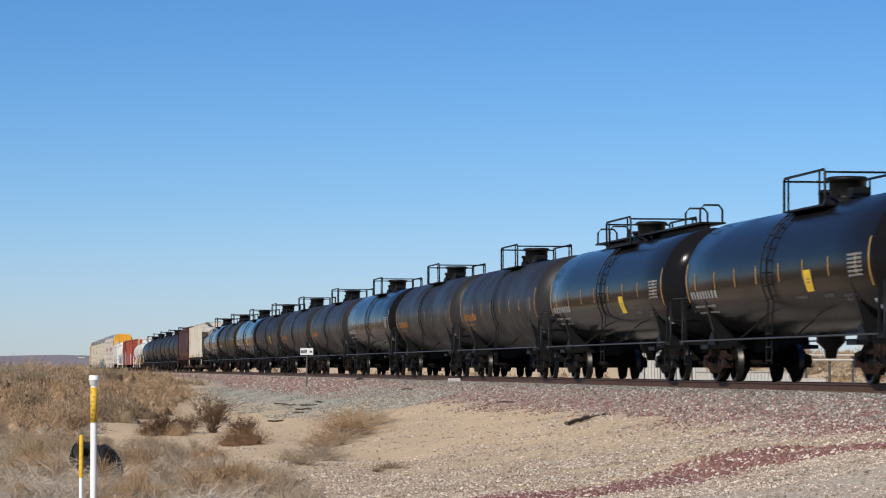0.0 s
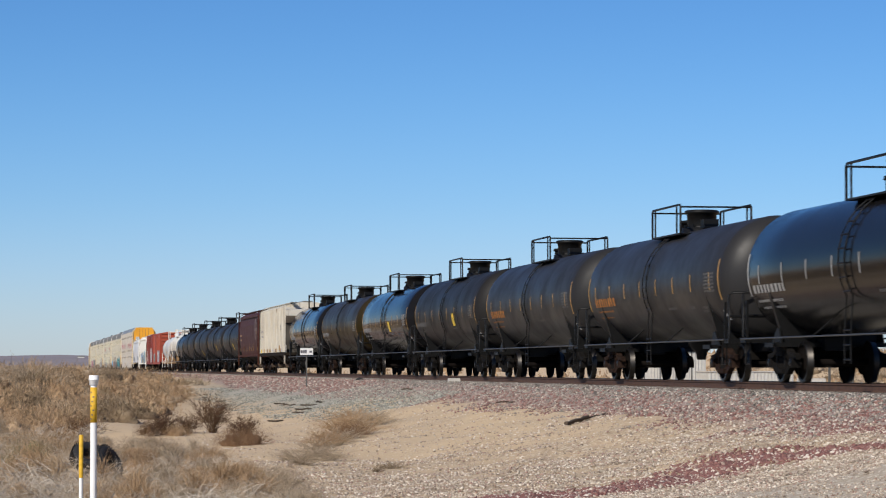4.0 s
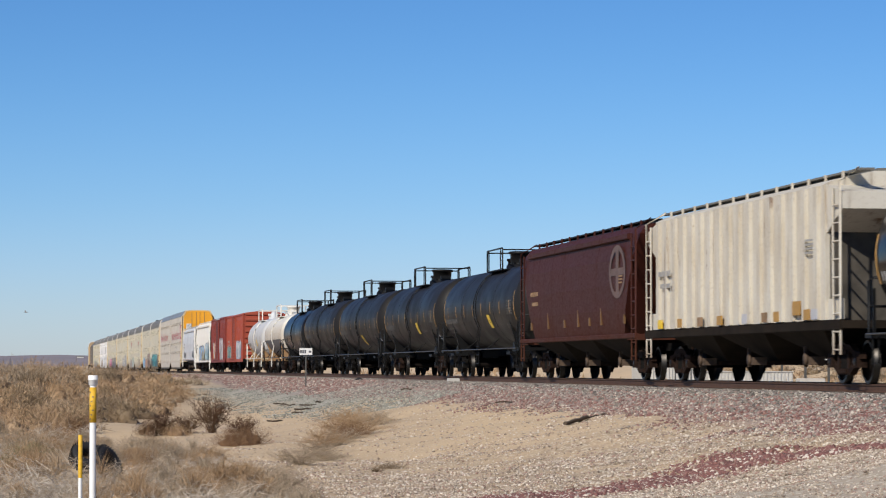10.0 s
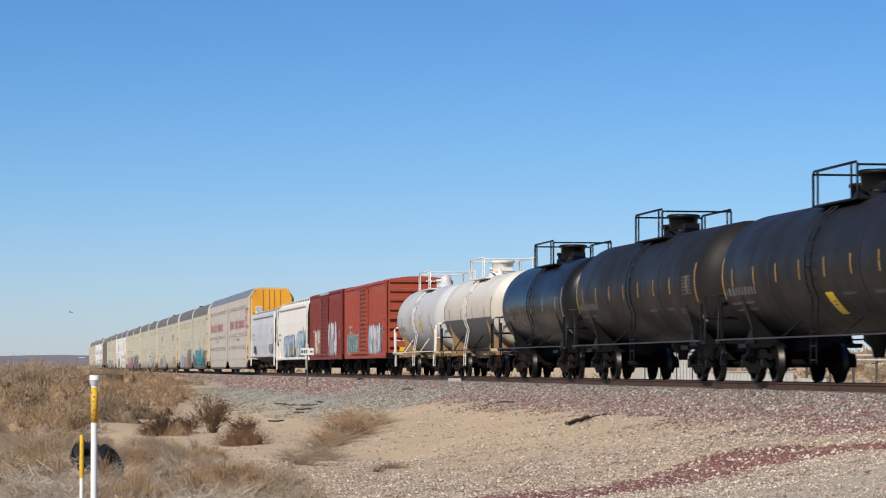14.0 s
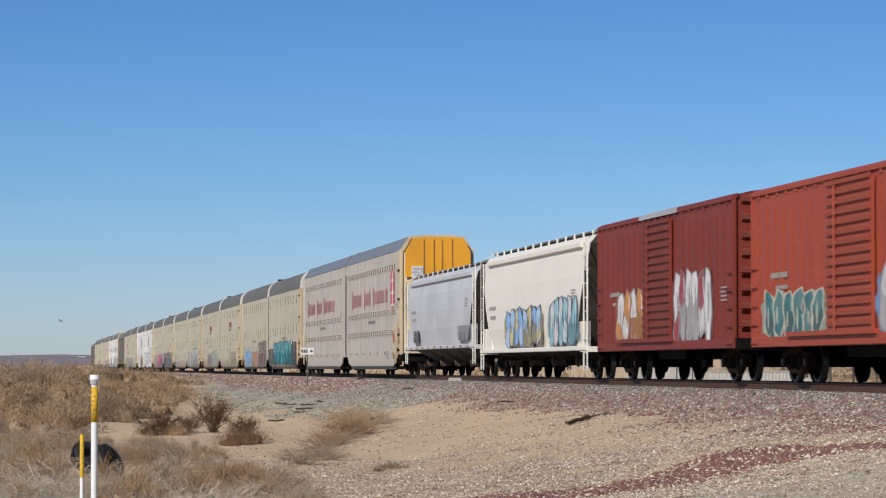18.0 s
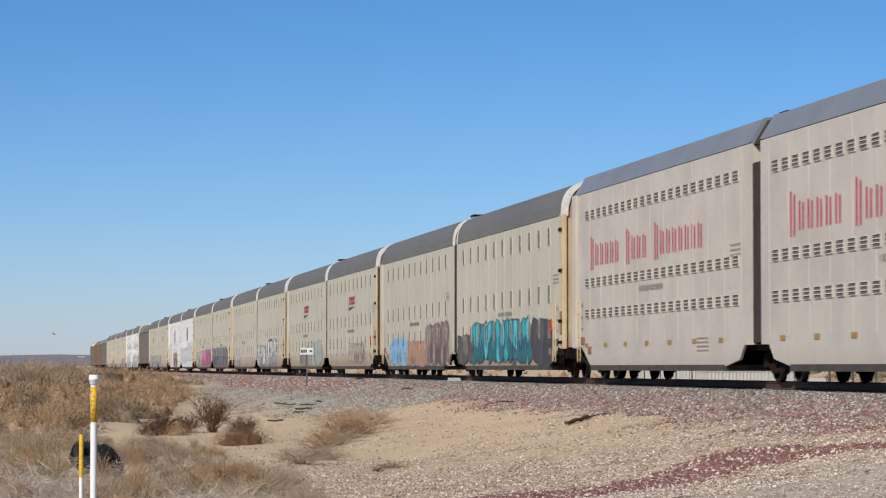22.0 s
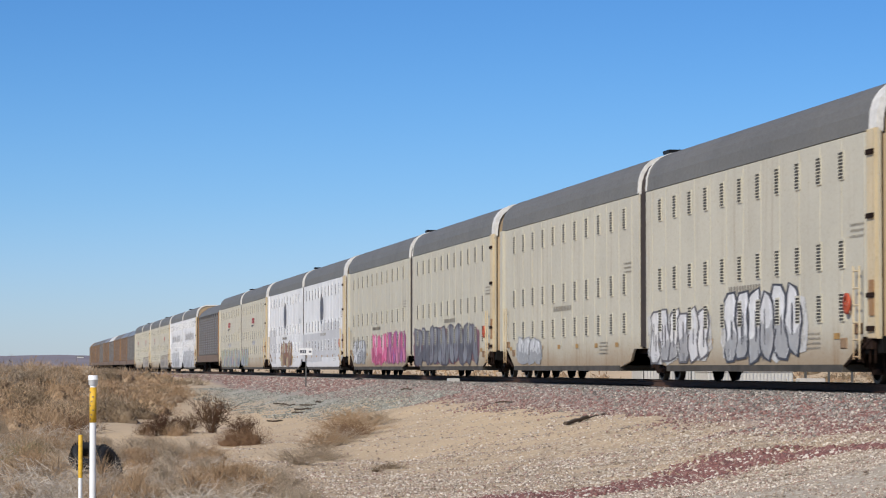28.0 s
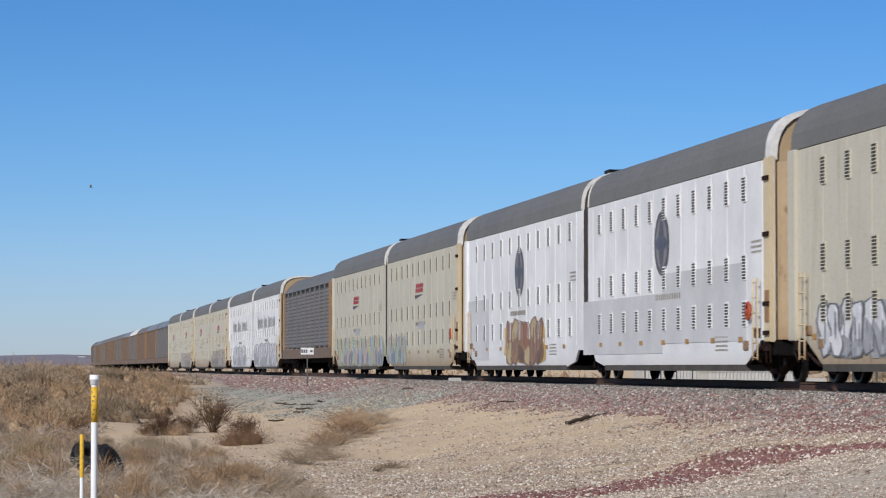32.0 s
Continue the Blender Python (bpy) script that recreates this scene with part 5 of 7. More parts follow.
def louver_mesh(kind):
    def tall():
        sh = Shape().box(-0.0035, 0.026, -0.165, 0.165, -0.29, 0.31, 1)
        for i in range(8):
            # dark quads in place of open slots, shade in their colour
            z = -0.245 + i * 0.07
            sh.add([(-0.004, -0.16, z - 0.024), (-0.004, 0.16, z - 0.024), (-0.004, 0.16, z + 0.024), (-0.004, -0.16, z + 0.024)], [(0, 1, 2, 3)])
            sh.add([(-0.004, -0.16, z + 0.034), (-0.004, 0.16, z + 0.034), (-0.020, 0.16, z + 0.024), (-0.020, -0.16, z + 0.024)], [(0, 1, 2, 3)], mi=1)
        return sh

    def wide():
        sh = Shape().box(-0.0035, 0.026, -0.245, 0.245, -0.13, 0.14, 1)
        # wide slots likewise: flat quads with the shade painted in
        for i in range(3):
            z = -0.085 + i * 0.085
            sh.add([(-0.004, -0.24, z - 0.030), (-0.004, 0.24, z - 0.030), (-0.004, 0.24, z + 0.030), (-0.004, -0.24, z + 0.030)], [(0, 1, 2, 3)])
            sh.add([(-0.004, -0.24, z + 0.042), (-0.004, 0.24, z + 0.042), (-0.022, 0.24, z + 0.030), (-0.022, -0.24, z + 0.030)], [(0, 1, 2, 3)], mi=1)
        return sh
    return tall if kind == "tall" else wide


def auto_rack(label, p0, p1, mat, style="tall", seed=0, mid=0.0):
    """mid: how far the joint between the two units lies from the car's centre."""
    car, half = car_of("auto_rack_car", label, "autorack car", "freight cars of the train", p0, p1)
    rs = random.Random(seed)
    rm = M["roof_blue"] if style == "wide" else M["roof_grey"]
    units = []
    for s in (-1, 1):
        y0, y1 = (-half + 0.75, mid - 0.42) if s < 0 else (mid + 0.42, half - 0.75)
        out, inn = (y0, y1) if s < 0 else (y1, y0)
        # side walls cut up over the trucks at both ends
        tall_end, low_len = 0.95, 2.4
        eave = 5.44 if style == "wide" else EAVE
        pr = [(out, eave), (out, tall_end), (out - s * 1.0, tall_end), (out - s * low_len, 0.36), (inn + s * 2.4, 0.36), (inn + s * 1.05, 0.52), (inn + s * 0.65, 0.85), (inn, 0.85), (inn, eave)]
        u = part("side_wall", Shape().along_x(pr, -HW, -HW + 0.06), M[mat], car)
        part("side_wall", Shape().along_x(pr, HW - 0.06, HW), M[mat], car)
        part("bulkhead", Shape().box(-HW + 0.06, HW - 0.06, min(inn, inn + s * 0.05), max(inn, inn + s * 0.05), 0.85, eave), M[mat], car)
        part("deck", Shape().box(-HW + 0.06, HW - 0.06, y0 + 0.3, y1 - 0.3, 0.9, 1.0), M["under"], car)
        units.append((u, y0, y1, out, inn, s))
        part("roof", Shape().along_y(roof_profile("facet" if style == "wide" else "round"), y0 + ((0.14 if style == "wide" else 0.55) if s < 0 else 0.12), y1 - (0.0 if s > 0 else 0.12)), rm, car, "curved grey sheet-metal roof")
        part("bottom_rail", Shape().box(-HW - 0.016, HW + 0.016, min(out - s * low_len, inn + s * 2.4), max(out - s * low_len, inn + s * 2.4), 0.25, 0.40), M["slope"], car, "grimy dark bottom rail")
        # cream end post, rounded roof end and the end doors
        rk = "facet" if style == "wide" else "round"
        big = [(x * 1.012, z + 0.012) for x, z in roof_profile(rk)]
        small = [(x * 0.93, z - 0.08) for x, z in roof_profile(rk)]
        wall = [(-HW + 0.08, 0.95), (HW - 0.08, 0.95)] + [(x * 0.955, z - 0.04) for x, z in roof_profile(rk)][::-1]
        part("end_wall", Shape().along_y(wall, min(out - s * 0.12, out - s * 0.06), max(out - s * 0.12, out - s * 0.06)), M["cream"] if style == "wide" else M["door_tan"], car, "cream end wall above and around the doors" if style == "wide" else "rusty tan end wall around the doors")
        for (ya, yb) in ((out - s * (0.14 if style == "wide" else 0.55), out), (inn + s * 0.12, inn)) if s < 0 else ((inn + s * 0.12, inn),):
            arch = Shape()
            k = len(big)
            v4 = []
            for yy in (ya, yb):
                v4 += [(x, yy, z) for x, z in big] + [(x, yy, z) for x, z in small]
            fc = []
            for i in range(k - 1):
                fc += [(i, i + 1, i + 1 + 2 * k, i + 2 * k), (k + i, k + i + 1, 3 * k + i + 1, 3 * k + i), (i, i + 1, k + i + 1, k + i), (2 * k + i, 2 * k + i + 1, 3 * k + i + 1, 3 * k + i)]
            arch.add(v4, fc)
            if style != "wide":
                part("roof_arch", arch, M["pipe_white"], car, "white rounded roof end")
            else:
                part("roof_arch", arch, rm if yb == inn else M["cream"], car, "" if yb == inn else "cream roof end")
        for x in (-1, 1):
            post = Shape().soft(x * (HW + 0.005) - 0.07, x * (HW + 0.005) + 0.07, min(out, out - s * 0.5), max(out, out - s * 0.5), 0.9, eave + 0.02)
            part("end_post", post, M["cream"] if s < 0 else M[mat], car, "cream corner post" if s < 0 else "")
            for z in (1.1, 1.75, 3.3, 4.55) if s < 0 else ():
                part("hinge_bracket", shared("hinge_bracket", M["rust"], lambda: Shape().box(-0.03, 0.03, -0.22, 0.22, -0.05, 0.05)), None, car, at=(x * (HW + 0.09), out - s * 0.25, z))
            lad = Shape()
            for dy in (0.95, 1.35):
                lad.pipe([(x * (HW + 0.10), out - s * dy, 0.5), (x * (HW + 0.10), out - s * dy, 2.35)], 0.022, 5)
            for i in range(6):
                lad.pipe([(x * (HW + 0.10), out - s * 0.95, 0.55 + i * 0.34), (x * (HW + 0.10), out - s * 1.35, 0.55 + i * 0.34)], 0.02, 5)
            part("side_ladder", lad, M["cream"], car)
            part("step_bracket", Shape().along_x([(out - s * 0.2, 0.95), (out - s * 1.5, 0.95), (out - s * 2.1, 0.45), (out - s * 1.8, 0.45), (out - s * 1.2, 0.8), (out - s * 0.2, 0.8)], x * (HW - 0.2) - 0.03, x * (HW - 0.2) + 0.03), M["rust"], car)
        if s < 0:
            part("brake_wheel", Shape().lathe([(-0.02, 0.16), (0.02, 0.16), (0.02, 0.22), (-0.02, 0.22), (-0.02, 0.16)], 14, "x", (-HW - 0.07, out + 1.9, 1.62)).box(-HW - 0.08, -HW - 0.06, out + 1.7, out + 2.1, 1.59, 1.65).box(-HW - 0.08, -HW - 0.06, out + 1.87, out + 1.93, 1.42, 1.82), spray(0.42, 0.07, 0.025), car, "orange-red hand brake wheel")
            part("door_gear", Shape().box(-HW - 0.10, -HW - 0.07, out + 0.05, out + 0.35, 1.35, 2.05), M["ochre"], car)
        # end sill and draft pocket as a dark block painting the shaded void; hanging brake gear under the end
        ya, yb = sorted((out - s * 2.3, out + s * 0.12))
        part("end_sill", Shape().box(-1.38, 1.38, ya, yb, 0.60, 0.93).box(-1.50, -1.36, min(out - s * 1.0, out + s * 0.1), max(out - s * 1.0, out + s * 0.1), 0.62, 0.94), M["under"], car)
        gear = Shape()
        for q in (0.25, 0.6, 1.05):
            gear.pipe([(-1.52, out - s * q, 0.98), (-1.54, out - s * q, 0.60), (-1.50, out - s * (q + 0.14), 0.44)], 0.03, 5)
        gear.box(-1.58, -1.44, min(out - s * 0.3, out - s * 0.75), max(out - s * 0.3, out - s * 0.75), 0.70, 0.92)
        part("brake_gear", gear, M["rust"], car, "rusty rods and brackets under the end")
        # radial end door halves
        for x in (-1, 1):
            d = Shape()
            arc = [(x * (HW - 0.10) * math.cos(a), out + s * (0.05 + 0.30 * math.sin(a) ** 0.6)) for a in [math.radians(q) for q in range(0, 91, 15)]]
            k = len(arc)
            top = eave + 0.3
            vv = [(px, py, 0.95) for px, py in arc] + [(px, py, top if abs(px) < HW * 0.8 else eave - 0.1) for px, py in arc]
            d.add(vv, [(i, i + 1, i + 1 + k, i + k) for i in range(k - 1)])
            part("end_door", d, [M["cream"] if style == "wide" else M["door_tan"]], car, "curved end door")
        if style == "wide":
            door = [(-HW * 0.92, 4.25), (HW * 0.92, 4.25)] + [(px * 0.92, pz - 0.09) for px, pz in roof_profile("facet")][::-1]
            ya, yb = sorted((out + s * 0.30, out + s * 0.37))
            part("door_panel", Shape().along_y(door, ya, yb), M["door_yellow"], car, "bright orange-yellow upper door panel")
            for xx in (-0.62, -0.18, 0.18, 0.62):
                ya, yb = sorted((out + s * 0.37, out + s * 0.40))
                part("door_seam", Shape().box(xx - 0.02, xx + 0.02, ya, yb, 4.3, RIDGE - 0.2), M["ochre"], car)
        # louvres
        for i in range(13):
            y = y0 + 0.9 + (y1 - y0 - 1.6) * i / 12
            part("seam", shared("seam %.1f" % eave, M[mat], lambda: Shape().along_x([(-0.035, 1.0), (0.035, 1.0), (0.035, eave - 0.03), (-0.035, eave - 0.03)], -0.010, 0.002)), None, u, at=(-HW, y, 0))
        cols = 11 if style != "wide" else 22
        rows = (4.43, 2.63, 1.56) if style != "wide" else (4.78, 2.80, 1.90)
        a0, a1 = min(out - s * 1.6, inn + s * 0.9), max(out - s * 1.6, inn + s * 0.9)
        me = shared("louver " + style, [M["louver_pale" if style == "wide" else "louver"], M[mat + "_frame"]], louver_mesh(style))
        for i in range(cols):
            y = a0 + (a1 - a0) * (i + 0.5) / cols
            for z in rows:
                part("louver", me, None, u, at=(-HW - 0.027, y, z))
    # black gap, walkway hump and middle truck at the joint
    part("joint_bellows", Shape().box(-HW + 0.04, HW - 0.04, mid - 0.416, mid + 0.416, 0.9, EAVE).along_y([(x * 0.96, z - 0.05) for x, z in roof_profile("facet" if style == "wide" else "round")], mid - 0.416, mid + 0.416), M["joint"], car, "brown-black rubber joint between the two units")
    part("joint_cap", Shape().box(-0.9, 0.9, mid - 0.35, mid + 0.35, RIDGE - 0.02, RIDGE + 0.07), M["black"], car)
    part("joint_frame", Shape().box(-1.3, 1.3, mid - 1.6, mid + 1.6, 0.72, 0.86).along_x([(mid - 1.0, 0.86), (mid + 1.0, 0.86), (mid + 0.5, 1.15), (mid - 0.5, 1.15)], -HW + 0.1, HW - 0.1), M["rust"], car)
    part("center_sill", Shape().box(-0.35, 0.35, -half + 0.6, half - 0.6, 0.66, 0.9), M["under"], car)
    for y in (-half + 2.3, mid, half - 2.3):
        truck(car, y, "rust")
    couplers(car, half)
    # rust-stained patches and braces low at the unit ends
    for (u, y0, y1, out, inn, s) in units:
        for k, (yy, ln, z) in enumerate(((out - s * 1.3, 0.5, 1.0), (out - s * 2.3, 0.4, 0.72))):
            part("jacking_pad", shared("jacking_pad %d" % k, M["rust_stain"], lambda: Shape().soft(-HW - 0.03, -HW + 0.02, -ln / 2, ln / 2, 0, 0.22)), None, u, "rust-stained jacking pad", at=(0, yy, z))
        part("end_brace", Shape().pipe([(-HW - 0.02, out - s * 0.3, 0.92), (-HW - 0.02, out - s * 2.2, 0.38)], 0.035, 6), M["rust"], car)
    # small marks
    sh, X = Shape(), -HW - 0.008
    put = lambda s_, a, b2, c, d: s_.add([(X - 0.005, a, c), (X - 0.005, b2, c), (X - 0.005, b2, d), (X - 0.005, a, d)], [(0, 1, 2, 3)])
    for (u, y0, y1, out, inn, s) in units:
        bars(sh, (y0 + y1) / 2 - 1.4, (y0 + y1) / 2 + 1.4, 2.05 if style != "wide" else 2.35, 2.25 if style != "wide" else 2.55, 1, seed + 1, put)
        bars(sh, y0 + 0.9, y0 + 1.9, 2.9, 3.25, 3, seed + 2, put, 0.4)
        bars(sh, y0 + 4.0, y0 + 5.2, 0.7, 1.1, 4, seed + 3, put, 0.4)
    tagged(part("stencil_row", sh, M["faint_letter"], car, "small stencilled marks, not readable"), kind="stuff")
    sh = Shape()
    for (u, y0, y1, out, inn, s) in units:
        for i in range(7):
            y = y0 + 2.6 + (y1 - y0 - 4.6) * i / 6
            put(sh, y, y + 0.4, 0.92, 1.04)
    tagged(part("reflector_tape", sh, M["orange"], car), kind="stuff")
    return car, units, half


def red_letters(car, yc, zc, width, cap, words, mat, X=-HW - 0.013):
    """A painted name as plain bars: tall first ones and lower ones after them."""
    total = sum(w_ + 1.1 for w_ in words) - 1.1
    u = width / total
    y = yc + width / 2
    quad = lambda sh, a, b, c, d: sh.add([(X, a, c), (X, b, c), (X, b, d), (X, a, d)], [(0, 1, 2, 3)])
    for k, w_ in enumerate(words):
        sh = Shape()
        for i in range(w_):
            h = cap if i == 0 else cap * 0.64
            z0 = zc - cap / 2 - (cap * 0.12 if i == 0 else 0)
            wd = u * 0.74
            quad(sh, y, y - wd * 0.24, z0, z0 + h)
            quad(sh, y - wd * 0.54, y - wd * 0.78, z0, z0 + h * 0.92)
            y -= u
        tagged(part("lettering", sh, mat, car, "painted lettering shapes on the car side"), kind="stuff")
        y -= u * 1.1


def wedge_logo(car, yc, zc, k=1.0):
    """A slanted red lettering block above a dark wedge."""
    X = -HW - 0.013
    sh = Shape()
    for i in range(4):
        y = yc + k * (1.0 - i * 0.54)
        for z0, z1 in ((0.0, 0.15), (0.20, 0.36)):
            sh.add([(X, y - 0.42 * z0 * k, zc + z0 * k), (X, y - (0.43 + 0.42 * z0) * k, zc + z0 * k), (X, y - (0.43 + 0.42 * z1) * k, zc + z1 * k), (X, y - 0.42 * z1 * k, zc + z1 * k)], [(0, 1, 2, 3)])
        sh.add([(X, y - 0.06 * k, zc + 0.15 * k), (X, y - 0.2 * k, zc + 0.15 * k), (X, y - 0.22 * k, zc + 0.20 * k), (X, y - 0.08 * k, zc + 0.20 * k)], [(0, 1, 2, 3)])
    tagged(part("logo_lettering", sh, M["red_paint"], car, "slanted red logo shapes"), kind="stuff")
    sh = Shape().add([(X, yc + 1.15 * k, zc - 0.27 * k), (X, yc + 1.15 * k, zc - 0.10 * k), (X, yc - 1.3 * k, zc - 0.10 * k)], [(0, 1, 2)])
    part("logo_wedge", sh, M["dark_letter"], car, "dark wedge under the logo")


def oval_emblem(car, yc, zc):
    X = -HW - 0.013
    for k, (ry, rz, m, lab) in enumerate(((0.84, 0.84, M["dark_letter"], "round dark emblem shape"), (0.64, 0.66, spray(0.20, 0.20, 0.21), ""), (0.30, 0.64, M["dark_letter"], ""), (0.62, 0.20, spray(0.085, 0.09, 0.12), ""))):
        pts = [(X - 0.003 * k, yc + ry * math.cos(a), zc + rz * math.sin(a)) for a in [2 * math.pi * i / 24 for i in range(24)]]
        part("emblem", Shape().add(pts, [tuple(range(24))]), m, car, lab)


CUTS = [477.0, 520.1, 564.6, 609.0, 652.9, 697.5, 741.6, 785.7]
GX = -HW - 0.0135

# first: pale grey with red lettering and orange end doors
car, units, half = auto_rack("pale grey two-unit autorack with red lettering and orange end doors", CUTS[0], CUTS[1], "rack_grey", "wide", 50)
for (u, y0, y1, out, inn, s) in units:
    red_letters(car, (y0 + y1) / 2 + 0.95, 3.76, 13.6, 0.98, [6, 4, 8], M["faded_red"])
sh = Shape()
a, b2 = -half + 2.9, -half + 4.3
sh.add([(GX - 0.001, y, z) for y, z in ((a + 0.35, 2.95), (b2 - 0.35, 2.95), (b2, 3.2), (b2, 4.43), (b2 - 0.35, 4.68), (a + 0.35, 4.68), (a, 4.43), (a, 3.2))], [tuple(range(8))])
part("round_emblem", sh, M["faded_red"], car, "tall red emblem block with white bars")
sh = Shape()
for i in range(3):
    sh.box(GX - 0.006, GX + 0.004, -half + 3.15, -half + 4.05, 3.05 + i * 0.55, 3.15 + i * 0.55)
sh.box(GX - 0.006, GX + 0.004, -half + 3.5, -half + 3.7, 3.05, 4.6)
part("emblem_bar", sh, M["white"], car)
sign = part("height_sign", Shape().box(-1.16, -0.66, -half + 0.345, -half + 0.375, 4.22, 4.72), M["white"], car, "white sign: EXCESS HEIGHT CAR")
for i, word in enumerate(("EXCESS", "HEIGHT", "CAR")):
    cu = bpy.data.curves.new("word", "FONT")
    cu.body, cu.size, cu.align_x, cu.extrude = word, 0.135, "CENTER", 0.002
    tmp = bpy.data.objects.new("word", cu)
    me = bpy.data.meshes.new_from_object(tmp)
    bpy.data.objects.remove(tmp)
    me.materials.clear()
    me.materials.append(M["dark_letter"])
    t_ob = part("sign_text", me, None, sign)
    t_ob.location, t_ob.rotation_euler = (-0.91, -half + 0.340, 4.56 - i * 0.14), (math.pi / 2, 0, 0)

# second: tan with teal graffiti
car, units, half = auto_rack("tan two-unit autorack with large teal graffiti", CUTS[1], CUTS[2], "rack_tan", "tall", 60)
graffiti(car, -half + 6.3, -4.2, 0.5, 1.95, [(0.03, 0.38, 0.42), (0.08, 0.52, 0.56), (0.03, 0.26, 0.30)], (0.03, 0.06, 0.08), 9, 21, GX, (0.10, 0.085, 0.08), True)
graffiti(car, -half + 3.0, -half + 6.0, 0.45, 1.9, [(0.07, 0.06, 0.065), (0.09, 0.08, 0.08)], (0.06, 0.055, 0.06), 2, 22, GX, (0.06, 0.055, 0.06))
graffiti(car, -4.4, -0.9, 0.5, 1.5, [(0.09, 0.085, 0.07), (0.22, 0.18, 0.12)], (0.07, 0.06, 0.06), 2, 23, GX, (0.06, 0.055, 0.05))
graffiti(car, 1.5, 7.6, 0.45, 2.1, [(0.30, 0.17, 0.13), (0.35, 0.28, 0.22), (0.25, 0.15, 0.13)], (0.10, 0.09, 0.09), 6, 24, GX, (0.5, 0.42, 0.32))
graffiti(car, 7.6, 13.2, 0.45, 1.4, [(0.45, 0.23, 0.13), (0.42, 0.26, 0.16)], (0.40, 0.25, 0.17), 3, 25, GX, (0.44, 0.26, 0.16))
graffiti(car, 13.0, 18.2, 0.45, 1.6, [(0.10, 0.38, 0.68), (0.2, 0.45, 0.7)], (0.5, 0.55, 0.6), 4, 26, GX, (0.25, 0.5, 0.7))

# third: tan with slanted red logo, faint graffiti
car, units, half = auto_rack("tan two-unit autorack with slanted red logo shapes", CUTS[2], CUTS[3], "rack_tan", "tall", 70)
for (u, y0, y1, out, inn, s) in units:
    wedge_logo(car, (y0 + y1) / 2 - 0.5, 3.45, 1.1)
graffiti(car, -half + 6, -half + 11.5, 0.6, 1.5, [(0.46, 0.39, 0.28), (0.44, 0.37, 0.27)], (0.30, 0.26, 0.22), 4, 31, GX)
graffiti(car, 2.2, 8.0, 0.5, 1.8, [(0.36, 0.44, 0.46), (0.42, 0.46, 0.30)], (0.36, 0.38, 0.36), 4, 32, GX, (0.45, 0.42, 0.28))
graffiti(car, 9.5, 13.5, 0.5, 1.5, [(0.28, 0.22, 0.2)], (0.3, 0.25, 0.22), 2, 33, GX, (0.34, 0.28, 0.24))

# fourth: tan with outlined white graffiti
car, units, half = auto_rack("tan two-unit autorack with white outlined graffiti", CUTS[3], CUTS[4], "rack_tan", "tall", 80, mid=-0.55)
graffiti(car, -half + 6.2, -half + 12.6, 0.5, 2.1, [(0.70, 0.69, 0.66), (0.66, 0.65, 0.63)], (0.06, 0.06, 0.07), 4, 41, GX, (0.62, 0.61, 0.58), True)
graffiti(car, -half + 14.2, -1.6, 0.5, 1.8, [(0.68, 0.66, 0.62), (0.64, 0.62, 0.6)], (0.12, 0.11, 0.11), 4, 42, GX, (0.60, 0.58, 0.54), True)
graffiti(car, 14.0, 18.0, 0.5, 1.3, [(0.55, 0.55, 0.54)], (0.3, 0.3, 0.3), 3, 43, GX)

# fifth: tan with grey and pink graffiti
car, units, half = auto_rack("tan two-unit autorack with grey and pink graffiti", CUTS[4], CUTS[5], "rack_tan", "tall", 90, mid=-0.75)
graffiti(car, -half + 4.4, -2.0, 0.5, 1.95, [(0.16, 0.16, 0.17), (0.22, 0.22, 0.235), (0.19, 0.18, 0.2)], (0.07, 0.06, 0.07), 10, 51, GX, (0.24, 0.10, 0.12))
graffiti(car, 0.9, 6.8, 0.55, 1.9, [(0.55, 0.10, 0.22), (0.35, 0.12, 0.3), (0.6, 0.2, 0.3)], (0.22, 0.06, 0.16), 5, 52, GX)
graffiti(car, 6.8, 12.0, 0.5, 1.85, [(0.72, 0.16, 0.30), (0.75, 0.4, 0.5), (0.68, 0.12, 0.26)], (0.5, 0.07, 0.16), 4, 53, GX, (0.62, 0.3, 0.36))
graffiti(car, 14.8, 19.4, 0.55, 1.7, [(0.66, 0.65, 0.63), (0.6, 0.6, 0.6)], (0.14, 0.14, 0.14), 4, 54, GX)

# sixth: white with dark oval emblems and grey patches
car, units, half = auto_rack("white two-unit autorack with dark oval emblems and grey patches", CUTS[5], CUTS[6], "rack_white", "tall", 100, mid=-0.65)
oval_emblem(car, -half + 11.5, 3.55)
oval_emblem(car, 10.2, 3.5)
part("repaint_patch", Shape().box(-HW - 0.0115, -HW, -10.6, -0.4, 0.7, 2.25), M["patch_pale"], car, "grey repaint over the lower side")
part("repaint_patch", Shape().box(-HW - 0.0115, -HW, -half + 3.0, -10.6, 0.95, 2.75), M["patch_pale"], car, "grey repaint over the lower side")
part("repaint_patch", Shape().box(-HW - 0.0115, -HW, 16.2, half - 1.2, 0.6, 2.75), M["patch_pale"], car, "grey repaint over the lower side")
graffiti(car, 6.0, 12.6, 0.45, 1.9, [(0.30, 0.13, 0.07), (0.45, 0.36, 0.20), (0.28, 0.16, 0.1)], (0.20, 0.12, 0.08), 4, 61, GX, (0.62, 0.40, 0.10))

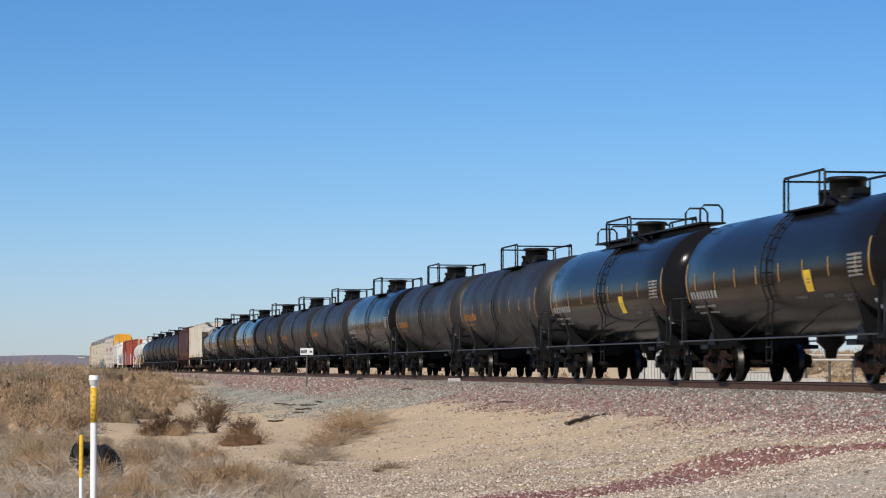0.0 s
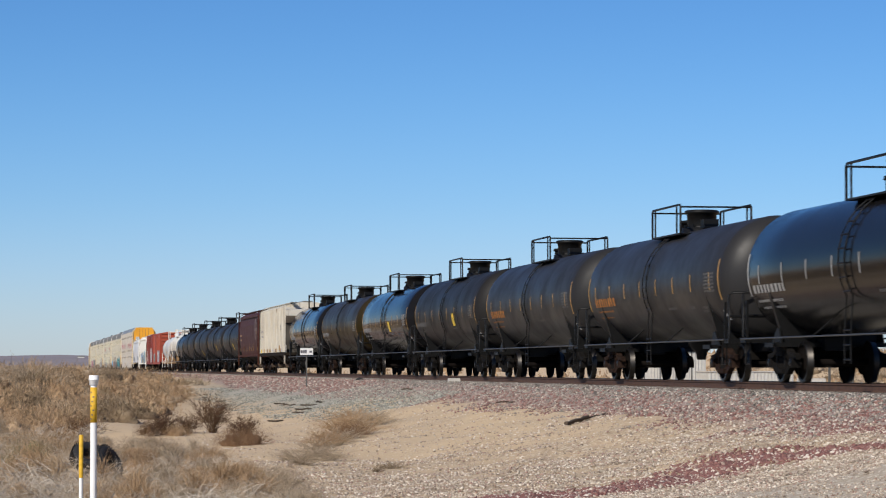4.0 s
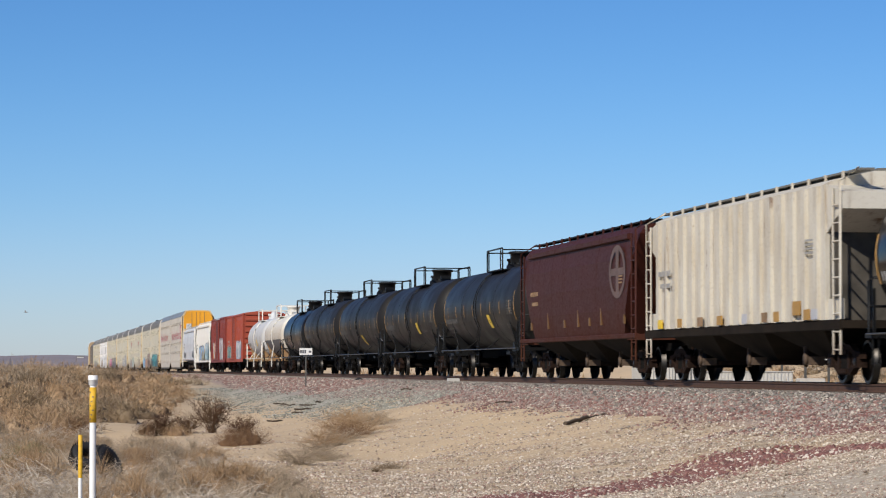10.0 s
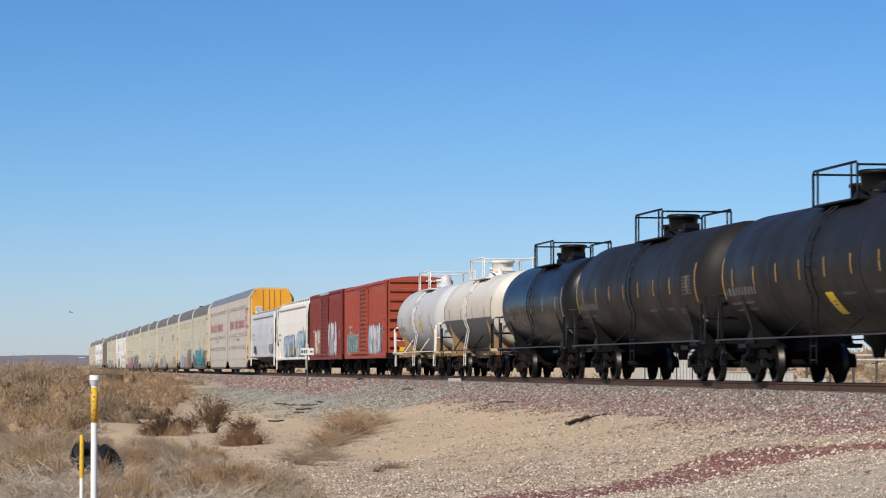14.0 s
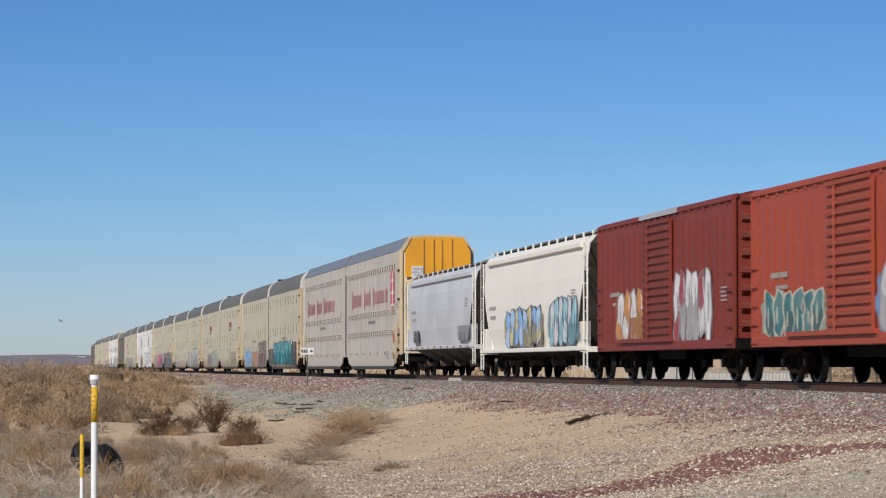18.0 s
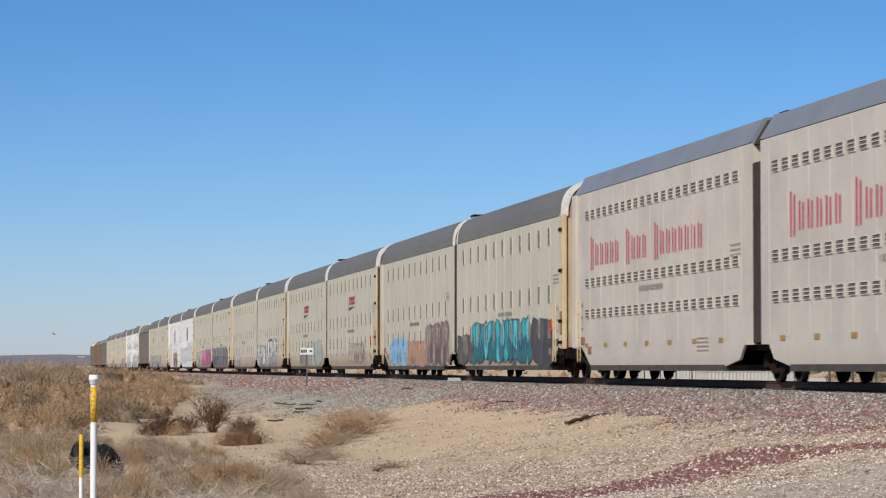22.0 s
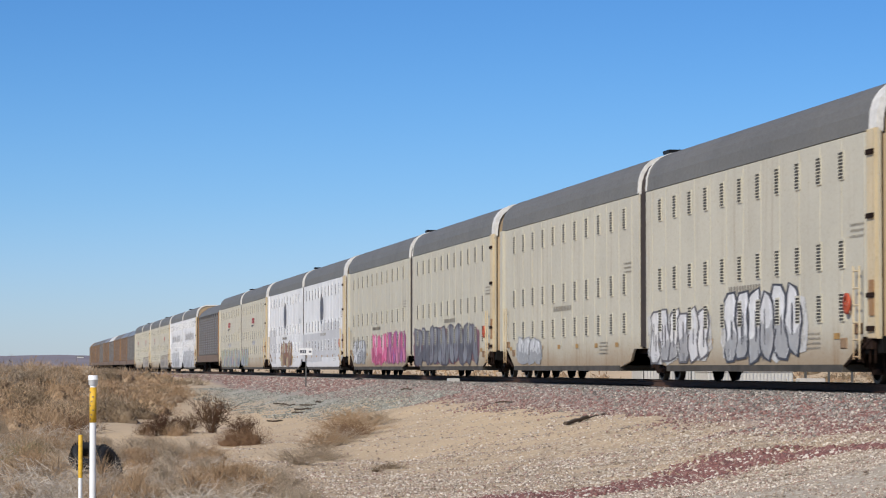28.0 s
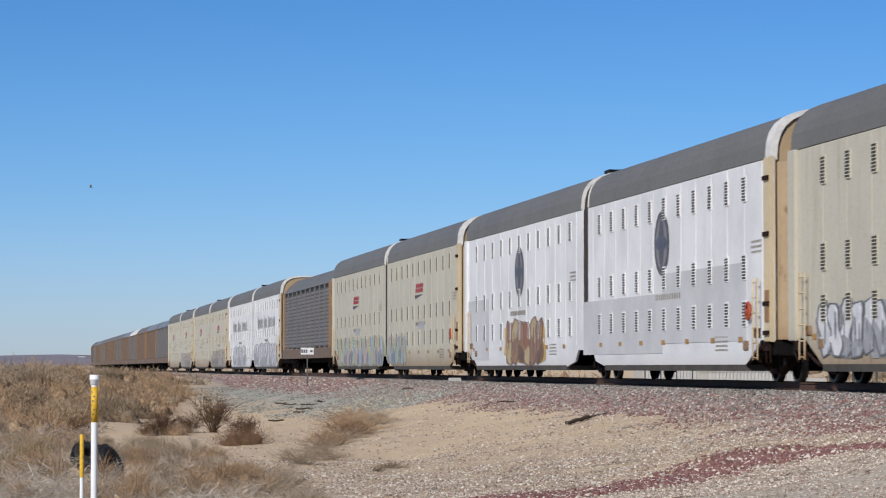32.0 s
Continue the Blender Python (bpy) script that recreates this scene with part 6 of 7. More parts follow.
# seventh: tan with red logo and green-tinged graffiti
car, units, half = auto_rack("tan two-unit autorack with red logo and green-tinged graffiti", CUTS[6], CUTS[7], "rack_tan", "tall", 110)
for (u, y0, y1, out, inn, s) in units:
    wedge_logo(car, (y0 + y1) / 2 + 0.4, 3.45, 1.0)
    part("number_patch", Shape().box(-HW - 0.013, -HW, (y0 + y1) / 2 - 1.2, (y0 + y1) / 2 + 0.6, 1.95, 2.2), M["patch_grey"], car)
graffiti(car, -6.5, -0.6, 0.5, 1.7, [(0.36, 0.44, 0.29), (0.50, 0.30, 0.28), (0.36, 0.38, 0.46)], (0.36, 0.38, 0.29), 6, 71, GX, (0.40, 0.40, 0.28))
graffiti(car, 1.0, 18.5, 0.45, 1.75, [(0.37, 0.45, 0.30), (0.52, 0.32, 0.29), (0.52, 0.48, 0.28), (0.36, 0.38, 0.48)], (0.37, 0.40, 0.30), 13, 72, GX, (0.38, 0.40, 0.28))


# --- older single autoracks with corrugated side panels
def old_rack(label, p0, p1, mat, post, roof="roof_grey", seed=0):
    car, half = car_of("auto_rack_car", label, "autorack car", "freight cars of the train", p0, p1)
    L, w, z0, z1, zr = half - 0.7, 1.52, 1.45, 4.85, 5.78
    pr = [(-w, z0), (-w, z1), (-w * 0.80, z1 + 0.45), (-w * 0.45, zr - 0.06), (0, zr), (w * 0.45, zr - 0.06), (w * 0.80, z1 + 0.45), (w, z1), (w, z0)]
    part("roof", Shape().along_y([(-w, z1 + 0.02), (-w * 0.80, z1 + 0.45), (-w * 0.45, zr - 0.06), (0, zr), (w * 0.45, zr - 0.06), (w * 0.80, z1 + 0.45), (w, z1 + 0.02)], -L + 0.4, L - 0.4), M[roof], car, "grey corrugated roof")
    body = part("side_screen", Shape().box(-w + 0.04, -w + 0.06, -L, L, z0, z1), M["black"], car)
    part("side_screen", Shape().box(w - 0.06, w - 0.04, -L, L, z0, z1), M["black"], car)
    part("deck", Shape().box(-w + 0.1, w - 0.1, -L + 0.5, L - 0.5, 1.3, 1.4), M["under"], car)
    cols = 10
    for i in range(cols):
        a, b2 = -L + 0.35 + (2 * L - 0.7) * i / cols, -L + 0.35 + (2 * L - 0.7) * (i + 1) / cols

        def make():
            q = Shape()
            wd = (b2 - a) / 2 - 0.05
            rows = 16
            h = (z1 - z0 - 0.1) / rows
            v = []
            for j in range(rows):
                z = z0 + 0.05 + j * h
                v += [(0, -wd, z), (0, wd, z), (-0.035, -wd, z + h * 0.35), (-0.035, wd, z + h * 0.35)]
            q.add(v, [(2 * k, 2 * k + 1, 2 * k + 3, 2 * k + 2) for k in range(2 * rows - 1)])
            return q
        me = shared("side_panel %.2f" % half, M[mat], make)
        part("side_panel", me, None, body, at=(-w + 0.035, (a + b2) / 2, 0))
        part("side_panel", me, None, body, at=(w - 0.035, (a + b2) / 2, 0), turn=math.pi)
    for i in range(cols + 1):
        y = -L + 0.35 + (2 * L - 0.7) * i / cols
        for s in (-1, 1):
            part("rack_post", shared("rack_post %d" % (i in (0, cols)), M[post if i in (0, cols) else mat], lambda: Shape().box(-0.05, 0.05, -0.05, 0.05, z0 - 0.3, z1 + 0.03) if i not in (0, cols) else Shape().box(-0.06, 0.06, -0.18, 0.18, z0 - 0.4, z1 + 0.05)), None, body, at=(s * (w - 0.01), y, 0))
    for s in (-1, 1):
        part("deck_sill", Shape().soft(s * w - 0.08, s * w + 0.08, -L, L, 0.85, 1.42), M["rack_brown"], car, "rust-stained deck side sill")
        part("end_arch", Shape().along_y([(x * 1.01, z + 0.02) for x, z in pr], s * (L - 0.2) - 0.2, s * (L - 0.2) + 0.2), M[post], car)
    part("center_sill", Shape().box(-0.4, 0.4, -L, L, 0.62, 0.95), M["under"], car)
    truck(car, -(half - 4.2))
    truck(car, half - 4.2)
    couplers(car, half)
    return car


old_rack("older slate-grey corrugated autorack with ochre end posts", 785.7, 813.2, "rack_slate", "ochre", seed=1)
car, units, half = auto_rack("white two-unit autorack with grey lettering shapes and yellow end", 813.2, 857.5, "rack_white", "tall", 120)
for (u, y0, y1, out, inn, s) in units:
    red_letters(car, (y0 + y1) / 2, 3.5, 13.0, 1.0, [6, 4, 8], M["grey_letter"])
graffiti(car, -half + 4, -2, 0.45, 1.9, [(0.5, 0.5, 0.5), (0.6, 0.6, 0.6)], (0.35, 0.35, 0.35), 7, 81, GX, (0.42, 0.42, 0.42))
graffiti(car, 6, 17, 0.45, 1.9, [(0.5, 0.5, 0.5), (0.62, 0.62, 0.62)], (0.4, 0.4, 0.4), 6, 82, GX, (0.48, 0.48, 0.48))
for k, (a, b2) in enumerate(((857.5, 901.0), (901.0, 944.6))):
    car, units, half = auto_rack("tan two-unit autorack with small grey logo shapes", a, b2, "rack_tan", "tall", 130 + 10 * k)
    for (u, y0, y1, out, inn, s) in units:
        wedge_logo(car, (y0 + y1) / 2 + 0.4, 3.4, 1.0)
    graffiti(car, -half + 3, -3, 0.45, 1.7, [(0.42, 0.36, 0.28), (0.36, 0.33, 0.3)], (0.36, 0.32, 0.26), 8, 91 + k, GX)
P = 944.6
for k, (mat, post, roof) in enumerate([("rack_slate", "rack_slate", "roof_blue"), ("rack_brown", "ochre", "roof_blue"), ("rack_brown", "ochre", "roof_grey"), ("rack_slate", "rack_brown", "pipe_white"), ("rack_brown", "ochre", "roof_blue"),
                                       ("rack_slate", "rack_brown", "roof_grey"), ("rack_brown", "ochre", "roof_grey"), ("rack_brown", "rack_brown", "roof_grey"), ("rack_slate", "ochre", "roof_grey"), ("rack_brown", "rack_brown", "roof_blue"),
                                       ("rack_slate", "rack_brown", "roof_grey"), ("rack_brown", "rack_brown", "roof_grey")]):
    lab = {"rack_slate": "older slate-grey corrugated autorack", "rack_brown": "older brown corrugated autorack"}[mat]
    old_rack(lab + (" with pale roof" if roof == "pipe_white" else " with rusty posts"), P, P + 27.0, mat, post, roof, k)
    P += 27.0

# ---------------------------------------------------------------- beside the line
def on_land(x, y, dz=0.0):
    return (x, y, float(land(x, y)) + dz)


def marker_posts():
    x, y, z = on_land(EYE.x + 0.93, 33.0)
    post = thing("marker_post", "tall white plastic marker pipe with a faded yellow sleeve", "marker post", "utility markers in the brush")
    top = 0.245
    part("pipe", Shape().lathe([(z - 0.3, 0.038), (top - 0.09, 0.038)], 18, "z"), M["pvc"], post)
    part("sleeve", Shape().lathe([(top - 0.55, 0.039), (top - 0.55, 0.0405), (top - 0.14, 0.0405), (top - 0.14, 0.039)], 18, "z"), M["marker_yellow"], post, "faded yellow sleeve with worn print")
    part("cap", Shape().lathe([(top - 0.115, 0.042), (top - 0.11, 0.052), (top - 0.06, 0.053), (top - 0.055, 0.061), (top - 0.045, 0.061), (top - 0.04, 0.055), (top - 0.006, 0.057), (top, 0.05), (top, 0.001)], 18, "z"), M["pvc"], post, "white ribbed cap")
    sh = Shape()
    for k in range(7):
        a = math.radians(205 + (k % 3) * 22)
        zz = top - 0.52 + k * 0.052
        sh.add([(0.0415 * math.cos(a + d), 0.0415 * math.sin(a + d), zz + e) for d, e in ((0, 0), (0.5, 0), (0.5, 0.018), (0, 0.018))], [(0, 1, 2, 3)])
    part("print", sh, M["dark_letter"], post, "dark worn print, not readable")
    post.location = (x, y, 0)
    x, y, z = on_land(EYE.x + 0.74, 31.0)
    post = thing("marker_post", "short thin white post with a yellow top", "marker post", "utility markers in the brush")
    top = -0.40
    part("stake", Shape().lathe([(z - 0.3, 0.022), (top - 0.47, 0.022)], 12, "z"), M["pvc"], post)
    part("sleeve", Shape().lathe([(top - 0.47, 0.024), (top - 0.01, 0.024), (top, 0.02), (top, 0.001)], 12, "z"), M["marker_yellow"], post, "yellow painted upper part")
    post.location = (x, y, 0)


def line_sign():
    x, y = -4.15, 135.0
    z = float(land(x, y))
    sign = thing("line_sign", "small white sign on a thin metal post beside the track", "sign")
    part("post", Shape().box(-0.03, 0.03, -0.02, 0.02, z - 0.2, 1.28), M["post"], sign)
    part("panel", Shape().box(-0.31, 0.31, -0.045, -0.025, 0.96, 1.29), M["white"], sign, "white sign panel")
    sh = Shape()
    for k, (a, b) in enumerate(((-0.29, -0.19), (-0.17, -0.09), (-0.07, 0.01), (0.14, 0.26))):
        sh.box(a, b, -0.051, -0.046, 1.04 + (0.03 if k == 3 else 0), 1.20 - (0.03 if k == 3 else 0))
    part("print", sh, M["dark_letter"], sign, "dark lettering bars, not readable")
    sign.location, sign.rotation_euler = (x, y, 0), (0, 0, -0.15)


def tyre(px, py, lift, rx, rz, s=1.0):
    x, y, z = pixel_ground(px, py)
    ob = thing("old_tyre", "worn black rubber tyre dumped in the dry brush", "tyre", "dumped tyres")
    prof = []
    for i in range(15):
        a = 2 * math.pi * i / 14
        c, q = math.cos(a), math.sin(a)
        prof.append((0.14 * math.copysign(abs(q) ** 0.7, q), 0.235 + 0.105 * c))
    part("casing", Shape().lathe(prof, 30, "z"), M["rubber"], ob)
    lugs = Shape()
    for i in range(36):
        a = 2 * math.pi * i / 36
        lugs.pipe([(0.337 * math.cos(a), 0.337 * math.sin(a), -0.11), (0.34 * math.cos(a + 0.06), 0.34 * math.sin(a + 0.06), 0.11)], 0.012, 4)
    part("tread", lugs, M["rubber"], ob)
    ob.matrix_world = Matrix.Translation((x, y, z + lift)) @ Euler((rx, 0, rz)).to_matrix().to_4x4() @ Matrix.Scale(s, 4)


marker_posts()
line_sign()
tyre(190, 850, 0.25, 1.15, 1.0, 0.95)
tyre(158, 838, 0.28, 0.75, 0.35, 0.95)


# ---------------------------------------------------------------- plants
def strand(v, f, pts, width, rs):
    """A thin tapering stem through points."""
    k = len(v)
    side = (pts[-1] - pts[0]).cross(Vector((rs.gauss(0, 1), rs.gauss(0, 1), rs.gauss(0, 0.4))))
    side = side.normalized() * width if side.length > 1e-6 else Vector((width, 0, 0))
    for i, p in enumerate(pts[:-1]):
        w = side * (1 - 0.6 * i / len(pts))
        v += [tuple(p - w), tuple(p + w)]
    v.append(tuple(pts[-1]))
    for i in range(len(pts) - 2):
        a = k + 2 * i
        f += [(a, a + 1, a + 3), (a, a + 3, a + 2)]
    a = k + 2 * (len(pts) - 2)
    f.append((a, a + 1, a + 2))


def puff(rs, twigs, spread, up, length, width, core=0.60, rings=6, around=14, upward=0.45):
    """A rounded dry bush: an uneven dense heart with fine twigs standing out of it."""
    v, f = [], []
    ph = [rs.uniform(0, 6.28) for i in range(6)]

    def lump(a, e):
        return 1 + 0.20 * math.sin(2 * a + ph[0]) * math.cos(e) + 0.15 * math.sin(3 * a + ph[1] + 2 * e) + 0.11 * math.sin(5 * a + ph[2]) * math.sin(3 * e + ph[3]) + 0.07 * math.sin(9 * a + 6 * e + ph[4])

    def spot(a, e, q):
        r = lump(a, e) * q
        return Vector((math.cos(a) * math.cos(e) * spread * r, math.sin(a) * math.cos(e) * spread * r, math.sin(e) * up * r))
    for i in range(rings):
        for j in range(around):
            v.append(tuple(spot(6.283 * (j + 0.5 * (i % 2)) / around, 1.45 * i / (rings - 1), core * rs.uniform(0.75, 1.08))))
    for i in range(rings - 1):
        for j in range(around):
            a, b = i * around + j, i * around + (j + 1) % around
            f += [(a, b, b + around), (a, b + around, a + around)]
    v.append((0, 0, up * core * lump(0, 1.5)))
    f += [((rings - 1) * around + j, (rings - 1) * around + (j + 1) % around, len(v) - 1) for j in range(around)]
    for i in range(twigs):
        a, e = rs.uniform(0, 6.283), math.asin(rs.uniform(0.0, 1.0) ** 0.8)
        p = spot(a, e, rs.uniform(core * 0.9, 0.97))
        d = (p.normalized() * 0.55 + Vector((rs.gauss(0, 0.45), rs.gauss(0, 0.45), upward + rs.gauss(0, 0.4)))).normalized() * length * rs.uniform(0.4, 1.5)
        q = d.cross(Vector((rs.gauss(0, 1), rs.gauss(0, 1), rs.gauss(0, 1)))).normalized() * width * rs.uniform(0.6, 1.4)
        k = len(v)
        v += [tuple(p - q), tuple(p + q), tuple(p + d)]
        f += [(k, k + 1, k + 2)]
    return v, f


def tuft(rs, blades, spread, up, width, droop=0.35):
    """Dry bunch grass: long fine blades arching from one root."""
    v, f = [], []
    for i in range(blades):
        a, out = rs.uniform(0, 6.283), spread * rs.uniform(0.1, 1.0)
        h = up * rs.uniform(0.5, 1.0)
        root = Vector((rs.gauss(0, 0.12), rs.gauss(0, 0.12), 0)) * spread
        d = Vector((math.cos(a), math.sin(a), 0)) * out
        strand(v, f, [root, root + d * 0.35 + Vector((0, 0, h * 0.65)), root + d + Vector((0, 0, h * (1 - droop * rs.uniform(0, 1))))], width * rs.uniform(0.7, 1.3), rs)
    return v, f


def tangle(rs, stems, spread, up, width):
    """Bleached dead twigs lying and forking over one another."""
    v, f = [], []
    for i in range(stems):
        a = rs.uniform(0, 6.283)
        p = Vector((rs.uniform(-1, 1) * spread, rs.uniform(-1, 1) * spread, rs.uniform(0.0, 0.7) * up))
        d = Vector((math.cos(a), math.sin(a), rs.uniform(-0.1, 0.7))) * spread * rs.uniform(0.25, 0.7)
        bow = Vector((rs.gauss(0, 0.1), rs.gauss(0, 0.1), rs.uniform(0, 0.18))) * spread
        strand(v, f, [p, p + d * 0.5 + bow, p + d], width * rs.uniform(0.7, 1.4), rs)
        for j in range(2):
            q = p + d * rs.uniform(0.3, 0.8) + bow * 0.7
            strand(v, f, [q, q + Vector((rs.gauss(0, 1), rs.gauss(0, 1), rs.gauss(0.5, 0.6))) * spread * 0.16], width * 0.7, rs)
    return v, f


def wisp(rs, stems, spread, up, width, leaves=0):
    """An open bush: forking stems from the root, ending in sprays of fine twigs."""
    v, f = [], []
    for i in range(stems):
        a = rs.uniform(0, 6.283)
        out, h = spread * rs.uniform(0.1, 1.0) ** 0.7, up * rs.uniform(0.25, 1.0)
        root = Vector((rs.gauss(0, 0.1), rs.gauss(0, 0.1), 0)) * spread
        tip = root + Vector((math.cos(a) * out, math.sin(a) * out, h * (1 - 0.3 * out / spread)))
        mid = root.lerp(tip, 0.5) + Vector((rs.gauss(0, 0.06), rs.gauss(0, 0.06), 0.12)) * up
        strand(v, f, [root, mid, tip], width * 1.5, rs)
        for j in range(9):
            q = mid.lerp(tip, rs.uniform(-0.3, 1.0))
            d = ((tip - root).normalized() * 0.6 + Vector((rs.gauss(0, 0.6), rs.gauss(0, 0.6), rs.gauss(0.2, 0.4)))) * up * rs.uniform(0.12, 0.3)
            strand(v, f, [q, q + d], width * rs.uniform(0.6, 1.2), rs)
            for k in range(leaves):
                p = q + d * rs.uniform(0.3, 1.1) + Vector((rs.gauss(0, 0.02), rs.gauss(0, 0.02), rs.gauss(0, 0.02)))
                e = Vector((rs.gauss(0, 1), rs.gauss(0, 1), rs.gauss(0, 1))).normalized() * rs.uniform(0.016, 0.034)
                strand(v, f, [p, p + e], 0.010, rs)
    return v, f


RS = random.Random(5)
BRUSH = {
    "round": [puff(RS, 3000, 0.62, 0.55, 0.10, 0.0034) for i in range(2)],
    "low": [puff(RS, 1300, 0.75, 0.30, 0.09, 0.0034, rings=4) for i in range(2)],
    "tuft": [tuft(RS, 170, 0.42, 0.62, 0.0034) for i in range(2)],
    "tangle": [tangle(RS, 70, 0.7, 0.35, 0.0038)],
    "open": [wisp(RS, 75, 0.58, 0.95, 0.005, 4) for i in range(2)],
    "wisp": [wisp(RS, 120, 0.70, 0.62, 0.0030) for i in range(2)],
    "mid": [puff(RS, 720, 0.70, 0.50, 0.095, 0.0075, core=0.59, rings=5, around=10, upward=0.30) for i in range(3)],
    "far": [puff(RS, 110, 0.70, 0.46, 0.16, 0.016, rings=3, around=6) for i in range(3)],
    "plain": [puff(RS, 14, 0.7, 0.5, 0.3, 0.03, rings=2, around=6) for i in range(2)],
}


def shrub(name, label, px, py, kind, mat, s, sz=1.0, seed=0):
    x, y, z = pixel_ground(px, py)
    pick = seed % len(BRUSH[kind])
    key = ("plant", kind, pick, mat)
    if key not in MESHES:
        MESHES[key] = quick_mesh(name, np.array(BRUSH[kind][pick][0]), np.array(BRUSH[kind][pick][1]), M[mat])
    ob = tagged(new(name, MESHES[key]), label, "shrub", "shrubs of the wash")
    ob.matrix_world = Matrix.Translation((x, y, z - 0.03)) @ Matrix.Rotation(seed * 1.7, 4, "Z") @ Matrix.Diagonal((s, s, s * sz, 1))


SHRUBS = [
    ("dry_shrub", "rust-brown dry shrub on the sandy slope", 266, 772, "round", "brush_brown", 0.85, 1.05),
    ("dry_shrub", "rust-brown open shrub on the sandy slope", 292, 770, "open", "brush_brown", 0.85, 1.05),
    ("dry_shrub", "small brown dry shrub on the sandy slope", 336, 768, "open", "brush_brown", 0.75, 0.95),
    ("dry_shrub", "pale gold dry shrub between brown ones", 312, 772, "round", "brush_gold", 0.8, 0.9),
    ("creosote_bush", "open brown bush with bare twigs", 376, 766, "open", "brush_brown", 1.15, 1.2),
    ("dry_shrub", "golden brown shrub with dark top twigs", 432, 780, "open", "brush_brown", 0.85, 1.1),
    ("dry_shrub", "golden dry shrub at the foot of the bank", 415, 789, "round", "brush_rust", 0.9, 0.9),
    ("dry_shrub", "golden dry shrub at the foot of the bank", 442, 787, "round", "brush_rust", 0.9, 0.95),
    ("dry_shrub", "wide grey dead shrub on the sandy bank", 600, 790, "wisp", "brush_grey", 1.2, 0.9),
    ("dry_shrub", "wide grey-gold dead shrub on the sandy bank", 645, 768, "wisp", "brush_gold", 1.25, 0.95),
    ("dry_shrub", "golden dry shrub on the sandy bank", 600, 768, "wisp", "brush_gold", 1.25, 1.0),
    ("dry_shrub", "low grey dead shrub on the sandy bank", 560, 806, "wisp", "brush_grey", 1.1, 0.7),
    ("dry_shrub", "wispy grey-gold shrub on the sandy bank", 620, 776, "wisp", "brush_rust", 1.1, 0.9),
    ("dry_shrub", "wispy grey-gold shrub on the sandy bank", 668, 752, "wisp", "brush_grey", 1.2, 0.8),
    ("dry_shrub", "wispy grey-gold shrub on the sandy bank", 622, 752, "wisp", "brush_gold", 1.3, 0.9),
    ("dry_shrub", "wispy grey dead shrub on the sandy bank", 572, 790, "wisp", "brush_gold", 1.1, 0.8),
    ("dry_shrub", "flattened grey dead shrub on the sandy bank", 530, 822, "wisp", "brush_grey", 1.3, 0.55),
    ("dry_shrub", "flattened grey dead shrub on the sandy bank", 575, 815, "wisp", "brush_grey", 1.2, 0.5),
    ("dry_shrub", "small dark grey low shrub on the gravel", 668, 836, "tuft", "brush_olive", 0.75, 0.42),
    ("dry_shrub", "small dark grey low shrub on the gravel", 692, 830, "wisp", "brush_olive", 0.65, 0.5),
    ("dry_shrub", "golden grass bush at the foot of the bank", 392, 870, "tuft", "brush_gold", 1.3, 0.9),
    ("dry_shrub", "golden grass bush at the foot of the bank", 432, 868, "round", "brush_gold", 0.9, 1.0),
    ("dry_shrub", "golden grass bush at the foot of the bank", 345, 880, "tuft", "brush_gold", 1.2, 0.9),
    ("dry_shrub", "grey dead bush at the foot of the bank", 500, 868, "wisp", "brush_grey", 0.9, 0.9),
    ("dry_shrub", "grey dead bush at the foot of the bank", 470, 858, "wisp", "brush_grey", 1.0, 0.9),
    ("dry_shrub", "olive-green grass tuft among grey brush", 40, 826, "tuft", "brush_green", 1.2, 0.9),
    ("dry_shrub", "olive-green grass tuft among grey brush", 68, 822, "tuft", "brush_green", 1.1, 0.9),
    ("dry_shrub", "olive-green grass tuft among grey brush", 12, 838, "tuft", "brush_green", 1.0, 0.8),
    ("dry_shrub", "golden brown dry shrub beside the marker posts", 100, 768, "round", "brush_gold", 1.7, 1.1),
    ("dry_shrub", "golden brown dry shrub beside the marker posts", 134, 768, "round", "brush_rust", 1.2, 0.95),
    ("dry_shrub", "pale dead shrub on the knoll", 50, 692, "wisp", "brush_grey", 2.6, 1.2),
    ("dry_shrub", "pale dead shrub on the knoll", 72, 700, "round", "brush_olive", 1.9, 1.1),
]
for i, (nm, lab, px, py, kind, mat, s, sz) in enumerate(SHRUBS):
    shrub(nm, lab, px, py, kind, mat, s, sz, i)


def field(name, kind, mat, count, rect, size, seed, label, keep):
    """Brush over a stretch of the land, in one mesh."""
    rs = np.random.RandomState(seed)
    x, y = rs.uniform(rect[0], rect[1], count * 5), rs.uniform(rect[2], rect[3], count * 5)
    ok = keep(x, y)
    x, y = x[ok][:count], y[ok][:count]
    size = size[0] + (size[1] - size[0]) * rs.uniform(0, 1, len(x)) ** 2.3
    pts = np.stack([x, y, land(x, y) - 0.03], 1)
    return scatter(name, pts, size, BRUSH[kind], M[mat], label, "brush", 1.0, seed, 0.12)


lateral = lambda x, y: np.abs(x - bend(y))
clump = lambda x, y, w, s, lim: ripple(x, y, w, s) > lim
TX, TY, TZ = pixel_ground(172, 842)
off_tyres = lambda x, y: ~((np.abs(x - TX - 0.035 * (y - TY)) < 0.62) & (y > TY - 3.0) & (y < TY + 1.2))
at_tyres = lambda x, y: (np.abs(x - TX - 0.035 * (y - TY)) < 0.75) & (y > TY - 4.0) & (y < TY + 0.8)
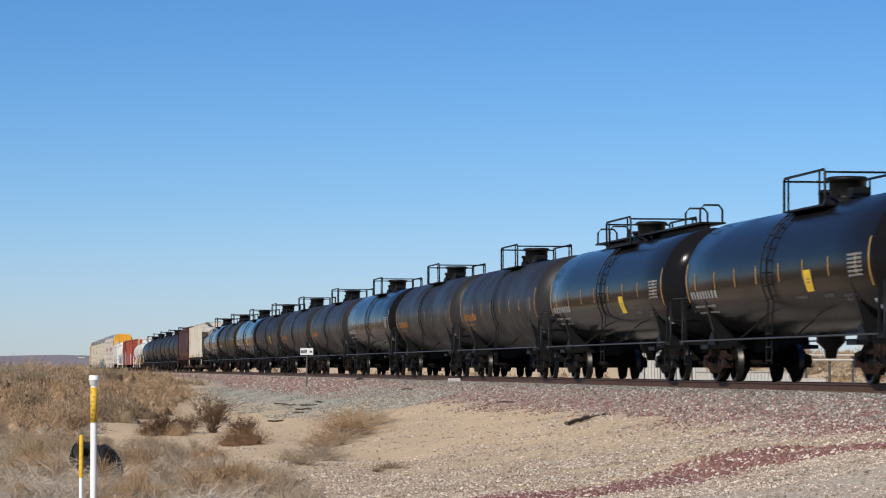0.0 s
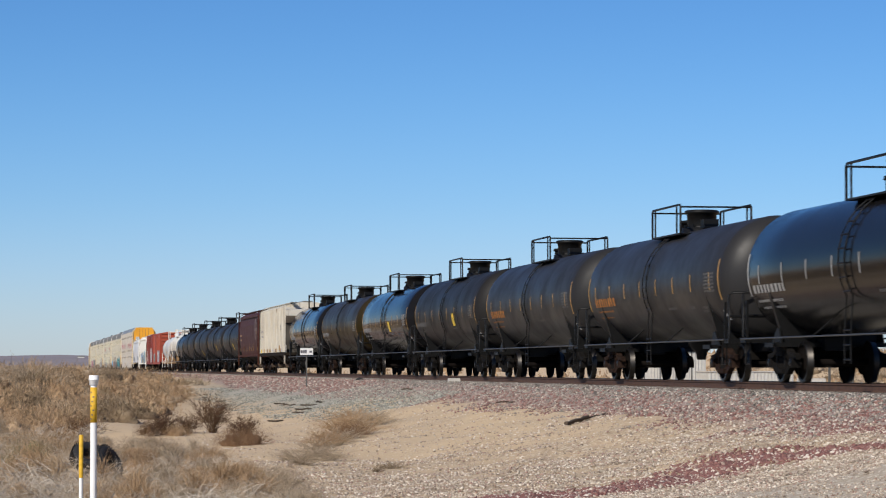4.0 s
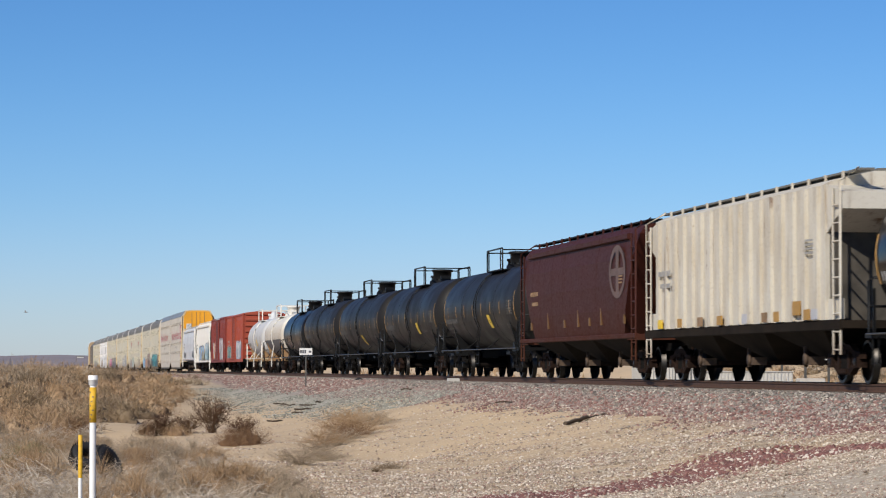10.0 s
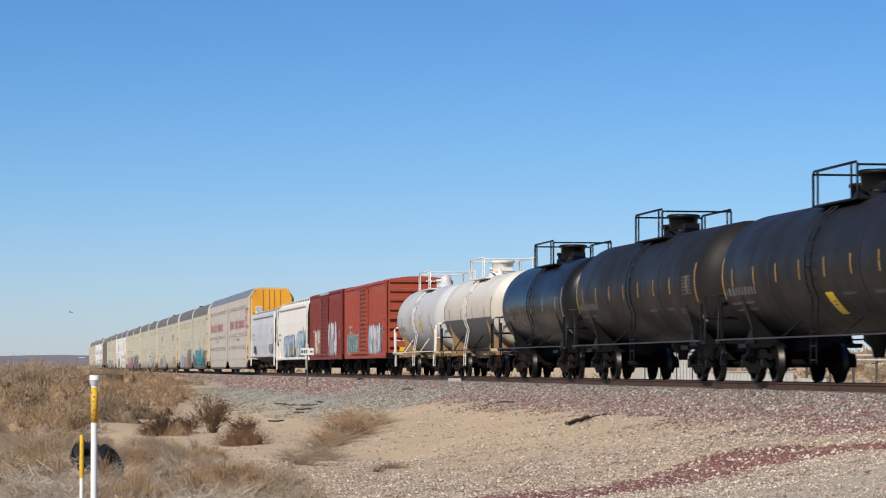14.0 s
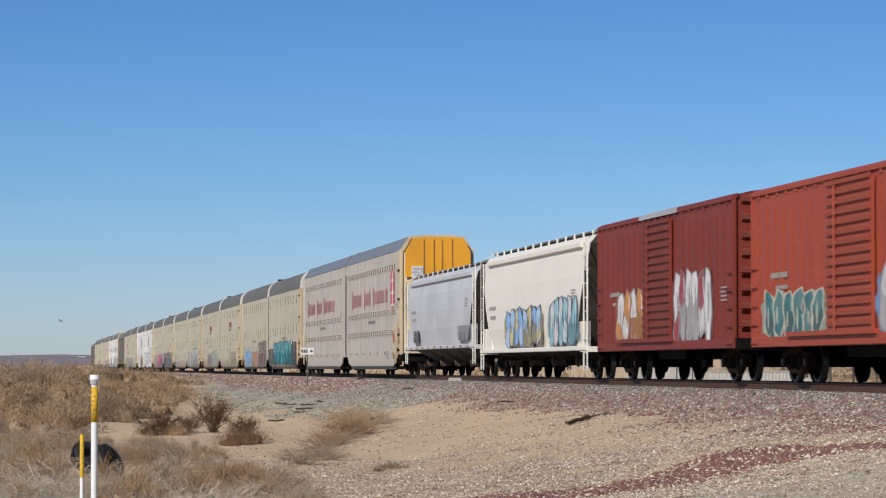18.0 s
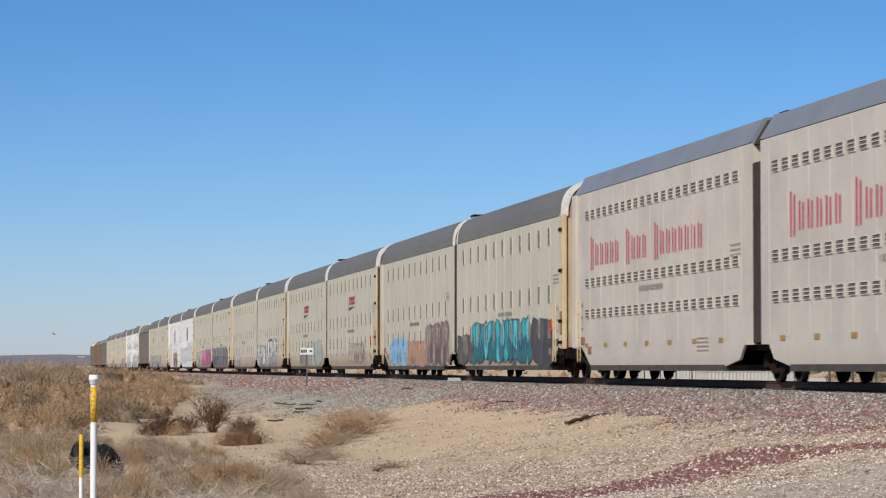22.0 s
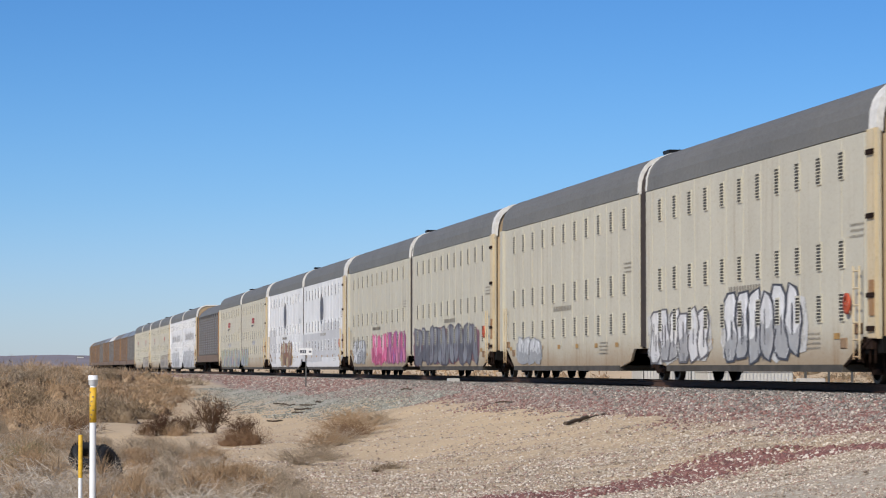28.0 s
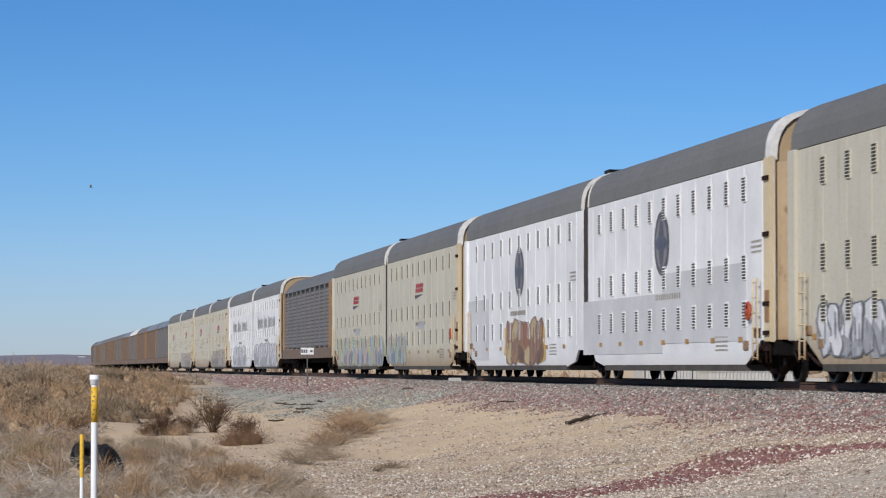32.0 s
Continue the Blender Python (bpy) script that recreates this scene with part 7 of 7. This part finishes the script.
# the brush of the wash ends along this line, and a bare sandy strip divides it from the knoll
wash_edge = lambda y: np.interp(y, [26, 43, 50, 54, 65, 72, 78], [-14.0, -13.75, -13.5, -13.6, -13.5, -15.0, -16.6])
knoll_edge = lambda x: np.interp(x, [-30, -17.5, -15.9, -14.9, -13.7, -11.3, -8.8, -6.3], [72, 78, 88.9, 94.2, 102.2, 125.2, 146, 159])
in_wash = lambda x, y: (x < wash_edge(y)) & off_tyres(x, y)
in_clumps = lambda x, y: in_wash(x, y) & clump(x, y, 5, 11, -0.45)
field("golden_brush", "round", "brush_gold", 75, (-24, -8, 27, 78), (0.4, 0.95), 21, "golden dry desert brush covering the wash", in_clumps)
field("grey_brush", "round", "brush_grey", 75, (-24, -8, 27, 78), (0.4, 0.95), 22, "grey dead desert brush covering the wash", in_clumps)
field("rust_brush", "round", "brush_rust", 24, (-24, -8, 40, 78), (0.35, 0.8), 56, "rust-gold dry brush in the wash", in_clumps)
field("golden_tufts", "tuft", "brush_gold", 190, (-24, -8, 26, 80), (0.5, 1.1), 23, "golden dry grass tufts", in_wash)
field("grey_tufts", "tuft", "brush_grey", 110, (-24, -8, 26, 80), (0.5, 1.0), 57, "grey dry grass tufts", in_wash)
field("grey_low_brush", "low", "brush_grey", 150, (-24, -8, 26, 80), (0.4, 1.0), 24, "low grey dead brush", in_wash)
field("golden_low_brush", "low", "brush_gold", 90, (-24, -8, 26, 80), (0.4, 1.0), 58, "low golden dry brush", in_wash)
field("bleached_twigs", "tangle", "dead_twig", 130, (-24, -8, 26, 80), (0.5, 1.1), 54, "bleached bare dead twigs in the brush", in_wash)
field("dead_twig_carpet", "tangle", "dead_twig", 80, (-20, -14.6, 27, 56), (0.5, 1.0), 60, "carpet of bleached dead twigs round the marker posts", lambda x, y: (x < wash_edge(y)) & ~at_tyres(x, y) & clump(x, y, 3.0, 33, -0.3))
field("grey_twig_carpet", "tangle", "brush_grey", 130, (-20, -14.2, 27, 60), (0.5, 1.0), 61, "grey dead twigs lying under the brush", lambda x, y: (x < wash_edge(y)) & ~at_tyres(x, y))
on_knoll = lambda x, y: (y > knoll_edge(x)) & (lateral(x, y) > 8.5 + 1.5 * ripple(x, y, 9, 31)) & clump(x, y, 9, 12, -0.75)
field("golden_mid_brush", "mid", "brush_gold", 430, (-34, -4, 72, 175), (0.5, 1.9), 35, "golden dry brush over the knoll", on_knoll)
field("grey_mid_brush", "mid", "brush_grey", 260, (-34, -4, 72, 175), (0.5, 1.8), 36, "grey dry brush over the knoll", on_knoll)
field("olive_mid_brush", "mid", "brush_olive", 360, (-34, -4, 72, 175), (0.5, 2.0), 37, "dull olive brush over the knoll", on_knoll)
field("brown_mid_brush", "mid", "brush_rust", 150, (-34, -4, 72, 175), (0.4, 1.0), 38, "rust-gold brush over the knoll", on_knoll)
field("knoll_tufts", "tuft", "brush_gold", 70, (-30, -6, 74, 150), (0.5, 1.0), 51, "golden dry grass on the knoll", on_knoll)
far_keep = lambda x, y: (lateral(x, y) > 7.5 + 1.5 * ripple(x, y, 14, 32)) & clump(x, y, 14, 12, -0.6)
field("golden_far_brush", "far", "brush_gold", 700, (-46, -3, 165, 330), (0.6, 1.6), 25, "golden dry brush over the plain", far_keep)
field("grey_far_brush", "far", "brush_grey", 420, (-46, -3, 165, 330), (0.6, 1.6), 26, "grey dry brush over the plain", far_keep)
field("olive_far_brush", "far", "brush_olive", 600, (-46, -3, 165, 330), (0.6, 1.6), 27, "dull olive brush over the plain", far_keep)
field("brown_far_brush", "far", "brush_rust", 240, (-46, -3, 165, 330), (0.5, 1.1), 28, "rust-gold brush over the plain", far_keep)
field("plain_brush", "plain", "brush_olive", 2600, (-330, 60, 330, 1000), (0.9, 2.0), 29, "desert brush of the far plain", lambda x, y: lateral(x, y) > 9)
field("far_bank_brush", "far", "brush_gold", 700, (8.5, 34, 84, 170), (0.4, 1.0), 39, "dry brush on the bank beyond the track", lambda x, y: x > 9)
field("far_bank_grey_brush", "far", "brush_grey", 600, (8.5, 34, 84, 170), (0.4, 1.1), 40, "grey brush on the bank beyond the track", lambda x, y: x > 9)
field("far_bank_olive_brush", "far", "brush_olive", 800, (8.5, 34, 84, 170), (0.4, 1.2), 59, "dull olive brush on the bank beyond the track", lambda x, y: x > 9)
field("far_side_brush", "plain", "brush_gold", 1500, (6, 75, 20, 330), (0.6, 1.4), 30, "dry brush beyond the track", lambda x, y: lateral(x, y) > 9)

# ---------------------------------------------------------------- stones
OCTA = ([(1, 0, 0), (-0.9, 0.1, 0), (0, 1, 0.1), (0.1, -0.9, 0), (0, 0.1, 0.8), (0, 0, -0.8)],
        [(0, 2, 4), (2, 1, 4), (1, 3, 4), (3, 0, 4), (2, 0, 5), (1, 2, 5), (3, 1, 5), (0, 3, 5)])


def stones(name, mat, count, rect, size, seed, label, keep):
    rs = np.random.RandomState(seed)
    x, y = rs.uniform(rect[0], rect[1], count * 5), rect[2] + (rect[3] - rect[2]) * rs.uniform(0, 1, count * 5) ** 1.5
    ok = keep(x, y, rs)
    x, y = x[ok][:count], y[ok][:count]
    s = size[0] + (size[1] - size[0]) * rs.uniform(0, 1, len(x)) ** 2.5
    pts = np.stack([x, y, land(x, y) + s * 0.15], 1)
    return scatter(name, pts, s, [OCTA], M[mat], label, "stones", 0.75, seed, 0.8)


def road_edge(x, y):
    """How far beyond the gravel road's edge a place lies."""
    return y - np.interp(x, [-14, -10.35, -8.9, -7.36, -6.73, -6.16, -5.53, -5.1, -4], [40.2, 41.2, 42.0, 44.0, 44.1, 43.7, 42.8, 41.0, 36])


stones("grey_ballast", "stone_grey", 22000, (-4.3, -0.9, 45, 150), (0.025, 0.06), 41, "grey crushed-stone ballast beside the rails", lambda x, y, r: np.abs(x) < 3.4 + 0.6 * ripple(x, y, 3, 13))
stones("red_ballast", "stone_red", 15000, (-6.5, -2.6, 45, 150), (0.022, 0.062), 42, "red and white ballast stones on the bank", lambda x, y, r: (r.uniform(0, 1, len(x)) < np.interp(y, [80, 100], [1.0, 0.45])) & (np.abs(x) > 2.7) & (np.abs(x) < 4.6 + 1.0 * ripple(x, y, 5, 14) + r.uniform(0, 0.8, len(x))))
stones("far_ballast", "stone_red", 16000, (-7.0, -2.5, 120, 290), (0.04, 0.095), 48, "reddish ballast along the far stretch of track", lambda x, y, r: np.abs(x) < 4.2 + 1.0 * r.uniform(0, 1, len(x)) + 0.8 * ripple(x, y, 9, 21))
stones("pale_gravel", "stone_pale", 50000, (-13.5, -4.0, 38, 100), (0.013, 0.042), 43, "pale loose gravel on the sandy bank", lambda x, y, r: r.uniform(0, 1, len(x)) < np.interp(y + 5 * ripple(x, y, 8, 15), [40, 52, 62, 100], [0.9, 0.75, 0.16, 0.06]) * (0.55 + 0.45 * clump(x, y, 2.2, 19, -0.2)) * np.where(np.abs(road_edge(x, y)) < 0.9, 0.12, 1.0))

stones("road_gravel", "stone_pale", 22000, (-12.5, -3.8, 31, 43), (0.010, 0.032), 46, "fine pale gravel on the worn track", lambda x, y, r: clump(x, y, 3, 18, -0.6))
stones("slope_gravel", "stone_green", 26000, (-9.0, -3.4, 92, 160), (0.02, 0.055), 45, "grey loose gravel on the slope by the sign", lambda x, y, r: r.uniform(0, 1, len(x)) < 0.55 + 0.6 * ripple(x, y, 7, 17) - 0.07 * np.maximum(0, -x - 6.5))


stones("red_windrow", "stone_windrow", 26000, (-12, -3.5, 39.0, 46), (0.02, 0.06), 44, "line of red stones along the gravel road", lambda x, y, r: np.abs(road_edge(x, y) - 0.25 * ripple(x, y, 4, 16)) < (0.26 + r.uniform(0, 1.0, len(x)) ** 3 * 1.0) * np.interp(x, [-11, -8, -6], [0.7, 1.3, 0.9]))
stones("upper_red_windrow", "stone_windrow", 1500, (-5.2, -3.6, 40, 48), (0.02, 0.05), 47, "thin line of red stones at the foot of the ballast", lambda x, y, r: np.abs(x + 4.35 - 0.25 * ripple(x, y, 5, 20)) < 0.05 + 0.35 * r.uniform(0, 1, len(x)) ** 2)

# ---------------------------------------------------------------- sticks and planks
def stick(px, py, length, turn, r, name="dead_branch", label="dark weathered stick lying on the sand"):
    x, y, z = pixel_ground(px, py)
    rs = random.Random(px)
    pts = [(-length / 2 + length * i / 5, rs.uniform(-0.04, 0.04), rs.uniform(0, 0.05)) for i in range(6)]
    ob = tagged(new(name, Shape().pipe(pts, r, 6).mesh(name, M["wood"])), label, "stick", "wood scraps on the bank")
    ob.location, ob.rotation_euler = (x, y, z + r), (0, 0, turn)




def long_stick(a, b, r):
    """A stick between two spots on the sand."""
    pa, pb = Vector(pixel_ground(*a)), Vector(pixel_ground(*b))
    rs = random.Random(int(a[0]))
    pts = [pa.lerp(pb, i / 6) - pa + Vector((0, 0, r + rs.uniform(0, 0.03))) for i in range(7)]
    ob = tagged(new("dead_branch", Shape().pipe(pts, r, 6).mesh("dead_branch", M["wood"])), "dark weathered stick lying on the sand", "stick", "wood scraps on the bank")
    ob.location = pa


long_stick((1001, 755), (1040, 744), 0.045)
long_stick((1036, 745), (1074, 734), 0.02)
stick(900, 715, 0.9, 0.6, 0.02)
for px, py, ln in ((497, 717, 0.5), (540, 727, 0.8), (547, 720, 0.6), (488, 748, 0.6), (513, 719, 0.45), (568, 714, 0.5), (530, 733, 0.4), (725, 692, 0.5)):
    stick(px, py, ln * 1.2, (px * 7 % 13 - 6) * 0.16, 0.03, "broken_plank", "dark broken tie splinter on the slope")
x, y, z = pixel_ground(637, 674)
tagged(new("dark_rock", Shape().add(*[OCTA[0], OCTA[1]]).mesh("dark_rock", M["rubber"])), "small dark rock on the ballast", "rock").matrix_world = Matrix.Translation((x, y, z + 0.06)) @ Matrix.Diagonal((0.22, 0.25, 0.12, 1))
x, y, z = pixel_ground(692, 671)
tagged(new("concrete_block", Shape().soft(-0.2, 0.2, -0.3, 0.3, 0, 0.14).mesh("concrete_block", M["concrete"])), "pale concrete block beside the rail", "block").location = (-1.5, 106, -0.2)

# ---------------------------------------------------------------- beyond the track
def beyond(px, y):
    """x at which the line of sight towards px crosses that y."""
    return EYE.x + y * math.tan(math.radians(YAW) + math.atan((px - 784) / LENS))


def sheds():
    y = 130.0
    x0, x1 = beyond(1137, y), beyond(1249, y)
    z = float(land((x0 + x1) / 2, y))
    shed = thing("metal_shed", "white corrugated metal shed beyond the track", "shed")
    part("wall", Shape().box(x0, x1, y, y + 2.2, z, 1.12), M["sheet"], shed)
    k = 20
    for i in range(k):
        xx = x0 + (x1 - x0) * (i + 0.5) / k
        part("sheet_rib", Shape().box(xx - 0.02, xx + 0.02, y - 0.03, y, z, 1.1), M["sheet"] if i % 5 else M["post"], shed)
    part("roof", Shape().box(x0 - 0.06, x1 + 0.06, y - 0.1, y + 2.3, 1.12, 1.19), M["sheet"], shed)
    y = 125.0
    x0, x1 = beyond(1254, y), beyond(1404, y)
    wall = thing("storage_container", "long low white metal container beyond the track", "container")
    z = float(land((x0 + x1) / 2, y))
    part("body", Shape().box(x0, x1, y, y + 2.4, z, 0.14), M["sheet"], wall)
    for i in range(24):
        xx = x0 + (x1 - x0) * (i + 0.5) / 24
        part("side_rib", shared("side_rib", M["sheet"], lambda: Shape().box(-0.035, 0.035, -0.03, 0, z, 0.12)), None, wall, at=(xx, y, 0))
    part("top_rail", Shape().box(x0 - 0.03, x1 + 0.03, y - 0.05, y + 2.45, 0.14, 0.19), M["concrete"], wall)
    y = 120.0
    for a, b, h in ((1412, 1466, 0.10), (1370, 1408, 0.02)):
        x0, x1 = beyond(a, y), beyond(b, y)
        z = float(land((x0 + x1) / 2, y))
        blk = thing("concrete_barrier", "pale concrete slab stacked beside the yard", "concrete barrier", "slabs beyond the track")
        part("slab", Shape().soft(x0, x1, y, y + 0.8, z, z + 0.42, 0.05), M["concrete"], blk)
        part("slab", Shape().soft(x0 + 0.15, x1 - 0.1, y + 0.05, y + 0.75, z + 0.46, z + 0.66 + h, 0.04), M["concrete"], blk)
    y = 132.0
    x0, x1 = beyond(1385, y), beyond(1568, y) + 3
    z = float(land((x0 + x1) / 2, y))
    pipes = thing("pipe_rack", "low white pipe rack beyond the track", "pipe rack")
    for i in range(8):
        xx = x0 + (x1 - x0) * i / 7
        part("leg", shared("rack_leg", M["post"], lambda: Shape().box(-0.05, 0.05, -0.05, 0.05, z, 1.0)), None, pipes, at=(xx, y, 0))
    for zz in (0.95, 0.72):
        part("pipe", Shape().pipe([(x0, y - 0.1, zz), (x1, y - 0.1, zz)], 0.05, 8), M["sheet"], pipes)


sheds()


def hills():
    sh = Shape()
    y = 4300.0
    prev = None
    pts = []
    for i in range(61):
        x = -1500 + 50 * i
        h = 19 + 3 * math.sin(i * 0.31) * math.sin(i * 0.13 + 1) + 1.0 * math.sin(i * 0.9) + 0.6 * math.sin(i * 2.3)
        pts.append((x, h))
    for i in range(60):
        (xa, ha), (xb, hb) = pts[i], pts[i + 1]
        sh.add([(xa, y - 400, -3), (xb, y - 400, -3), (xb, y, hb), (xa, y, ha), (xb, y + 300, -3), (xa, y + 300, -3)], [(0, 1, 2, 3), (3, 2, 4, 5)], True)
    tagged(new("far_hills", sh.mesh("far_hills", M["hill"])), "low blue-brown hills on the horizon", "hills", kind="structure")


hills()
x, y = beyond(144, 4235), 4235
b = thing("far_building", "tiny white building on the far plain", "building")
part("wall", Shape().box(-5, 5, -3, 3, 13, 17.5), M["sheet"], b)
part("roof", Shape().box(-5.5, 5.5, -3.4, 3.4, 17.5, 18.2), M["roof_grey"], b)
b.location = (x, y, 0)


# ---------------------------------------------------------------- birds over the plain
def bird(label):
    b = thing("bird", label, "bird", "birds over the plain")
    part("body", Shape().lathe([(-0.30, 0.001), (-0.27, 0.035), (-0.18, 0.05), (-0.05, 0.08), (0.12, 0.06), (0.22, 0.03), (0.40, 0.045), (0.42, 0.001)], 10, "y"), M["bird"], b)
    wings = []
    for s in (-1, 1):
        v = [(0, -0.10, 0.02), (0, 0.14, 0.02), (s * 0.32, -0.14, 0.035), (s * 0.32, 0.13, 0.03), (s * 0.62, -0.05, 0.01), (s * 0.62, 0.13, 0.0)]
        v += [(x, y, z - 0.015) for x, y, z in v]
        w = part("wing", Shape().add(v, [(0, 1, 3, 2), (2, 3, 5, 4), (6, 8, 9, 7), (8, 10, 11, 9), (0, 2, 8, 6), (2, 4, 10, 8), (1, 7, 9, 3), (3, 9, 11, 5), (4, 5, 11, 10)]), M["bird"], b, at=(s * 0.03, 0, 0.02))
        wings.append((s, w))
    return b, wings


SOARING = bird("grey-brown bird soaring over the desert plain")
FLAPPING = bird("grey-brown bird flapping across the sky")

# ---------------------------------------------------------------- what moves
def travelled(t):
    return 19.84 * t + 0.01213 * (t - 16) ** 2


def sky_place(px, py, r):
    """A place r metres off, towards a direction given as in the camera's rest pose."""
    yaw = math.radians(YAW) + math.atan((px - 784) / LENS)
    rise = math.tan(math.radians(TILT) + math.atan((441 - py) / LENS))
    return EYE.x + r * math.sin(yaw), EYE.y + r * math.cos(yaw), EYE.z + r * rise


SOAR = [(0, -330, 640), (5, -130, 610), (8.5, 7, 586), (9, 30, 578), (10, 47, 554), (11, 66, 545), (12, 104, 535), (13, 115, 544), (14, 124, 554), (15.5, 142, 546), (17, 140, 540), (18, 106, 570),
        (19, 85, 588), (20, 66, 597), (21, 81, 576), (22, 95, 593), (23, 94, 612), (25, 80, 632), (28, 20, 640), (32, -60, 640)]
FLAP = [(0, -1900, 640), (15, -1000, 540), (26, -310, 420), (29, -75, 388), (30, 3, 372), (30.4, 34, 366), (30.8, 60, 359), (31.2, 93, 353), (31.6, 124, 341), (32, 158, 335)]


def motions():
    for (b, wings), path, r in ((SOARING, SOAR, 480.0), (FLAPPING, FLAP, 520.0)):
        rows = []
        for i, (t, px, py) in enumerate(path):
            a, c = path[max(i - 1, 0)], path[min(i + 1, len(path) - 1)]
            bank = 18 if b is SOARING[0] else 0
            rows.append((t, pose(*sky_place(px, py, r), 0, bank, (60 if c[1] < a[1] else -75))))
        walk(b, rows)
        for s, w in wings:
            rate, amp, mean = (0.0, 0.0, 8.0) if b is SOARING[0] else (2.6, 38.0, 6.0)
            steps = 321 if rate else 2
            rows = []
            for k in range(steps):
                t = 32.0 * k / (steps - 1)
                rows.append((t, pose(s * 0.03, 0, 0.02, 0, -s * (mean + amp * math.sin(2 * math.pi * rate * t)), 0)))
            walk(w, rows)
    for car, p in MOVING:
        rows = []
        for k in range(33):
            x, y, u = centre_line(p - travelled(k))
            rows.append((k, pose(x, y, 0, 0, 0, -math.degrees(u))))
        walk(car, rows)
    # every wheelset rolls alike: the front and rear ones of a truck share one set of turns each
    keyed = {}
    for w in WHEELSETS:
        key = round(w.location.y, 2)
        if key not in keyed:
            rows = []
            for k in range(961):
                t = k / 30
                rows.append((t, pose(0, key, WHEEL_R, math.degrees((travelled(t) - travelled(0)) / WHEEL_R))))
            walk(w, rows)
            keyed[key] = w
        else:
            w.rotation_mode = "QUATERNION"
            w.animation_data_create()
            w.animation_data.action = keyed[key].animation_data.action
            w.animation_data.action_slot = keyed[key].animation_data.action_slot


motions()
